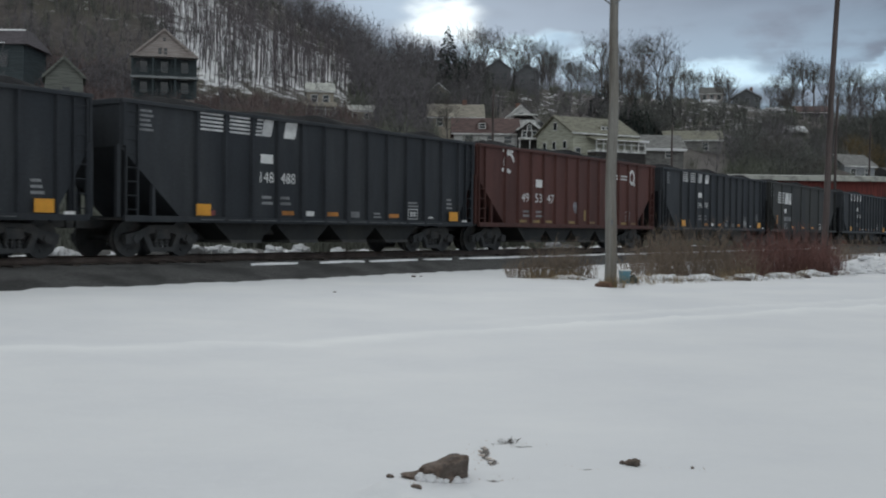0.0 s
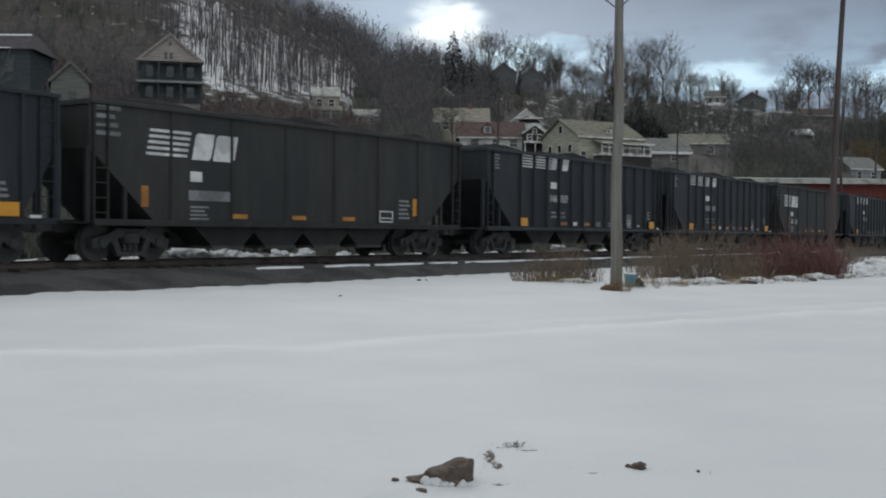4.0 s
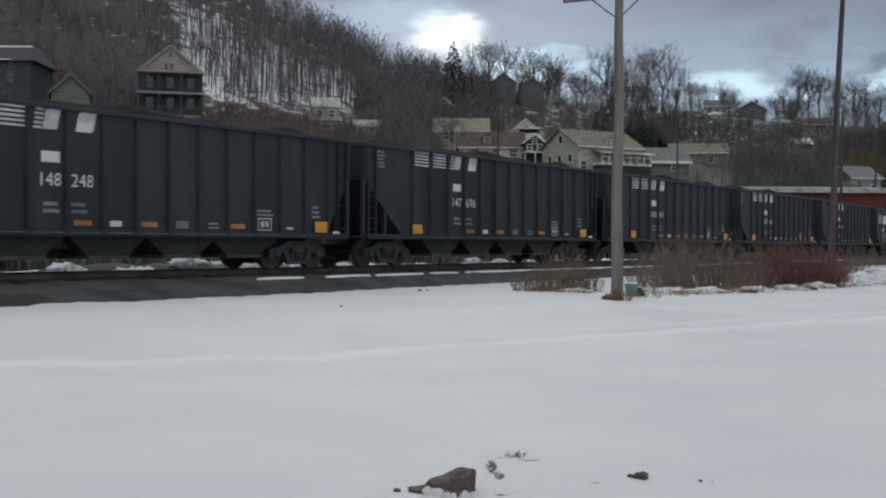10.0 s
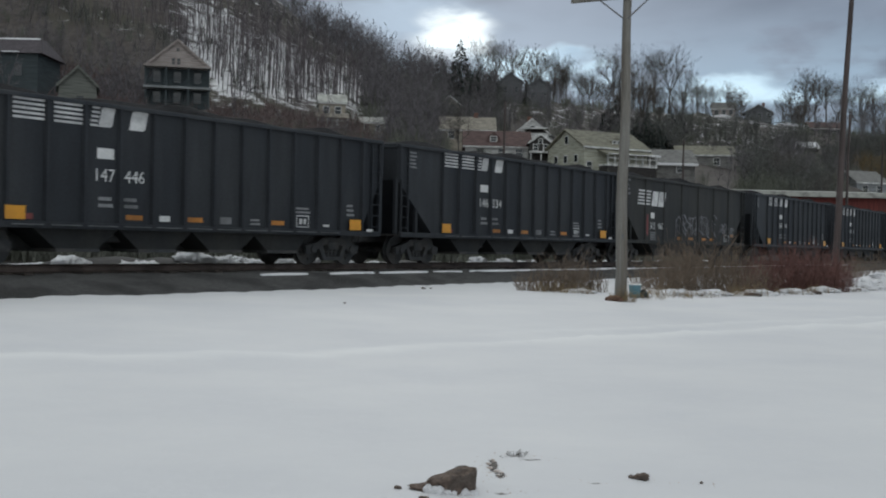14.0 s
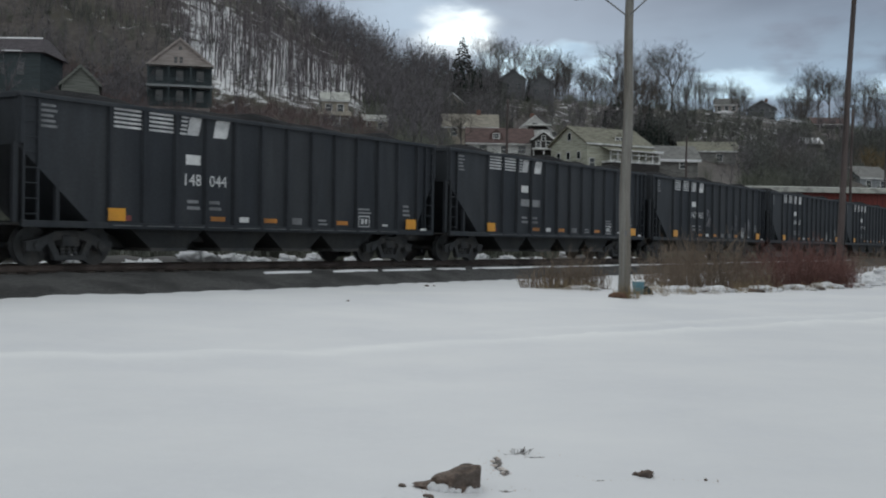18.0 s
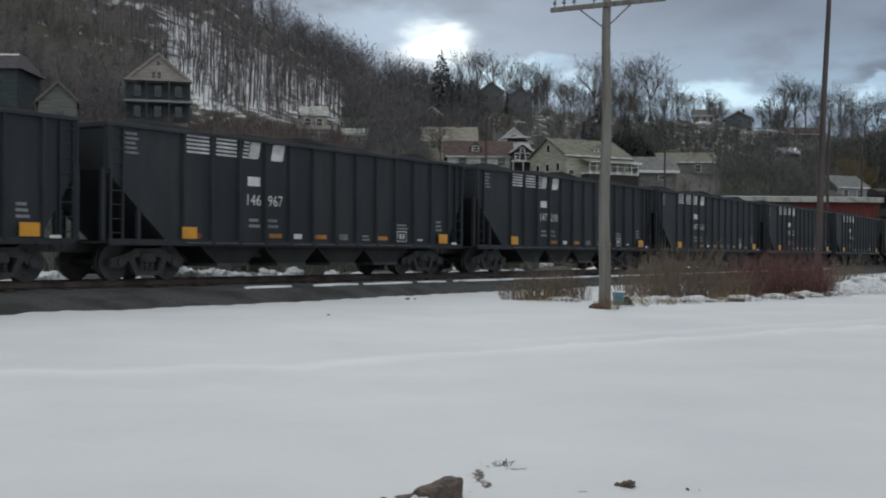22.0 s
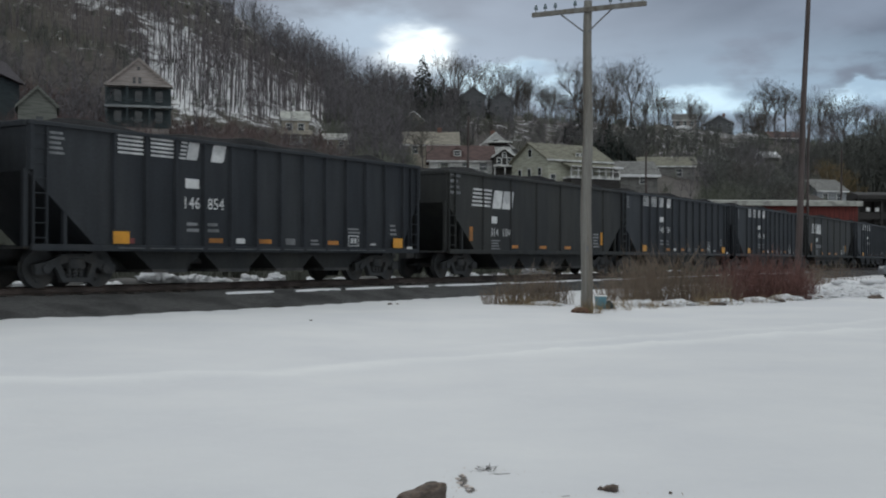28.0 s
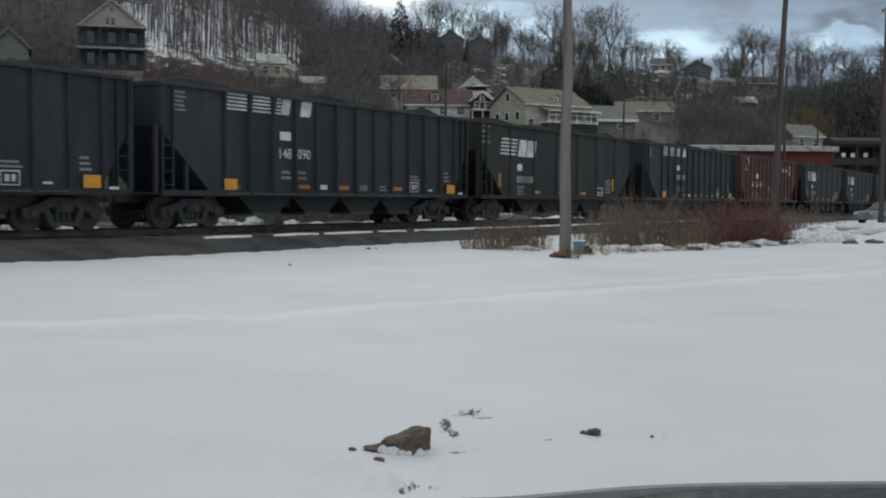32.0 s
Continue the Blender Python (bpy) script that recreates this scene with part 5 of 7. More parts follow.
def build_houses():
    # tall gable house on the hillside with a double porch
    h, z = gable_house("gable_house", "tall pinkish beige gable house with a dark porch on the hillside", -36.3, 152.5, 23.65, 26.9, 7.8, 9.0, "gablewall", "rooftan", "y", 13, 0.30, [(-0.55, 23.75, 0.4, 0.8), (0.15, 23.75, 0.4, 0.8), (0.0, 25.5, 0.4, 0.4)], trim="gablewall")
    for top, dz in ((23.15, 2.5), (20.4, 2.4)):
        t, b = top - z, top - z - dz
        part("porch_roof", Geo().box(-4.3, 4.3, -6.6, -4.4, t, t + 0.28), M["gablewall" if top > 22 else "greywall"], h)
        part("porch_wall", Geo().box(-4.05, 4.05, -4.62, -4.52, b, t), M["bluewall"], h)
        for x in (-4.0, -1.4, 1.4, 4.0):
            part("porch_post", Geo().box(x - 0.09, x + 0.09, -6.5, -6.3, b, t), M["bluewall"], h)
        part("porch_rail", Geo().box(-4.0, 4.0, -6.46, -6.38, b + 0.75, b + 0.85), M["bluewall"], h)
        for x in (-2.6, 0.0, 2.6):
            window(h, x, -4.63, b + 0.7, 0.9, 1.4, "bluewall")
    # house with a snow-dusted hipped roof
    x, y = -55.9, 143.0
    z = ground_z(x, y) - 2.0
    h = thing("hillside_house", None, None, "dark blue-green house with a low roof streaked with snow", "house", pose(x, y, z))
    e, r = 23.35 - z, 25.6 - z
    part("wall", Geo().box(-5.6, 5.6, -4, 4, 0, e), M["bluewall"], h)
    g = Geo().add([(-6.3, -4.6, e), (6.3, -4.6, e), (6.3, 4.6, e), (-6.3, 4.6, e), (-4.8, -1.2, r), (5.0, -1.2, r), (5.0, 1.2, r), (-4.8, 1.2, r)], [(0, 1, 2, 3), (0, 4, 5, 1), (1, 5, 6, 2), (2, 6, 7, 3), (3, 7, 4, 0), (4, 7, 6, 5)])
    roof = part("roof", g, M["roofdark"], h)
    k = (r - e) / 3.4
    for f0, f1, a, b in ((0.93, 1.0, -4.6, 4.9), (0.02, 0.05, 1.0, 3.5)):
        yy = lambda f: -4.6 + 3.4 * f
        zz = lambda f: e + (r - e) * f + 0.03
        part("roof_snow", Geo().add([(a, yy(f0), zz(f0)), (b, yy(f0), zz(f0)), (b, yy(f1), zz(f1)), (a, yy(f1), zz(f1)), (a, yy(f0), zz(f0) + 0.08), (b, yy(f0), zz(f0) + 0.08), (b, yy(f1), zz(f1) + 0.08), (a, yy(f1), zz(f1) + 0.08)],
             [(0, 1, 2, 3), (4, 5, 6, 7), (0, 1, 5, 4), (1, 2, 6, 5), (2, 3, 7, 6), (3, 0, 4, 7)]), M["snow"], roof)
    for wx in (-4.0, -1.6, 0.8, 3.2):
        window(h, wx, -4.0, 20.6 - z, 0.9, 1.5, "bluewall")
    # steep grey-green gable in front of it
    gable_house("garden_house", "small grey-green house with a steep gable end", -37.5, 115.0, 16.1, 17.85, 3.6, 6.0, "sagewall", "sagewall", "y", 18, 0.25, [(0.2, 14.0, 0.7, 1.0)], trim="sagewall")
    # house half hidden in the wood
    h, z = gable_house("wood_house", "small white house with a snowy roof half hidden by bare trees", -16.9, 167.0, 21.2, 22.5, 3.8, 5.0, "tan", "metalroof", "x", 8, 0.3, [(-0.9, 19.6, 0.8, 1.0), (0.8, 19.6, 0.8, 1.0)])
    porch(h, z, -2.2, 2.2, -4.0, -2.5, 17.6 - z, 18.9 - z, 4, "rooftan")
    gable_house("wood_house", "low white house behind leafless trees", -11.2, 172.0, 18.9, 19.8, 3.6, 5.0, "tan", "metalroof", "x", 5, 0.3, [(-0.9, 17.7, 0.6, 0.8), (0.8, 17.7, 0.6, 0.8)])
    # tan house with a broad roof
    h, z = gable_house("tan_house", "two-storey tan house with a hipped tan roof", 3.5, 188.0, 19.7, 21.9, 8.6, 7.5, "tan", "rooftan", "x", 0, 0.5, [(-2.6, 18.2, 0.9, 1.3), (2.2, 18.2, 0.6, 1.3), (3.2, 18.2, 0.6, 1.3)], 1.5)
    # white house with a red roof
    h, z = gable_house("red_roofed_house", "white two-storey house with a worn red shingle roof and dormer", 7.9, 175.0, 16.1, 18.4, 9.6, 7.0, "whitewall", "roofred", "x", 0, 0.5, [(-2.6, 14.5, 1.1, 1.1), (0.6, 14.5, 0.9, 1.1), (3.3, 14.5, 1.1, 1.1)])
    dm = part("dormer", Geo().extrude([(-1.0, 16.5 - z), (1.0, 16.5 - z), (1.0, 17.3 - z), (0, 18.2 - z), (-1.0, 17.3 - z)], -3.1, -0.5), M["roofred"], h, at=pose(-0.6, 0, 0))
    window(dm, 0, -3.1, 16.75 - z, 0.9, 0.7)
    part("side_wing", Geo().box(4.0, 6.6, -3.2, 2.0, 0, 15.9 - z), M["whitewall"], h)
    part("wing_roof", Geo().box(3.9, 6.8, -3.5, 2.2, 15.9 - z, 16.1 - z), M["roofred"], h)
    # white gable house with balconies
    h, z = gable_house("white_gable_house", "white gable house with a wide balcony under the gable", 14.9, 188.0, 19.2, 21.5, 5.6, 8.0, "whitewall", "roofgrey", "y", -12, 0.4, [(0.0, 19.5, 0.8, 0.9)], chimney=-1.0)
    part("balcony", Geo().box(-1.2, 2.7, -5.2, -4.0, 18.2 - z, 18.4 - z).box(-1.2, 2.7, -5.2, -5.1, 18.4 - z, 19.2 - z), M["trim"], h)
    part("balcony_roof", Geo().box(-1.3, 2.8, -5.3, -4.0, 19.9 - z, 20.1 - z), M["trim"], h)
    part("balcony_wall", Geo().box(-1.1, 2.6, -4.08, -4.01, 18.4 - z, 19.9 - z), M["darkwall"], h)
    # narrow dark house with white trim
    h, z = gable_house("narrow_house", "narrow dark brown house with white window trim and porch", 14.15, 170.5, 16.4, 17.5, 3.1, 5.0, "darkwall", "roofgrey", "y", 0, 0.35, [(-0.75, 15.2, 0.62, 0.85), (0.75, 15.2, 0.62, 0.85), (0, 16.2, 0.5, 0.7)])
    part("porch_roof", Geo().box(-1.7, 1.7, -3.9, -2.5, 14.75 - z, 15.0 - z), M["trim"], h)
    for px in (-1.5, 0.0, 1.5):
        part("porch_post", Geo().box(px - 0.08, px + 0.08, -3.8, -3.64, 12.6 - z, 14.75 - z), M["trim"], h)
    # long cream house with a porch along its front
    h, z = gable_house("cream_house", "long cream house with a broad olive roof, dormer and white porch", 21.8, 162.0, 14.95, 17.35, 10.9, 9.0, "cream", "roofolive", "x", 28, 0.4, [(-4.6, 11.6, 0.8, 1.2)])
    porch(h, z, -3.0, 5.6, -6.6, -4.5, 12.5 - z, 13.85 - z, 8, "roofolive")
    part("roof_snow", Geo().box(4.2, 5.9, -7.0, -6.3, 13.75 - z, 14.05 - z, 0.06), M["snow"], h)
    part("porch_snow", Geo().box(-3.1, 4.0, -7.0, -6.75, 13.82 - z, 13.93 - z, 0.03), M["snow"], h)
    dm = part("dormer", Geo().extrude([(-0.9, 15.1 - z), (0.9, 15.1 - z), (0.9, 16.0 - z), (0, 16.6 - z), (-0.9, 16.0 - z)], -3.7, -1.2), M["roofolive"], h, at=pose(0.6, 0, 0))
    window(dm, -0.4, -3.7, 15.3 - z, 0.5, 0.65)
    window(dm, 0.4, -3.7, 15.3 - z, 0.5, 0.65)
    sw = part("gable_end", Geo().box(-5.49, -5.45, -4.2, 4.2, 0, 0.4), M["trim"], h)
    for yy, zz in ((-2.6, 12.7), (0.0, 12.7), (2.4, 12.7), (-0.2, 15.4)):
        ob = part("window", Geo().box(-0.05, 0.0, -0.45, 0.45, 0, 1.2), M["trim"], h, at=pose(-5.45, yy, zz - z))
        part("pane", Geo().box(-0.07, -0.05, -0.35, 0.35, 0.1, 1.1), M["glass"], ob)
    # small houses to its side
    h, z = gable_house("low_house", "low house with a grey roof edged with snow", 33.5, 168.0, 13.6, 15.5, 5.6, 6.0, "roofgrey", "roofgrey", "x", 5, 0.4, [(0.5, 12.2, 0.8, 1.0)])
    part("roof_snow", Geo().box(-3.0, 3.1, -3.7, -3.1, 13.1 - z, 13.45 - z, 0.05), M["snow"], h)
    gable_house("olive_house", "brown house with a wide olive roof among shrubs", 46.3, 203.0, 17.6, 19.3, 9.5, 8.0, "roofgrey", "roofolive", "x", -8, 0.5, [(-2, 15.8, 1.0, 1.2), (2, 15.8, 1.0, 1.2)])
    h, z = gable_house("grey_house", "small pale grey house with a snow-dusted roof behind the line", 74.4, 203.0, 13.4, 15.4, 6.4, 7.0, "greywall", "roofgrey", "x", 18, 0.4, [(-1.4, 11.6, 1.0, 1.2), (1.6, 11.6, 1.0, 1.2)])
    # skyline houses
    h, z = gable_house("skyline_house", "grey two-storey house on the skyline", 82.0, 297.0, 36.6, 38.6, 7.0, 6.0, "slatewall", "roofdark", "y", -15, 0.4, [(-2.4, 35.2, 1.1, 1.2), (0.2, 35.2, 1.1, 1.2), (2.6, 35.2, 1.1, 1.2), (-2.4, 33, 1.1, 1.2), (2.6, 33, 1.1, 1.2)], chimney=1.2, trim="greywall")
    h, z = gable_house("skyline_house", "pale pinkish house with a white porch on the skyline", 72.4, 295.0, 37.2, 38.9, 5.8, 6.0, "gablewall", "roofgrey", "x", -14, 0.4, [(-1.8, 35.6, 0.9, 1.2), (0.0, 35.6, 0.9, 1.2), (1.8, 35.6, 0.9, 1.2)])
    porch(h, z, -0.2, 2.8, -4.6, -3.0, 32.6 - z, 34.4 - z, 3)
    for px, py, ps in ((70.0, 287.0, 1.3), (77.5, 286.0, 1.0), (86.0, 286.0, 1.6), (90.0, 288.0, 1.2), (100.0, 290.0, 1.4)):
        stone("snow_mound", "mound of snow in front of the skyline houses", px, py, ps * 1.6, ps, ps * 0.5, "snow", int(px), 0.3, "snow", 0.3)
    for x0, top, w in ((14.0, 38.7, 5.4), (20.4, 37.6, 5.3)):
        gable_house("ridge_house", "grey house with a steep roof behind bare trees on the ridge", x0, 252.0, top - 2.0, top, w, 6.0, "slatewall", "roofdark", "y", 0, 0.3, [(-1.2, top - 4.2, 0.9, 1.2), (1.2, top - 4.2, 0.9, 1.2)], trim="slatewall")
    gable_house("upper_house", "small tan house above the tan-roofed one", 0.7, 217.0, 27.1, 28.9, 4.4, 5.0, "tan", "roofgrey", "y", 0, 0.3, [(0, 25.8, 0.9, 1.0)])
    gable_house("brown_house", "low dark brown house on the skyline", 96.0, 288.0, 31.9, 33.6, 8.0, 6.0, "darkwall", "roofred", "x", 0, 0.4, [(-2, 30.2, 1.0, 1.1), (2, 30.2, 1.0, 1.1)])
    h, z = gable_house("garden_shed", "small shed with a snow-covered roof below the skyline houses", 81.5, 255.0, 24.2, 25.3, 4.0, 3.4, "darkwall", "snow", "x", 6, 0.3, [])


build_houses()


# ---- sheds by the line ----
def build_sheds():
    x0, x1, y = 33.0, 48.6, 121.0
    z = ground_z((x0 + x1) / 2, y) - 0.3
    h = thing("freight_shed", None, None, "long low red shed with a pale metal roof beside the line", "shed", pose((x0 + x1) / 2, y, z))
    w = (x1 - x0) / 2
    part("wall", Geo().box(-w, w, 0, 7, 0, 6.98 - z), M["redwall"], h)
    part("roof", Geo().extrude([(-0.7, 6.98 - z), (-0.7, 7.50 - z), (7.6, 8.0 - z), (7.6, 7.0 - z)], -w - 0.5, w + 0.3, "x"), M["metalroof"], h)
    for i in range(5):
        xx = -w + 1.6 + i * 3.1
        d = part("sliding_door", Geo().box(xx - 1.1, xx + 1.1, -0.08, -0.004, 0.9, 3.6), M["redwall"], h)
        part("door_rail", Geo().box(xx - 1.3, xx + 1.6, -0.12, -0.02, 3.65, 3.75), M["iron"], d)
    x0, x1, y = 45.2, 56.0, 113.0
    z = ground_z(50, y) - 0.3
    h = thing("trestle_shed", None, None, "dark open-fronted shed with small white signs under its roof", "shed", pose(74.0, 165.9, 1.4 + (z - 1.4) * 1.468))
    h.scale = (1.468, 1.468, 1.468)
    part("roof", Geo().extrude([(-0.6, 7.35 - z), (-0.6, 7.75 - z), (1.0, 8.1 - z), (2.3, 7.8 - z), (2.3, 7.3 - z)], -5.3, 5.5, "x"), M["darkwall"], h)
    part("back_wall", Geo().box(-4.4, 5.2, 1.9, 2.0, 0, 7.3 - z), M["darkwall"], h)
    part("loft_wall", Geo().box(-5.0, 5.2, -0.05, 0.05, 5.3 - z, 6.0 - z), M["darkwall"], h)
    for k in (-5.0, -2.6, -0.2, 2.4, 5.0):
        for yy in (0.0, 1.7):
            part("post", Geo().box(k - 0.12, k + 0.12, yy - 0.12, yy + 0.12, 0, 7.4 - z), M["darkwall"], h)
    for k, a in ((-4.05, 0.20), (-3.12, 0.22), (-1.78, 0.22)):
        part("white_sign", Geo().box(k - a, k + a, -0.20, -0.15, 6.08 - z, 6.48 - z, 0.02), M["trim"], h)
        part("sign_bracket", Geo().box(k - 0.02, k + 0.02, -0.15, 0.0, 6.2 - z, 6.3 - z), M["iron"], h)
    part("beam", Geo().box(-5.1, 5.3, -0.15, 0.15, 7.1 - z, 7.4 - z), M["darkwall"], h)


build_sheds()


# ---- trees ----
def bare_tree(seed, h, leaders, boughs, twigs, fork=0.35, wide=0.5, sides=6, twig_w=0.03, fine=2, slim=1.0):
    """Trunk, and crown of leaders, boughs and twigs, of a leafless tree."""
    rnd = random.Random(seed)
    trunk, crown = Geo(), Geo()
    r0 = (h * 0.013 + 0.04) * slim
    top = Vector((rnd.uniform(-0.03, 0.03) * h, rnd.uniform(-0.03, 0.03) * h, h * fork))
    trunk.sweep([Vector((0, 0, -0.2)), Vector((0, 0, 0.25)), top * 0.5, top], [r0 * 1.35, r0, r0 * 0.86, r0 * 0.72], sides)

    def blade(p, q, w):
        s = (q - p).cross(Vector((rnd.uniform(-1, 1), rnd.uniform(-1, 1), 0.3)))
        s = s.normalized() * w if s.length > 1e-6 else Vector((w, 0, 0))
        crown.add([p - s, p + s, q], [(0, 1, 2)])

    def jitter(k):
        return Vector((rnd.uniform(-k, k), rnd.uniform(-k, k), rnd.uniform(-k, k)))

    for a in range(leaders):
        ang = math.tau * (a + rnd.uniform(-0.3, 0.3)) / leaders
        tilt = wide * rnd.uniform(0.35, 1.1) if a else 0.08
        d = Vector((math.cos(ang) * tilt, math.sin(ang) * tilt, 1)).normalized()
        ln = h * (1 - fork) * rnd.uniform(0.78, 1.0) * (1.0 if a else 1.05)
        base = top * rnd.uniform(0.8, 1.0) if a else top
        pts = [base]
        for i in range(4):
            d = (d + jitter(0.12) + Vector((0, 0, 0.10))).normalized()
            pts.append(pts[-1] + d * ln / 4)
        rr = r0 * (0.62 if a else 0.7)
        crown.sweep(pts, [rr, rr * 0.72, rr * 0.5, rr * 0.3, rr * 0.08], 4 if sides > 4 else 3)
        for b in range(boughs):
            f = 0.15 + 0.83 * (b + rnd.random()) / boughs
            i = min(int(f * 4), 3)
            p = pts[i].lerp(pts[i + 1], f * 4 - i)
            bd = (d + jitter(0.9) + Vector((math.cos(ang) * 0.4, math.sin(ang) * 0.4, 0.1))).normalized()
            bl = ln * (0.42 - 0.24 * f) * rnd.uniform(0.7, 1.2)
            q1 = p + bd * bl * 0.5
            bd2 = (bd + jitter(0.3) + Vector((0, 0, 0.3))).normalized()
            q2 = q1 + bd2 * bl * 0.5
            br = rr * 0.34 * (1 - 0.5 * f)
            crown.sweep([p, q1, q2], [br, br * 0.6, br * 0.2], 3)
            for t in range(twigs):
                g = rnd.uniform(0.2, 1.0)
                c = p.lerp(q1, g * 2) if g < 0.5 else q1.lerp(q2, g * 2 - 1)
                v = (bd2 + jitter(0.9)).normalized()
                e = c + v * bl * rnd.uniform(0.25, 0.55)
                blade(c, e, twig_w)
                for u in range(fine):
                    m = c.lerp(e, rnd.uniform(0.3, 0.9))
                    blade(m, m + (v + jitter(0.8)).normalized() * bl * rnd.uniform(0.14, 0.30), twig_w * 0.7)
    return trunk, crown


def dome_tree(seed, h, fork, wide):
    """Trunk and rounded airy crown of an old leafless tree: each branch parts into thinner ones, ending in fine twigs."""
    rnd = random.Random(seed)
    trunk, crown = Geo(), Geo()
    r0 = h * 0.0125 + 0.02
    top = Vector((rnd.uniform(-0.02, 0.02) * h, rnd.uniform(-0.02, 0.02) * h, h * fork))
    trunk.sweep([Vector((0, 0, -0.3)), Vector((0, 0, 0.3)), top * 0.5, top], [r0 * 1.4, r0, r0 * 0.85, r0 * 0.75], 7)
    mid = Vector((0, 0, h * (0.5 + fork * 0.5)))
    half = Vector((h * wide, h * wide, h * (1 - fork) * 0.5))

    def grow(p, d, ln, r, level):
        q = p + (d + Vector((rnd.gauss(0, 0.10), rnd.gauss(0, 0.10), 0.06))).normalized() * ln * 0.5
        d2 = (d + Vector((rnd.gauss(0, 0.16), rnd.gauss(0, 0.16), rnd.gauss(0.12, 0.12)))).normalized()
        e = q + d2 * ln * 0.5
        o = e - mid
        if (o.x / half.x) ** 2 + (o.y / half.y) ** 2 + (o.z / half.z) ** 2 > 1.0 + 0.25 * rnd.random() and level > 1:
            e = q.lerp(e, 0.4)
            level = max(level, 4)
        if level < 3:
            crown.sweep([p, q, e], [r, r * 0.78, r * 0.58], 3)
        else:
            s = d2.cross(Vector((rnd.uniform(-1, 1), rnd.uniform(-1, 1), 0.2)))
            s = (s.normalized() if s.length > 1e-6 else Vector((1, 0, 0))) * max(r, 0.013)
            crown.add([p - s, p + s, q + s * 0.6, e, q - s * 0.6], [(0, 1, 2, 3, 4)])
        if level >= 5:
            return
        for k in range((4, 4, 4, 4, 3)[level]):
            a = p.lerp(q, rnd.uniform(0.5, 1.0)) if rnd.random() < 0.35 else q.lerp(e, rnd.uniform(0.2, 1.0))
            if k == 0:
                a = e
            b = (d2 + Vector((rnd.gauss(0, 0.52), rnd.gauss(0, 0.52), rnd.gauss(0.12, 0.30)))).normalized()
            grow(a, b, ln * rnd.uniform(0.58, 0.80), r * (0.60 if k == 0 else 0.48), level + 1)

    n = rnd.randrange(7, 9)
    for k in range(n):
        ang = math.tau * (k + rnd.uniform(-0.25, 0.25)) / n
        tilt = (0.08, 0.75, 0.4, 1.0, 0.55, 0.85, 0.3, 0.95)[k] * wide / 0.36
        grow(top * rnd.uniform(0.82, 1.0), Vector((math.cos(ang) * tilt, math.sin(ang) * tilt, 1)).normalized(), h * (1 - fork) * rnd.uniform(0.36, 0.46), r0 * rnd.uniform(0.42, 0.6), 1)
    return trunk, crown


# yards and house fronts that the thickets leave open: slopes across, and distances
YARDS = ((-0.272, -0.208, 95, 152), (-0.345, -0.30, 90, 116), (-0.39, -0.338, 95, 143), (-0.119, -0.085, 115, 166), (-0.078, -0.053, 115, 172), (0.003, 0.085, 110, 188), (0.085, 0.215, 100, 166), (0.203, 0.262, 100, 200), (0.355, 0.392, 118, 203), (0.225, 0.30, 270, 297))


def clear(u, y, rs):
    for a, b, c, d in YARDS:
        if a < u < b and c < y < d:
            return rs.rand() < (0.25 if -0.12 < u < -0.05 else 0.06)
    return True


def triangles(geo):
    out = []
    for f in geo.f:
        for i in range(1, len(f) - 1):
            out.append((f[0], f[i], f[i + 1]))
    return np.array(geo.v, float), np.array(out, int)


def scatter(name, shapes, places, mat, label, category):
    """Joins many turned and scaled copies of some shapes into one mesh: places are rows of x, y, z, turn, scale, which."""
    V, Fs, n = [], [], 0
    for x, y, z, a, s, w in places:
        v, f = shapes[int(w)]
        c, e = math.cos(a), math.sin(a)
        q = np.empty_like(v)
        q[:, 0] = (v[:, 0] * c - v[:, 1] * e) * s + x
        q[:, 1] = (v[:, 0] * e + v[:, 1] * c) * s + y
        q[:, 2] = v[:, 2] * s + z
        V.append(q)
        Fs.append(f + n)
        n += len(v)
    ob = new(name, fast_mesh(name, np.vstack(V), np.vstack(Fs), mat))
    return tagged(ob, label, category, kind="stuff")


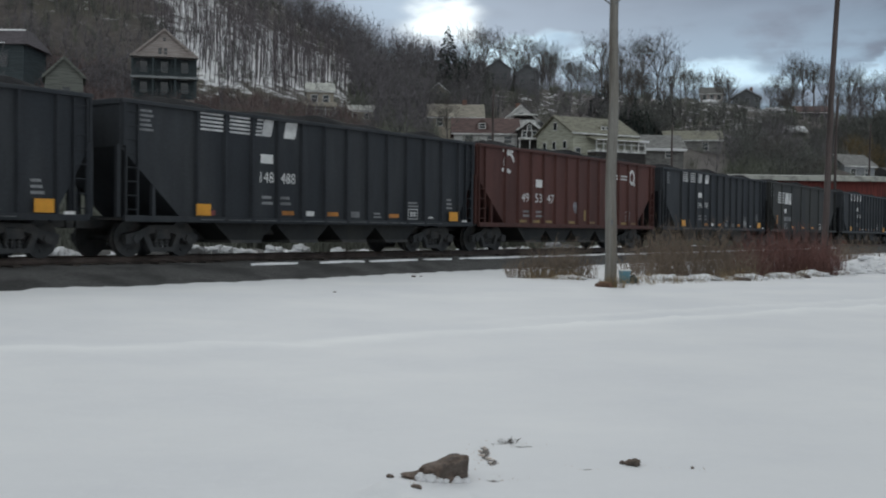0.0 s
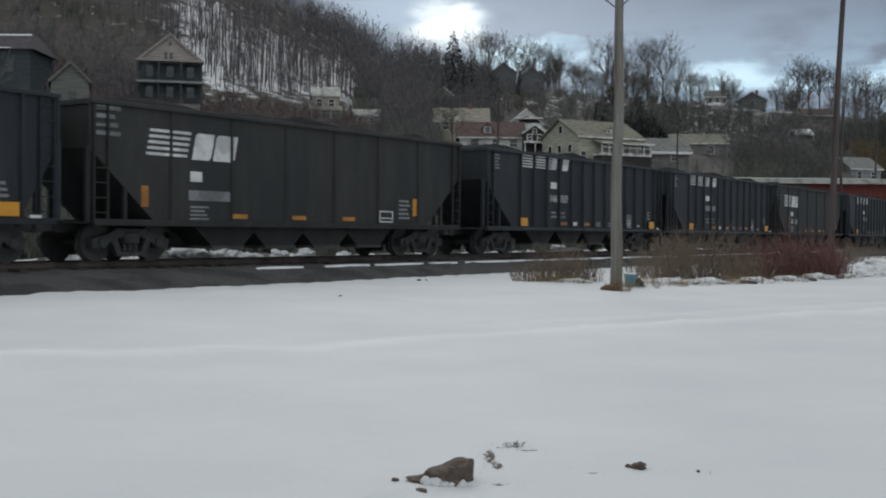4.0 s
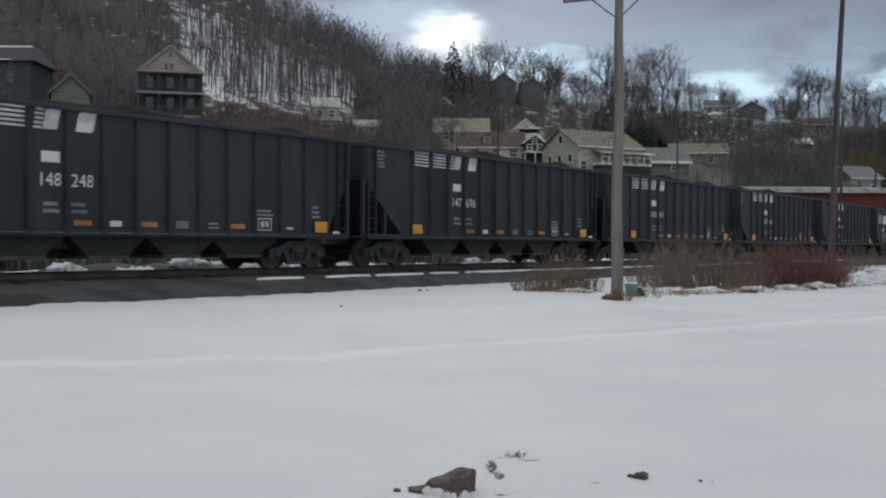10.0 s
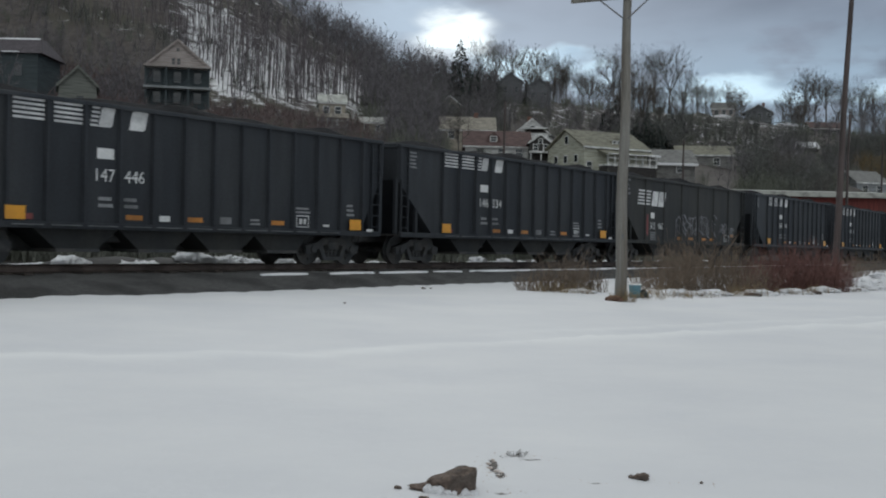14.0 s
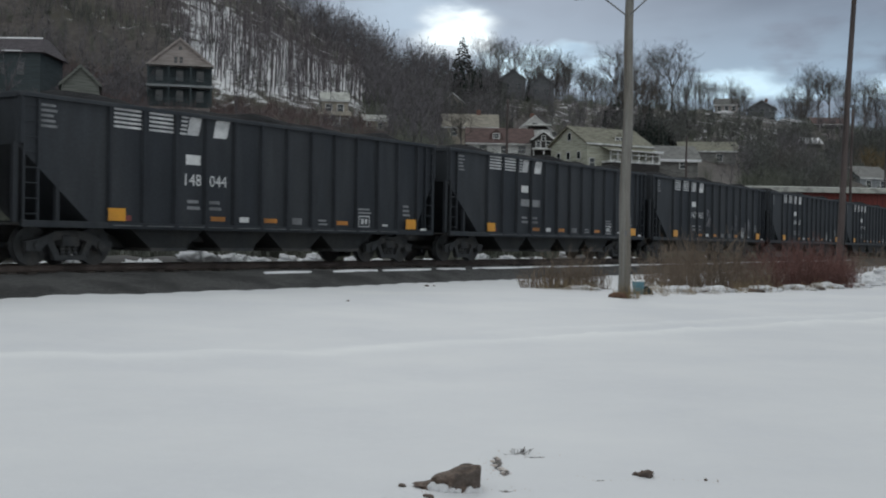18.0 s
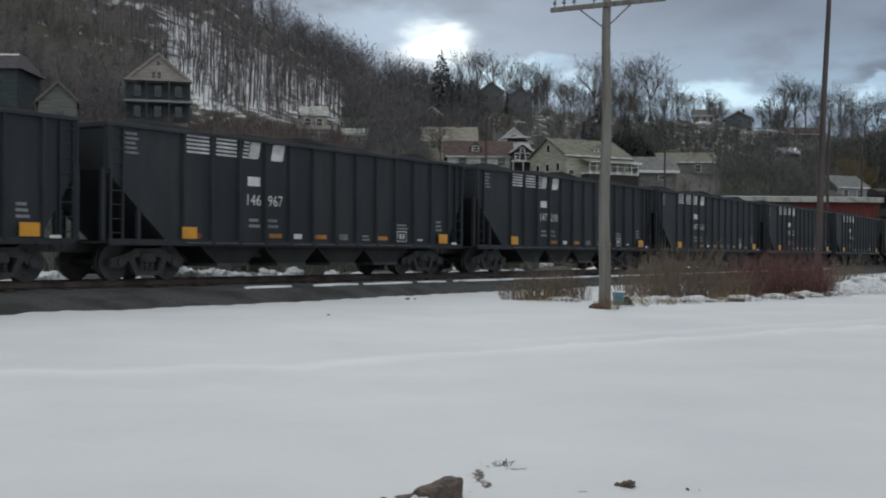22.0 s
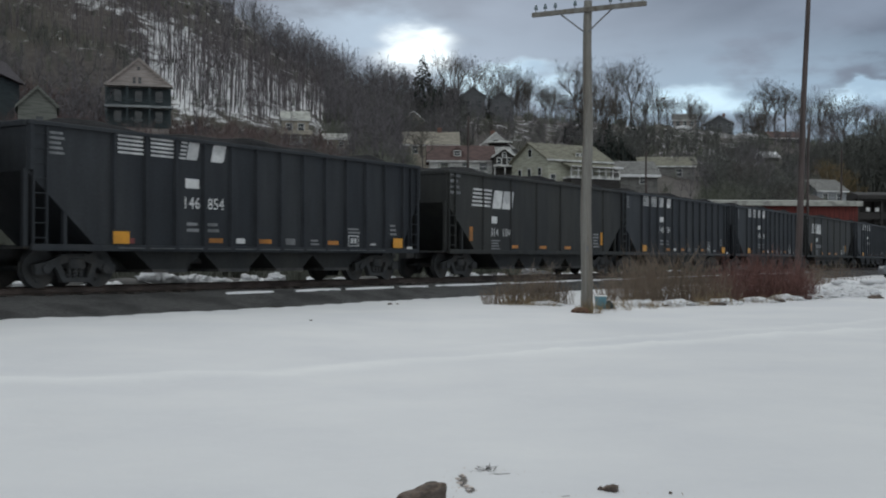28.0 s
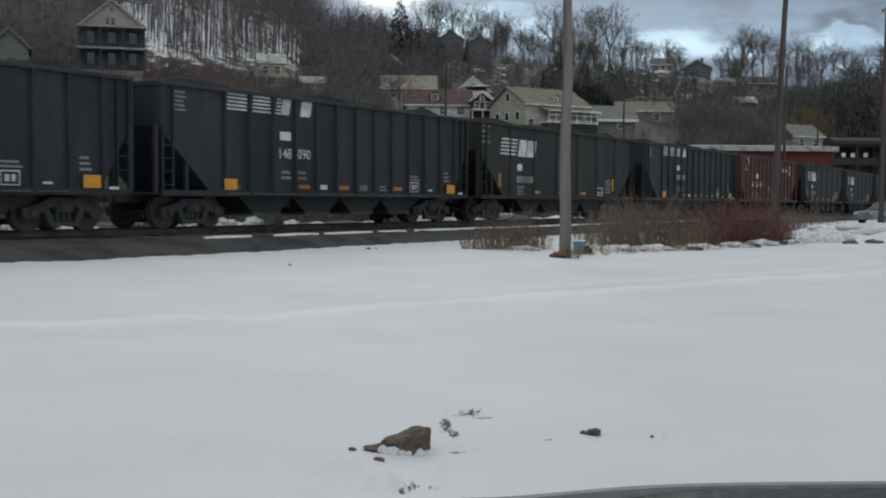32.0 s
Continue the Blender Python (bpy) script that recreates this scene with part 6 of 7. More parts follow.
def build_woods():
    rs = np.random.RandomState(11)
    shapes = []
    for k in range(8):
        # straight poles of the open wood first, then twiggy ones
        t, c = bare_tree(40 + k, 10.0, 2, 4, 4, 0.60, 0.25, 4, 0.026, 1, 0.62) if k < 4 else bare_tree(40 + k, 9.0, 3, 5, 6, 0.30, 0.50, 4, 0.034, 1, 0.8)
        n = len(t.v)
        t.v += c.v
        t.f += [tuple(i + n for i in f) for f in c.f]
        shapes.append(triangles(t))
    rows = []

    def sow(count, u0, u1, y0, y1, s0, s1, zone=None):
        n = count * 12
        y = np.sqrt(rs.uniform(y0 * y0, y1 * y1, n))
        u = rs.uniform(u0, u1, n)
        lat, _ = lateral(u * y, y)
        o = open_wood(u, y, height(u * y, y))
        ok = lat > 24
        ok &= np.array([clear(a, b, rs) for a, b in zip(u, y)])
        if zone == "open":
            ok &= o > 0.4
        if zone == "dense":
            ok &= o < 0.5
        if zone != "open":
            # only low growth below the open wood
            z = height(u * y, y)
            over = np.maximum(open_wood(u, y, z + 4.0), open_wood(u, y, z + 7.0))
            ok &= (over < 0.3) | (rs.uniform(0, 1, n) < 0.05)
        for x, v in zip((u * y)[ok][:count], y[ok][:count]):
            rows.append([x, v, 0.0, rs.uniform(0, 6.28), rs.uniform(s0, s1), rs.randint(4) if zone == "open" else 4 + rs.randint(4)])

    sow(1700, -0.50, -0.06, 130, 280, 0.38, 0.92, "open")
    sow(560, -0.50, 0.0, 130, 285, 0.7, 1.1, "dense")
    sow(330, -0.12, 0.045, 185, 285, 0.7, 1.1, "dense")
    sow(170, -0.48, -0.08, 140, 270, 0.5, 0.9)
    sow(240, 0.05, 0.21, 205, 290, 0.40, 0.80)
    sow(90, 0.20, 0.31, 205, 278, 0.35, 0.60)
    sow(130, 0.29, 0.50, 205, 300, 0.45, 0.85)
    sow(130, 0.23, 0.55, 120, 205, 0.4, 0.75)
    n = 1400
    u, y, q = rs.uniform(-0.42, -0.235, n), rs.uniform(132, 225, n), rs.uniform(0.28, 0.55, n)
    z = height(u * y, y)
    ok = ((z + 7.5 * q - 1.4) / y < np.interp(u, WOOD_U, WOOD_LOW) + 0.004) & np.array([clear(a, b, rs) for a, b in zip(u, y)])
    for a, b, c in list(zip(u[ok], y[ok], q[ok]))[:330]:
        rows.append([a * b, b, 0.0, rs.uniform(0, 6.28), c, 4 + rs.randint(4)])
    # saplings among the straight trunks
    u, y = rs.uniform(-0.40, -0.075, n), rs.uniform(140, 270, n)
    ok = open_wood(u, y, height(u * y, y)) > 0.5
    for a, b in list(zip(u[ok], y[ok]))[:330]:
        rows.append([a * b, b, 0.0, rs.uniform(0, 6.28), rs.uniform(0.22, 0.5), 4 + rs.randint(4)])
    for i in range(150):
        y, u = rs.uniform(128, 164), rs.uniform(-0.205, -0.05)
        rows.append([u * y, y, 0.0, rs.uniform(0, 6.28), rs.uniform(0.22, 0.48), 4 + rs.randint(4)])
    P_ = np.array(rows)
    P_[:, 2] = height(P_[:, 0], P_[:, 1]) - 0.2
    poles = P_[:, 5] < 4
    scatter("open_wood", shapes, P_[poles], M["opentrunk"], "open wood of straight dark trunks on the snowy slope", "woodland")
    scatter("bare_wood", shapes, P_[~poles], M["twigs"], "leafless grey-brown wood on the snowy valley side", "woodland")
    # scrub at the foot of the slope
    brush = []
    for k in range(4):
        g = Geo()
        r = random.Random(k)
        for i in range(44):
            a, rr = r.uniform(0, 6.28), r.uniform(0, 1.0)
            p = Vector((rr * math.cos(a), rr * math.sin(a), 0))
            q = p + Vector((r.uniform(-0.8, 0.8), r.uniform(-0.8, 0.8), r.uniform(1.2, 2.8)))
            s = Vector((r.uniform(-1, 1), r.uniform(-1, 1), 0)).normalized() * 0.03
            g.add([p - s, p + s, q], [(0, 1, 2)])
            for t in range(3):
                b = p.lerp(q, r.uniform(0.3, 0.9))
                e = b + Vector((r.uniform(-0.6, 0.6), r.uniform(-0.6, 0.6), r.uniform(0.2, 0.8)))
                g.add([b - s * 0.7, b + s * 0.7, e], [(0, 1, 2)])
        brush.append(triangles(g))
    rows = []
    while len(rows) < 1300:
        y = rs.uniform(38, 160)
        u = rs.uniform(-0.55, 0.52)
        lat, along = lateral(np.array([u * y]), np.array([y]))
        if 9.0 < lat[0] < 70 and not (y > 105 and -0.02 < u < 0.25) and not (lat[0] < 20 and 68 < along[0] < 100) and clear(u, y, rs):
            rows.append([u * y, y, 0, rs.uniform(0, 6.28), rs.uniform(0.8, 1.6) * (1.0 if lat[0] > 14 else 0.7), rs.randint(4)])
    for u0, u1, y0, y1, count in ((-0.56, -0.05, 110, 275, 1300), (-0.09, 0.05, 150, 275, 600), (0.04, 0.50, 180, 300, 800), (0.22, 0.5, 110, 200, 450)):
        y, u = rs.uniform(y0, y1, count), rs.uniform(u0, u1, count)
        o = open_wood(u, y, height(u * y, y))
        for v, w, q in zip(y, u, o):
            if 0.20 < w < 0.31 and v > 278 or not clear(w, v, rs) or q > 0.3 and rs.rand() < 0.9:
                continue
            rows.append([w * v, v, 0, rs.uniform(0, 6.28), rs.uniform(0.5, 1.2) * (0.7 if w < -0.07 else 1.0), rs.randint(4)])
    P_ = np.array(rows)
    P_[:, 2] = height(P_[:, 0], P_[:, 1]) - 0.1
    rows2 = []
    for i in range(900):
        y, u = rs.uniform(92, 165), rs.uniform(-0.38, -0.05)
        if not clear(u, y, rs):
            continue
        rows2.append([u * y, y, 0, rs.uniform(0, 6.28), rs.uniform(0.8, 1.7), rs.randint(4)])
    Q_ = np.array(rows2)
    Q_[:, 2] = height(Q_[:, 0], Q_[:, 1]) - 0.1
    scatter("russet_scrub", brush, Q_, M["russet"], "russet brown leafless scrub below the hillside houses", "scrub")
    scatter("scrub", brush, P_, M["scrub"], "tangled brown leafless scrub below the houses", "scrub")


def hill_spot(u, k):
    """The place on the slope seen from the camera at the slopes u across and k up."""
    y = 90.0
    while y < 320 and ground_z(u * y, y) < 1.4 + k * y:
        y += 1.0
    return u * y, y


def build_dark_woods():
    """The dark wood on the near rise, and dark thickets in the open wood."""
    rs = np.random.RandomState(5)
    shapes = []
    for k in range(3):
        t, c = bare_tree(60 + k, 9.0, 4, 6, 7, 0.22, 0.55, 4, 0.045, 1)
        n = len(t.v)
        t.v += c.v
        t.f += [tuple(i + n for i in f) for f in c.f]
        shapes.append(triangles(t))
    rows = []
    for i in range(300):
        y, u = rs.uniform(214, 250), rs.uniform(0.335, 0.56)
        z = ground_z(u * y, y)
        s = (1.4 + (0.1052 + 0.285 * (u - 0.3703)) * y - z) / 9.0 * rs.uniform(0.86, 1.0)
        if s > 0.12:
            rows.append([u * y, y, z - 0.2, rs.uniform(0, 6.28), s, rs.randint(3)])
    for u, k, w, count in ((-0.353, 0.199, 5.0, 13), (-0.335, 0.195, 3.0, 6), (-0.290, 0.186, 7.0, 16), (-0.264, 0.175, 5.0, 12), (-0.195, 0.160, 4.5, 11), (-0.165, 0.136, 3.5, 9), (-0.353, 0.212, 5.0, 9)):
        x0, y0 = hill_spot(u, k - 0.008)
        for i in range(count):
            x, y = x0 + rs.uniform(-w, w), y0 + rs.uniform(-3, 3)
            rows.append([x, y, ground_z(x, y) - 0.2, rs.uniform(0, 6.28), rs.uniform(0.24, 0.42), rs.randint(3)])
    for u0, u1, y0, y1, count in ((0.155, 0.205, 205, 240, 46), (0.262, 0.35, 140, 195, 70), (0.36, 0.42, 150, 200, 30), (0.20, 0.33, 232, 272, 80), (0.01, 0.05, 205, 240, 34), (-0.02, 0.02, 195, 240, 20), (-0.03, 0.03, 190, 214, 44)):
        for i in range(count):
            y, u = rs.uniform(y0, y1), rs.uniform(u0, u1)
            if clear(u, y, rs):
                rows.append([u * y, y, ground_z(u * y, y) - 0.2, rs.uniform(0, 6.28), rs.uniform(0.45, 0.8), rs.randint(3)])
    scatter("dark_wood", shapes, np.array(rows), M["twigs_dark"], "dark dense leafless wood on the rise behind the houses", "woodland")


def build_ridge_trees():
    """Trees that stand out against the sky, each a thing of its own."""
    kinds = []
    for k in range(6):
        t, c = dome_tree(80 + k, 13.5, (0.34, 0.28, 0.38, 0.42, 0.32, 0.37)[k], (0.34, 0.42, 0.33, 0.27, 0.32, 0.29)[k])
        kinds.append((t.mesh("trunk", M["bark"], True), c.mesh("crown", M["bark"])))
    rnd = random.Random(3)
    spots = []
    for u, s in ((0.030, 1.15), (0.043, 1.30), (0.058, 1.20), (0.070, 1.05), (0.082, 1.20), (0.095, 1.00), (0.106, 0.85), (0.118, 0.75), (0.132, 0.62),
                 (0.148, 1.25), (0.158, 0.95), (0.166, 1.10), (0.183, 1.45), (0.197, 1.30), (0.210, 1.00), (0.222, 0.75), (0.236, 0.6), (0.250, 0.62), (0.262, 0.7),
                 (0.298, 0.85), (0.306, 1.05), (0.316, 1.20), (0.326, 1.15), (0.336, 1.25), (0.347, 1.10), (0.358, 1.00), (0.368, 1.10), (0.378, 1.05), (0.389, 0.95), (0.400, 1.0), (0.412, 0.9), (0.426, 0.85), (0.440, 0.8)):
        y = 262 + 45 * min(max((u + 0.1) / 0.5, 0), 1) + rnd.uniform(-6, 10)
        spots.append((u * y, y, s * rnd.uniform(0.92, 1.08), rnd.uniform(0, 360), rnd.randrange(6)))
    for i in range(78):
        u = rnd.uniform(0.025, 0.45)
        if 0.265 < u < 0.295:
            continue
        y = 268 + 45 * min(max((u + 0.1) / 0.5, 0), 1) + rnd.uniform(-14, 22)
        spots.append((u * y, y, rnd.uniform(0.42, 0.82), rnd.uniform(0, 360), rnd.randrange(6)))
    for x, y, s, a, k in spots:
        m = pose(x, y, ground_z(x, y) - 0.3, 0, 0, a)
        ob = thing("bare_tree", None, None, "tall leafless tree against the cloudy sky on the ridge", "tree", m, "trees on the ridge")
        ob.scale = (s, s, s)
        part("trunk", kinds[k][0], None, ob)
        part("crown", kinds[k][1], None, ob)
    # nearer dark crowns between the houses
    for u, y, s, mat in ((0.158, 232, 0.95, None), (0.172, 236, 1.05, None), (0.188, 240, 0.9, None), (0.30, 150, 0.55, None), (0.335, 146, 0.6, None), (0.372, 208, 0.48, "y"), (0.380, 207, 0.56, "y"), (0.390, 208, 0.55, "y"), (0.400, 209, 0.50, "y"), (0.012, 165, 0.55, None), (0.075, 200, 0.6, None)):
        x = u * y
        ob = thing("bare_tree", None, None, "yellow-brown willow-like tree beside the far houses" if mat else "dark leafless tree between the houses", "tree", pose(x, y, ground_z(x, y) - 0.3, 0, 0, u * 3000))
        ob.scale = (s * 1.2, s * 1.2, s)
        k = int(u * 1000) % 5
        part("trunk", kinds[k][0], None, ob)
        me = kinds[k][1]
        if mat:
            me = me.copy()
            me.materials.clear()
            me.materials.append(M["yellowtwig"])
        part("crown", me, None, ob)


def build_firs():
    rnd = random.Random(9)
    for x, y, h in ((2.97, 258, 48.0), (5.2, 250, 40.5), (7.6, 252, 41.2), (9.8, 248, 40.0), (11.5, 246, 37.0), (-1.4, 262, 9.0), (18.0, 250, 6.0), (20.5, 252, 5.0), (37.5, 245, 9.5), (42.0, 240, 8.5), (47.0, 238, 8.0), (50.0, 242, 7.0), (34.0, 238, 6.5), (33.6, 206, 5.0), (34.8, 207, 6.2), (36.0, 206, 7.2), (37.2, 208, 7.6), (38.4, 206, 7.0), (39.6, 207, 6.0), (40.6, 206, 4.8), (35.4, 203, 4.6), (37.8, 203, 5.0), (2.0, 236, 9.0), (5.8, 232, 9.0), (8.6, 234, 8.0), (4.0, 226, 7.0), (7.4, 222, 7.0)):
        z = ground_z(x, y)
        if h > 30:
            h = h - z
        ob = thing("fir_tree", None, None, "dark pointed fir rising out of the leafless wood", "tree", pose(x, y, z - 0.2))
        part("trunk", Geo().tube((0, 0, 0), (0, 0, h * 0.96), 0.16, 0.02, 6), M["bark"], ob)
        g = Geo()
        for i in range(int(h * 15)):
            f = (i + rnd.random()) / (h * 15)
            zz = h * (0.10 + 0.90 * f)
            ln = max(h, 8.0) * 0.29 * (1 - f) ** 0.8 * rnd.uniform(0.6, 1.15) + 0.15
            a = rnd.uniform(0, 6.28)
            d = Vector((math.cos(a), math.sin(a), -0.15))
            s = Vector((-math.sin(a), math.cos(a), 0))
            p = Vector((0, 0, zz))
            g.add([p, p + d * ln * 0.5 + s * ln * 0.22 + Vector((0, 0, -0.1)), p + d * ln, p + d * ln * 0.5 - s * ln * 0.22 + Vector((0, 0, -0.1))], [(0, 1, 2, 3)])
            q = p + d * ln * 0.45
            g.add([q, q + d * ln * 0.4 + Vector((0, 0, -0.35 * ln)), q + d * ln * 0.55], [(0, 1, 2)])
        part("crown", g, M["fir"], ob)


build_woods()
build_dark_woods()
build_ridge_trees()
build_firs()


# ---- weeds at the poles ----
def shrub(name, label, x, y, w, d, h, count, mat, seed, lean=0.35, thick=0.006, category="shrub"):
    rnd = random.Random(seed)
    ob = thing(name, None, None, label, category, pose(x, y, 0))
    stems, twigs = Geo(), Geo()
    for i in range(count):
        a, r = rnd.uniform(0, 6.28), math.sqrt(rnd.random())
        px, py = r * math.cos(a) * w, r * math.sin(a) * d
        z = ground_z(x + px, y + py) - 0.05
        hh = h * rnd.uniform(0.45, 1.05) * (1.1 - 0.45 * r * r)
        p = Vector((px, py, z))
        q = p + Vector((rnd.gauss(0, lean), rnd.gauss(0, lean), 1)).normalized() * hh
        m = p.lerp(q, 0.5) + Vector((rnd.gauss(0, 0.05), rnd.gauss(0, 0.05), 0.05))
        stems.sweep([p, m, q], [thick, thick * 0.75, thick * 0.3], 3)
        for t in range(4):
            b = p.lerp(q, rnd.uniform(0.3, 0.95))
            e = b + Vector((rnd.uniform(-0.35, 0.35), rnd.uniform(-0.35, 0.35), rnd.uniform(0.1, 0.4))) * hh * 0.5
            s = Vector((rnd.uniform(-1, 1), rnd.uniform(-1, 1), 0)).normalized() * thick * 0.7
            twigs.add([b - s, b + s, e], [(0, 1, 2)])
    part("stem_mass", stems, M[mat], ob)["kind"] = "stuff"
    part("twig_mass", twigs, M[mat], ob)["kind"] = "stuff"
    return ob


def build_weeds():
    for i, (x, y, w, h) in enumerate(((10.4, 35.8, 1.0, 1.60), (11.4, 36.8, 1.1, 1.75), (12.4, 37.8, 1.1, 1.70), (13.2, 38.6, 0.9, 1.45), (9.6, 35.0, 0.9, 1.30), (12.2, 36.4, 0.9, 1.2))):
        shrub("red_stemmed_shrub", "dense thicket of dark red leafless stems in the snow", x, y, w, w * 0.8, h, 270, "redtwig", 20 + i, 0.35, 0.008)
    for i, (x, y, w, h) in enumerate(((6.4, 33.0, 0.9, 1.45), (7.4, 33.8, 1.0, 1.80), (8.4, 34.4, 1.0, 1.95), (9.0, 33.6, 0.8, 1.3), (7.9, 35.2, 0.9, 2.05), (6.9, 34.8, 0.8, 1.5), (3.3, 30.6, 0.66, 1.25), (3.9, 31.0, 0.66, 1.1), (2.6, 30.4, 0.66, 0.8), (18.9, 50.0, 1.6, 1.4), (16.8, 47.5, 1.4, 1.2))):
        shrub("weed_clump", "brown leafless weeds standing in the snow", x, y, w, w * 0.7, h, 150 if w > 0.65 else 60, "browntwig" if w > 0.65 else "bark", 50 + i, 0.35, 0.008)
    rnd = random.Random(8)
    for i, (x, y, w) in enumerate(((4.2, 27.05, 0.22), (4.45, 27.1, 0.2), (5.2, 28.5, 0.5), (6.0, 29.6, 0.6), (6.8, 30.2, 0.6), (7.8, 31.2, 0.7), (8.9, 32.3, 0.7), (10.2, 33.6, 0.8), (3.5, 29.6, 0.5), (2.9, 29.9, 0.5), (11.5, 35.0, 0.7), (12.8, 36.6, 0.7), (5.6, 30.6, 0.5))):
        shrub("grass_tuft", "tuft of dry straw-coloured grass poking through the snow", x, y, w, w * 0.6, rnd.uniform(0.28, 0.55), 55, "straw", 90 + i, 0.5, 0.005, "grass")


build_weeds()


# ---- things on the snow ----
def build_field():
    stone("field_stone", "brown rough field stone half sunk in the snow", 0.075, 6.33, 0.19, 0.11, 0.125, "rock", 1, 0.32, rough=0.36, shape="wedge")
    stone("pebble", "small dark pebble on the snow", -0.22, 6.31, 0.020, 0.018, 0.014, "rock", 2, 0.2)
    stone("pebble", "small dark clod on the snow", -0.07, 6.05, 0.030, 0.020, 0.016, "rock", 3, 0.25)
    stone("stone", "small dark pointed stone on the snow", 1.215, 6.70, 0.046, 0.035, 0.026, "rock", 4, 0.2, rough=0.5)
    stone("pebble", "small dark pebble on the snow", 1.155, 6.72, 0.018, 0.015, 0.015, "rock", 7, 0.2)
    stone("pebble", "tiny dark clod on the snow", 1.55, 6.62, 0.010, 0.010, 0.010, "rock", 8, 0.2)
    for x, y, s in ((-0.49, 29.6, 0.06), (-1.94, 22.5, 0.035), (-0.3, 29.9, 0.04), (-4.9, 27.0, 0.05)):
        stone("pebble", "small dark stone on the snow beside the line", x, y, s, s * 0.8, s * 0.5, "rock", int(abs(x) * 10) + 3, 0.25)
    for x, y, s in ((8.8, 32.0, 0.22), (11.3, 34.2, 0.20), (13.6, 36.9, 0.25), (15.8, 37.8, 0.25), (16.9, 38.4, 0.3), (20.2, 44.4, 0.28), (7.0, 30.9, 0.16), (18.1, 42.0, 0.2)):
        stone("clod", "dark clod of earth in the ploughed snow", x, y, s, s * 0.6, s * 0.35, "rock", int(x * 7) % 29, 0.3, "soil", 0.4)
    for i, (x, y, s) in enumerate(((5.0, 29.6, 0.35), (6.3, 30.6, 0.4), (7.6, 31.4, 0.42), (9.2, 33.0, 0.45), (10.6, 34.2, 0.4), (12.0, 35.6, 0.45), (13.4, 37.0, 0.4), (3.7, 30.2, 0.35), (15.0, 39.4, 0.6), (16.4, 41.6, 0.7), (18.0, 43.0, 0.8), (19.6, 44.6, 0.7), (21.0, 46.0, 0.8), (22.5, 50.0, 0.9))):
        stone("snow_mound", "low mound of ploughed snow among the weeds", x, y, s * 1.2, s * 0.8, s * 0.27, "snow", i + 30, 0.35, "snow", 0.6)
    rnd = random.Random(21)
    for i in range(34):
        f = rnd.random()
        x, y = 14.6 + 9.5 * f + rnd.uniform(-1.2, 1.2), 39.0 + 13.0 * f + rnd.uniform(-1.0, 1.0)
        s = rnd.uniform(0.14, 0.42)
        stone("snow_chunk", "rough chunk of ploughed snow", x, y, s, s * rnd.uniform(0.6, 0.9), s * rnd.uniform(0.4, 0.7), "snow", i + 60, 0.3, "snow", 0.6)
    shrub("dead_stalk", "short brown dead stalk lying in the trodden snow", 0.11, 5.48, 0.03, 0.06, 0.05, 14, "browntwig", 78, 0.6, 0.003, "plant")
    # a dead plant stalk in the snow
    shrub("dead_stalk", "small dark dead plant poking out of the snow", 0.52, 7.30, 0.016, 0.016, 0.10, 16, "bark", 77, 0.15, 0.003, "plant")
    # lumps of shovelled snow beyond the far rail
    for i in range(26):
        d, l = rnd.uniform(-11, 26), rnd.uniform(4.3, 6.2)
        off, _ = bend(d)
        p = BASE + d * T0 + (off + l) * N0
        s = rnd.uniform(0.16, 0.42)
        stone("snow_chunk", "rough lump of shovelled snow beyond the rails", p[0], p[1], s * 1.0, s * 0.7, s * rnd.uniform(0.4, 0.65), "snow", i + 200, 0.25, "snow", 0.6)
    for i, (u, q) in enumerate(((-0.332, 0.40), (-0.322, 0.34), (-0.273, 0.42), (-0.262, 0.34), (-0.222, 0.44), (-0.214, 0.36), (-0.205, 0.32), (-0.19, 0.30), (-0.165, 0.32), (-0.14, 0.34), (-0.118, 0.30), (-0.09, 0.30))):
        y = 20.0
        while lateral(np.array([u * y]), np.array([y]))[0][0] < 4.9:
            y += 0.05
        stone("snow_chunk", "tall lump of shovelled snow beyond the rails", u * y, y, q * 1.1, q * 0.8, q * 0.75, "snow", i + 240, 0.2, "snow", 0.6)
    # snow drifted against the foot of the stone
    for i in range(11):
        f = i / 10
        x, y, s = -0.04 + 0.24 * f, 6.245 - 0.02 * math.sin(f * 3.1) + rnd.uniform(-0.008, 0.008), rnd.uniform(0.018, 0.032)
        stone("snow_drift", "low lump of snow against the foot of the stone", x, y, s, s * 0.9, s * rnd.uniform(0.8, 1.25), "snow", i + 140, 0.30, "snow", 0.5)
    for i in range(7):
        f = i / 6
        x, y, q = 0.35 + rnd.uniform(-0.04, 0.04), 6.72 + 0.5 * f, rnd.uniform(0.010, 0.024)
        stone("ice_clod", "ragged clod of dirty beige ice in scuffed snow", x, y, q, q * 1.3, q * rnd.uniform(0.3, 0.6), "dirtysnow", i + 151, 0.25, "snow", 0.6)
    g = Geo()
    for cx, cy, w, d, count in ((0.33, 6.85, 0.09, 0.22, 60), (0.50, 7.25, 0.16, 0.10, 34), (0.38, 6.33, 0.12, 0.04, 26), (0.06, 5.48, 0.05, 0.14, 34), (-0.07, 6.15, 0.06, 0.05, 22), (0.92, 6.62, 0.10, 0.06, 22), (1.35, 6.62, 0.30, 0.06, 26), (0.75, 7.22, 0.16, 0.05, 16), (0.05, 6.22, 0.2, 0.03, 20)):
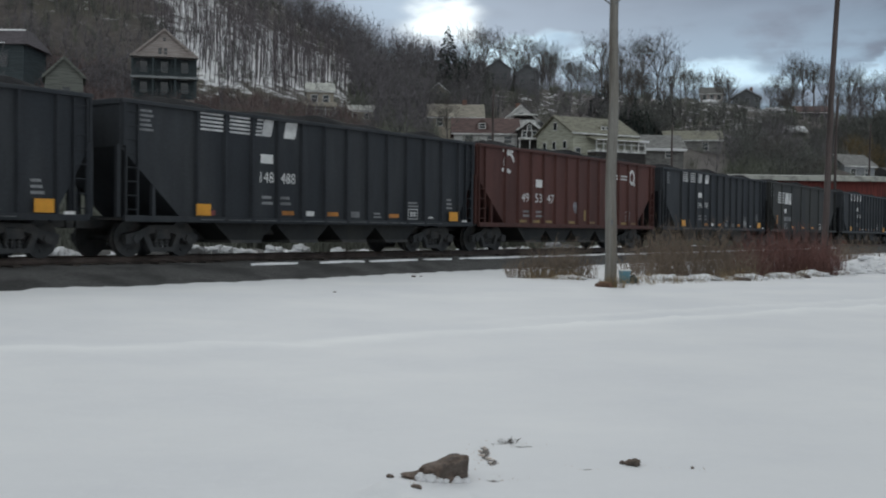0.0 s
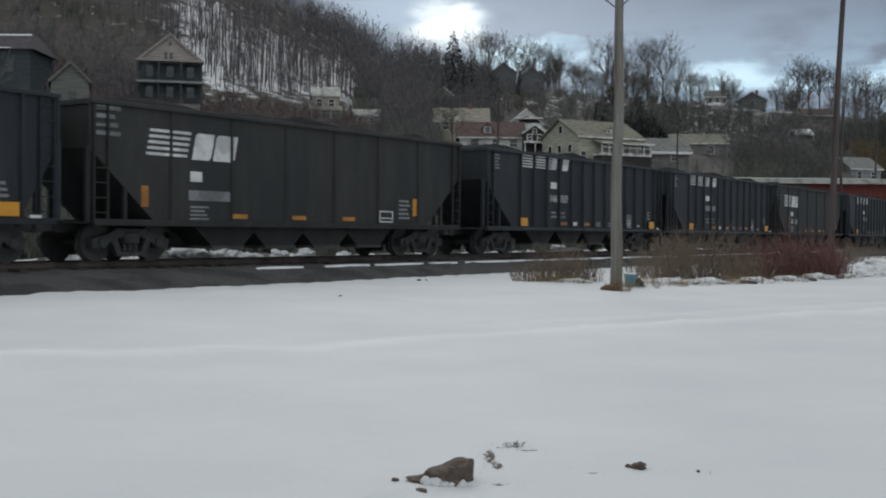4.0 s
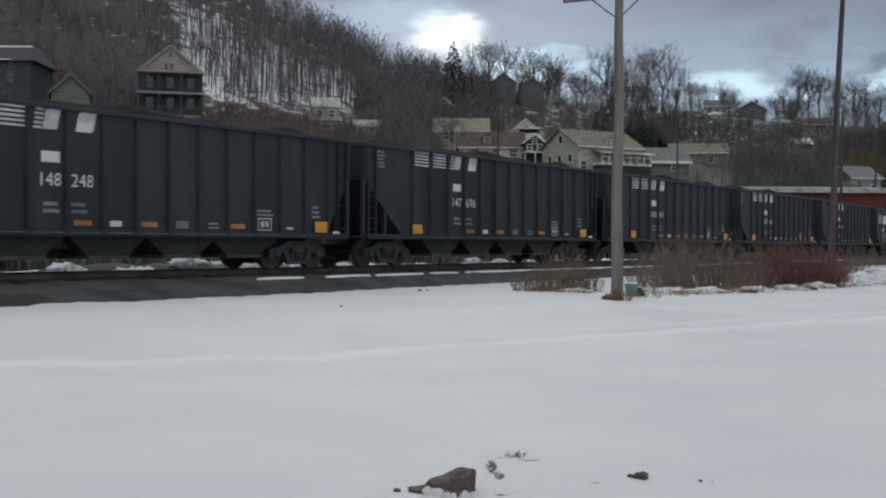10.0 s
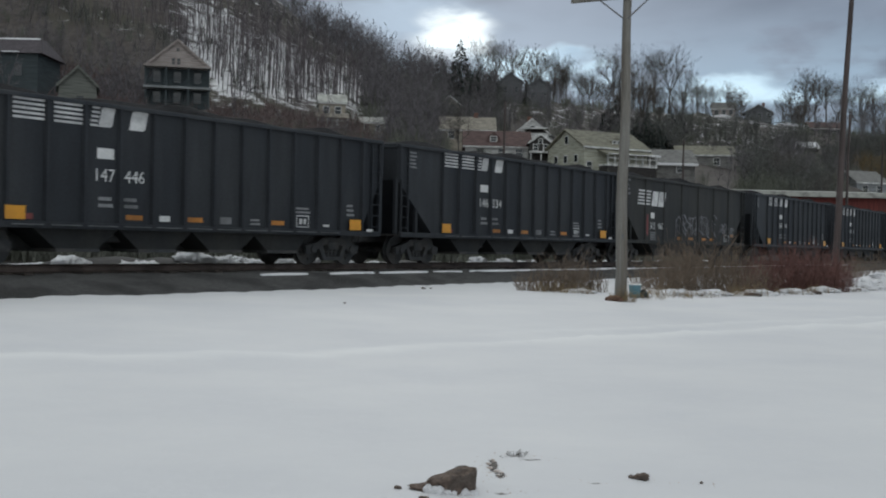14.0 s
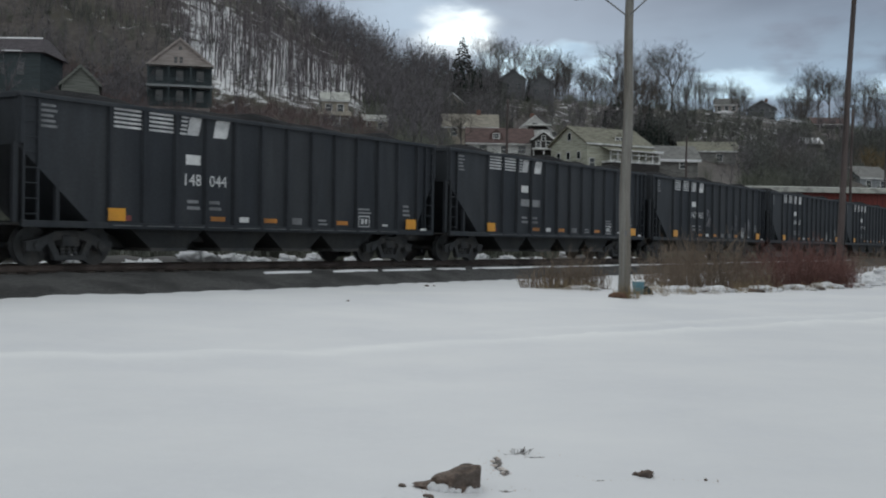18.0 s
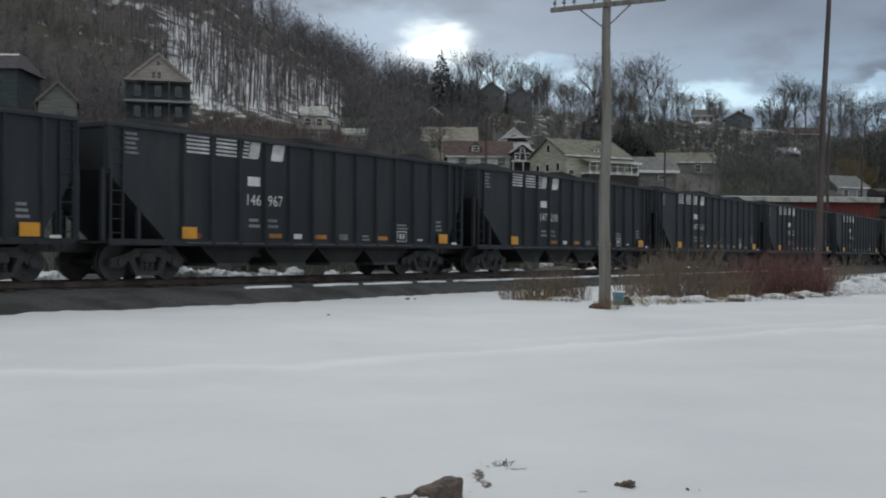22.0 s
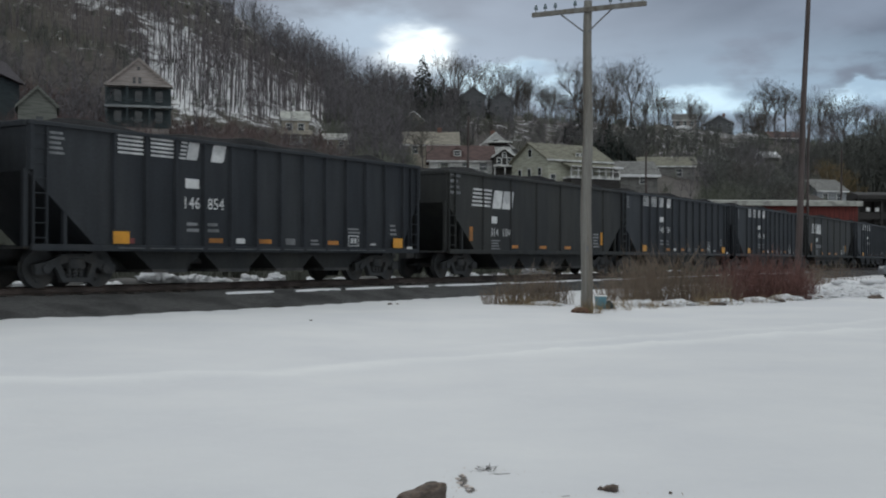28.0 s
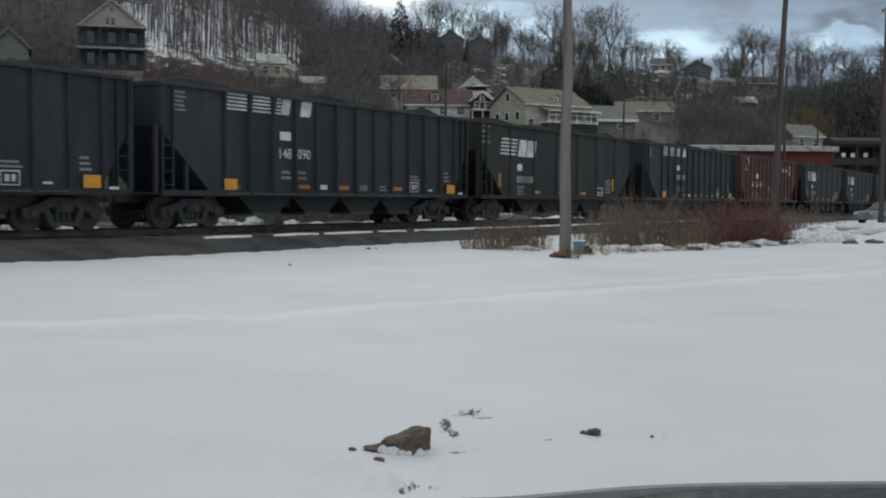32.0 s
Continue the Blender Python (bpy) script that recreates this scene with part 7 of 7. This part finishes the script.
        for i in range(count):
            x, y, s = rnd.gauss(cx, w * 0.6), rnd.gauss(cy, d * 0.6), rnd.uniform(0.002, 0.007)
            z = ground_z(x, y)
            k = [s * rnd.uniform(0.6, 1.4) for q in range(6)]
            g.add([(x + k[0], y, z), (x, y + k[1], z), (x - k[2], y, z), (x, y - k[3], z), (x, y, z + k[4] * 0.8), (x, y, z - k[5])], [(0, 1, 4), (1, 2, 4), (2, 3, 4), (3, 0, 4), (1, 0, 5), (2, 1, 5), (3, 2, 5), (0, 3, 5)])
    thing("snow_crumbs", g, M["dirtysnow"], "crumbs of dirty snow and soil scattered round the stone", "snow", kind="stuff")
    # soil heap at the foot of the pole
    stone("dirt_mound", "rust brown soil heaped at the foot of the pole", 4.12, 27.05, 0.20, 0.15, 0.11, "soil", 15, 0.3, "soil", 0.3)
    # bucket with a dark lid beside the pole
    x, y = 4.93, 28.9
    b = thing("plastic_tub", None, None, "pale teal plastic tub with a dark green bag beside it", "bucket", pose(x, y, ground_z(x, y)))
    g = Geo()
    g.sweep([(0, 0, 0), (0, 0, 0.02), (0, 0, 0.30), (0, 0, 0.33), (0, 0, 0.345)], [0.12, 0.135, 0.155, 0.17, 0.165], 16)
    part("tub", g, M["teal"], b, smooth=True)
    part("rim", Geo().sweep([(0, 0, 0.325), (0, 0, 0.345), (0, 0, 0.35)], [0.178, 0.178, 0.15], 16), M["trim"], b)
    stone("rubbish_bag", "dark green crumpled plastic bag beside the tub", 5.15, 29.0, 0.15, 0.13, 0.16, "darkgreen", 16, 0.2, "bag", 0.3)


build_field()


# ---- parked car behind the snow heaps ----
def build_parked_car():
    x, y = 33.4, 74.0
    c = thing("parked_car", None, None, "silver parked estate car behind ploughed snow", "car", pose(x, y, ground_z(x, y), 0, 0, 205))
    low = [(-2.2, 0.30), (2.15, 0.30), (2.25, 0.55), (2.15, 0.80), (1.0, 0.92), (-2.15, 0.95), (-2.28, 0.6)]
    part("body", Geo().extrude(low, -0.88, 0.88), M["silver"], c)
    g = Geo().add([(1.05, -0.82, 0.92), (-2.15, -0.82, 0.95), (-1.95, -0.66, 1.44), (0.30, -0.66, 1.45), (1.05, 0.82, 0.92), (-2.15, 0.82, 0.95), (-1.95, 0.66, 1.44), (0.30, 0.66, 1.45)],
                  [(0, 1, 2, 3), (4, 7, 6, 5), (3, 2, 6, 7), (0, 3, 7, 4), (1, 5, 6, 2), (0, 4, 5, 1)])
    part("cabin", g, M["silver"], c)
    for s in (-1, 1):
        for a, b in ((-1.85, -0.95), (-0.85, 0.0), (0.08, 0.72)):
            k = lambda v, t: (v, s * (0.825 - 0.16 * t), 0.98 + 0.46 * t)
            q = [k(a + 0.03, 0.08), k(b, 0.08), k(b - (0.42 if b > 0.5 else 0.02), 0.85), k(a + 0.1, 0.85)]
            o = [(u, v + s * 0.01, w) for u, v, w in q]
            part("side_window", Geo().add(q + o, [(0, 1, 2, 3), (4, 5, 6, 7), (0, 1, 5, 4), (1, 2, 6, 5), (2, 3, 7, 6), (3, 0, 4, 7)]), M["glass"], c)
        for wx in (-1.4, 1.4):
            w = part("wheel", Geo().tube((wx, s * 0.72, 0.31), (wx, s * 0.90, 0.31), 0.31, 0.30, 18), M["rubber"], c)
            part("rim", Geo().tube((wx, s * 0.895, 0.31), (wx, s * 0.91, 0.31), 0.19, 0.18, 12), M["iron"], w)
        part("tail_lamp", Geo().box(-2.27, -2.16, s * 0.70 - 0.12, s * 0.70 + 0.12, 0.70, 0.90), M["redmark"], c)
        part("headlamp", Geo().box(2.05, 2.20, s * 0.62 - 0.16, s * 0.62 + 0.16, 0.62, 0.78), M["trim"], c)
    part("windscreen", Geo().add([(1.02, -0.74, 0.95), (1.02, 0.74, 0.95), (0.34, 0.62, 1.42), (0.34, -0.62, 1.42), (1.05, -0.74, 0.97), (1.05, 0.74, 0.97), (0.37, 0.62, 1.44), (0.37, -0.62, 1.44)],
         [(0, 1, 2, 3), (4, 5, 6, 7), (0, 1, 5, 4), (1, 2, 6, 5), (2, 3, 7, 6), (3, 0, 4, 7)]), M["glass"], c)
    part("rear_window", Geo().box(-2.09, -2.05, -0.6, 0.6, 1.02, 1.36), M["glass"], c)


build_parked_car()


# ---- the sill of the vehicle from which the view is seen ----
def build_sill():
    d = thing("vehicle_door", None, None, "dark vinyl vehicle door top with a grey window seal", "vehicle door", pose(0, 0, 0))
    top = lambda x: 1.2073 - 0.010 * math.exp(-((x - 0.02) / 0.10) ** 2) if x > 0.02 else 1.1973 - 0.12 * (0.02 - x)
    xs = [-0.10 + 0.02 * i for i in range(56)]
    for name, mat, y0, y1, dz0, dz1 in (("window_seal", "seal", 0.801, 0.815, -0.03, 0.0), ("door_panel", "panel", 0.55, 0.801, -0.20, -0.0015)):
        g = Geo()
        for x in xs:
            z = top(x)
            drop = 0.014 * max(0.0, 1 - (x + 0.02) / 0.20) if name == "door_panel" else 0.0
            g.v += [(x, y0, z + dz0), (x, y1, z + dz0), (x, y1 - 0.003, z + dz1 - drop), (x, y0 + 0.003, z + dz1 - drop)]
        for i in range(len(xs) - 1):
            for j in range(4):
                g.f.append((i * 4 + j, i * 4 + (j + 1) % 4, (i + 1) * 4 + (j + 1) % 4, (i + 1) * 4 + j))
        g.f += [(0, 1, 2, 3), tuple(len(g.v) - 4 + k for k in (3, 2, 1, 0))]
        part(name, g, M[mat], d)
    part("door_skin", Geo().box(-0.10, 1.0, 0.80, 0.84, 0.35, 1.12), M["silver"], d)


build_sill()


# ---- sleepers ----
def build_sleepers():
    line = thing("sleeper_row", None, None, "row of dark creosoted wooden sleepers under the rails", "sleepers", kind="structure")
    me = Geo().box(-0.12, 0.12, -1.3, 1.3, -0.12, 0.05, 0.012).mesh("sleeper", M["tie"])
    for i in range(250):
        d = -30 + i * 0.52
        part("sleeper", me, None, line, at=on_track(d, 0.435) @ pose(0, 0, 0, 0, 0, math.sin(i * 12.7) * 1.2))


build_sleepers()


# ---- what moves ----
def motions():
    times = [0.5 * i for i in range(65)]
    spins = {}
    for car, (kind, s, a, b) in zip(CAR_OBJECTS, CARS):
        walk(car, [(t, on_track(s - travelled(t))) for t in times])
    steps = [i / 30 for i in range(961)]
    for car in CAR_OBJECTS:
        for tr in car.children:
            for w in tr.children:
                if w.data and w.data.name.startswith("wheelset"):
                    key = round(w.location.x, 2)
                    if key not in spins:
                        at = w.matrix_basis.translation.copy()
                        walk(w, [(t, Matrix.Translation(at) @ Matrix.Rotation(-(travelled(t) - travelled(0)) / 0.457, 4, "Y")) for t in steps])
                        spins[key] = w
                    else:
                        o = spins[key]
                        w.rotation_mode = "QUATERNION"
                        w.animation_data_create()
                        w.animation_data.action = o.animation_data.action
                        w.animation_data.action_slot = o.animation_data.action_slot


motions()
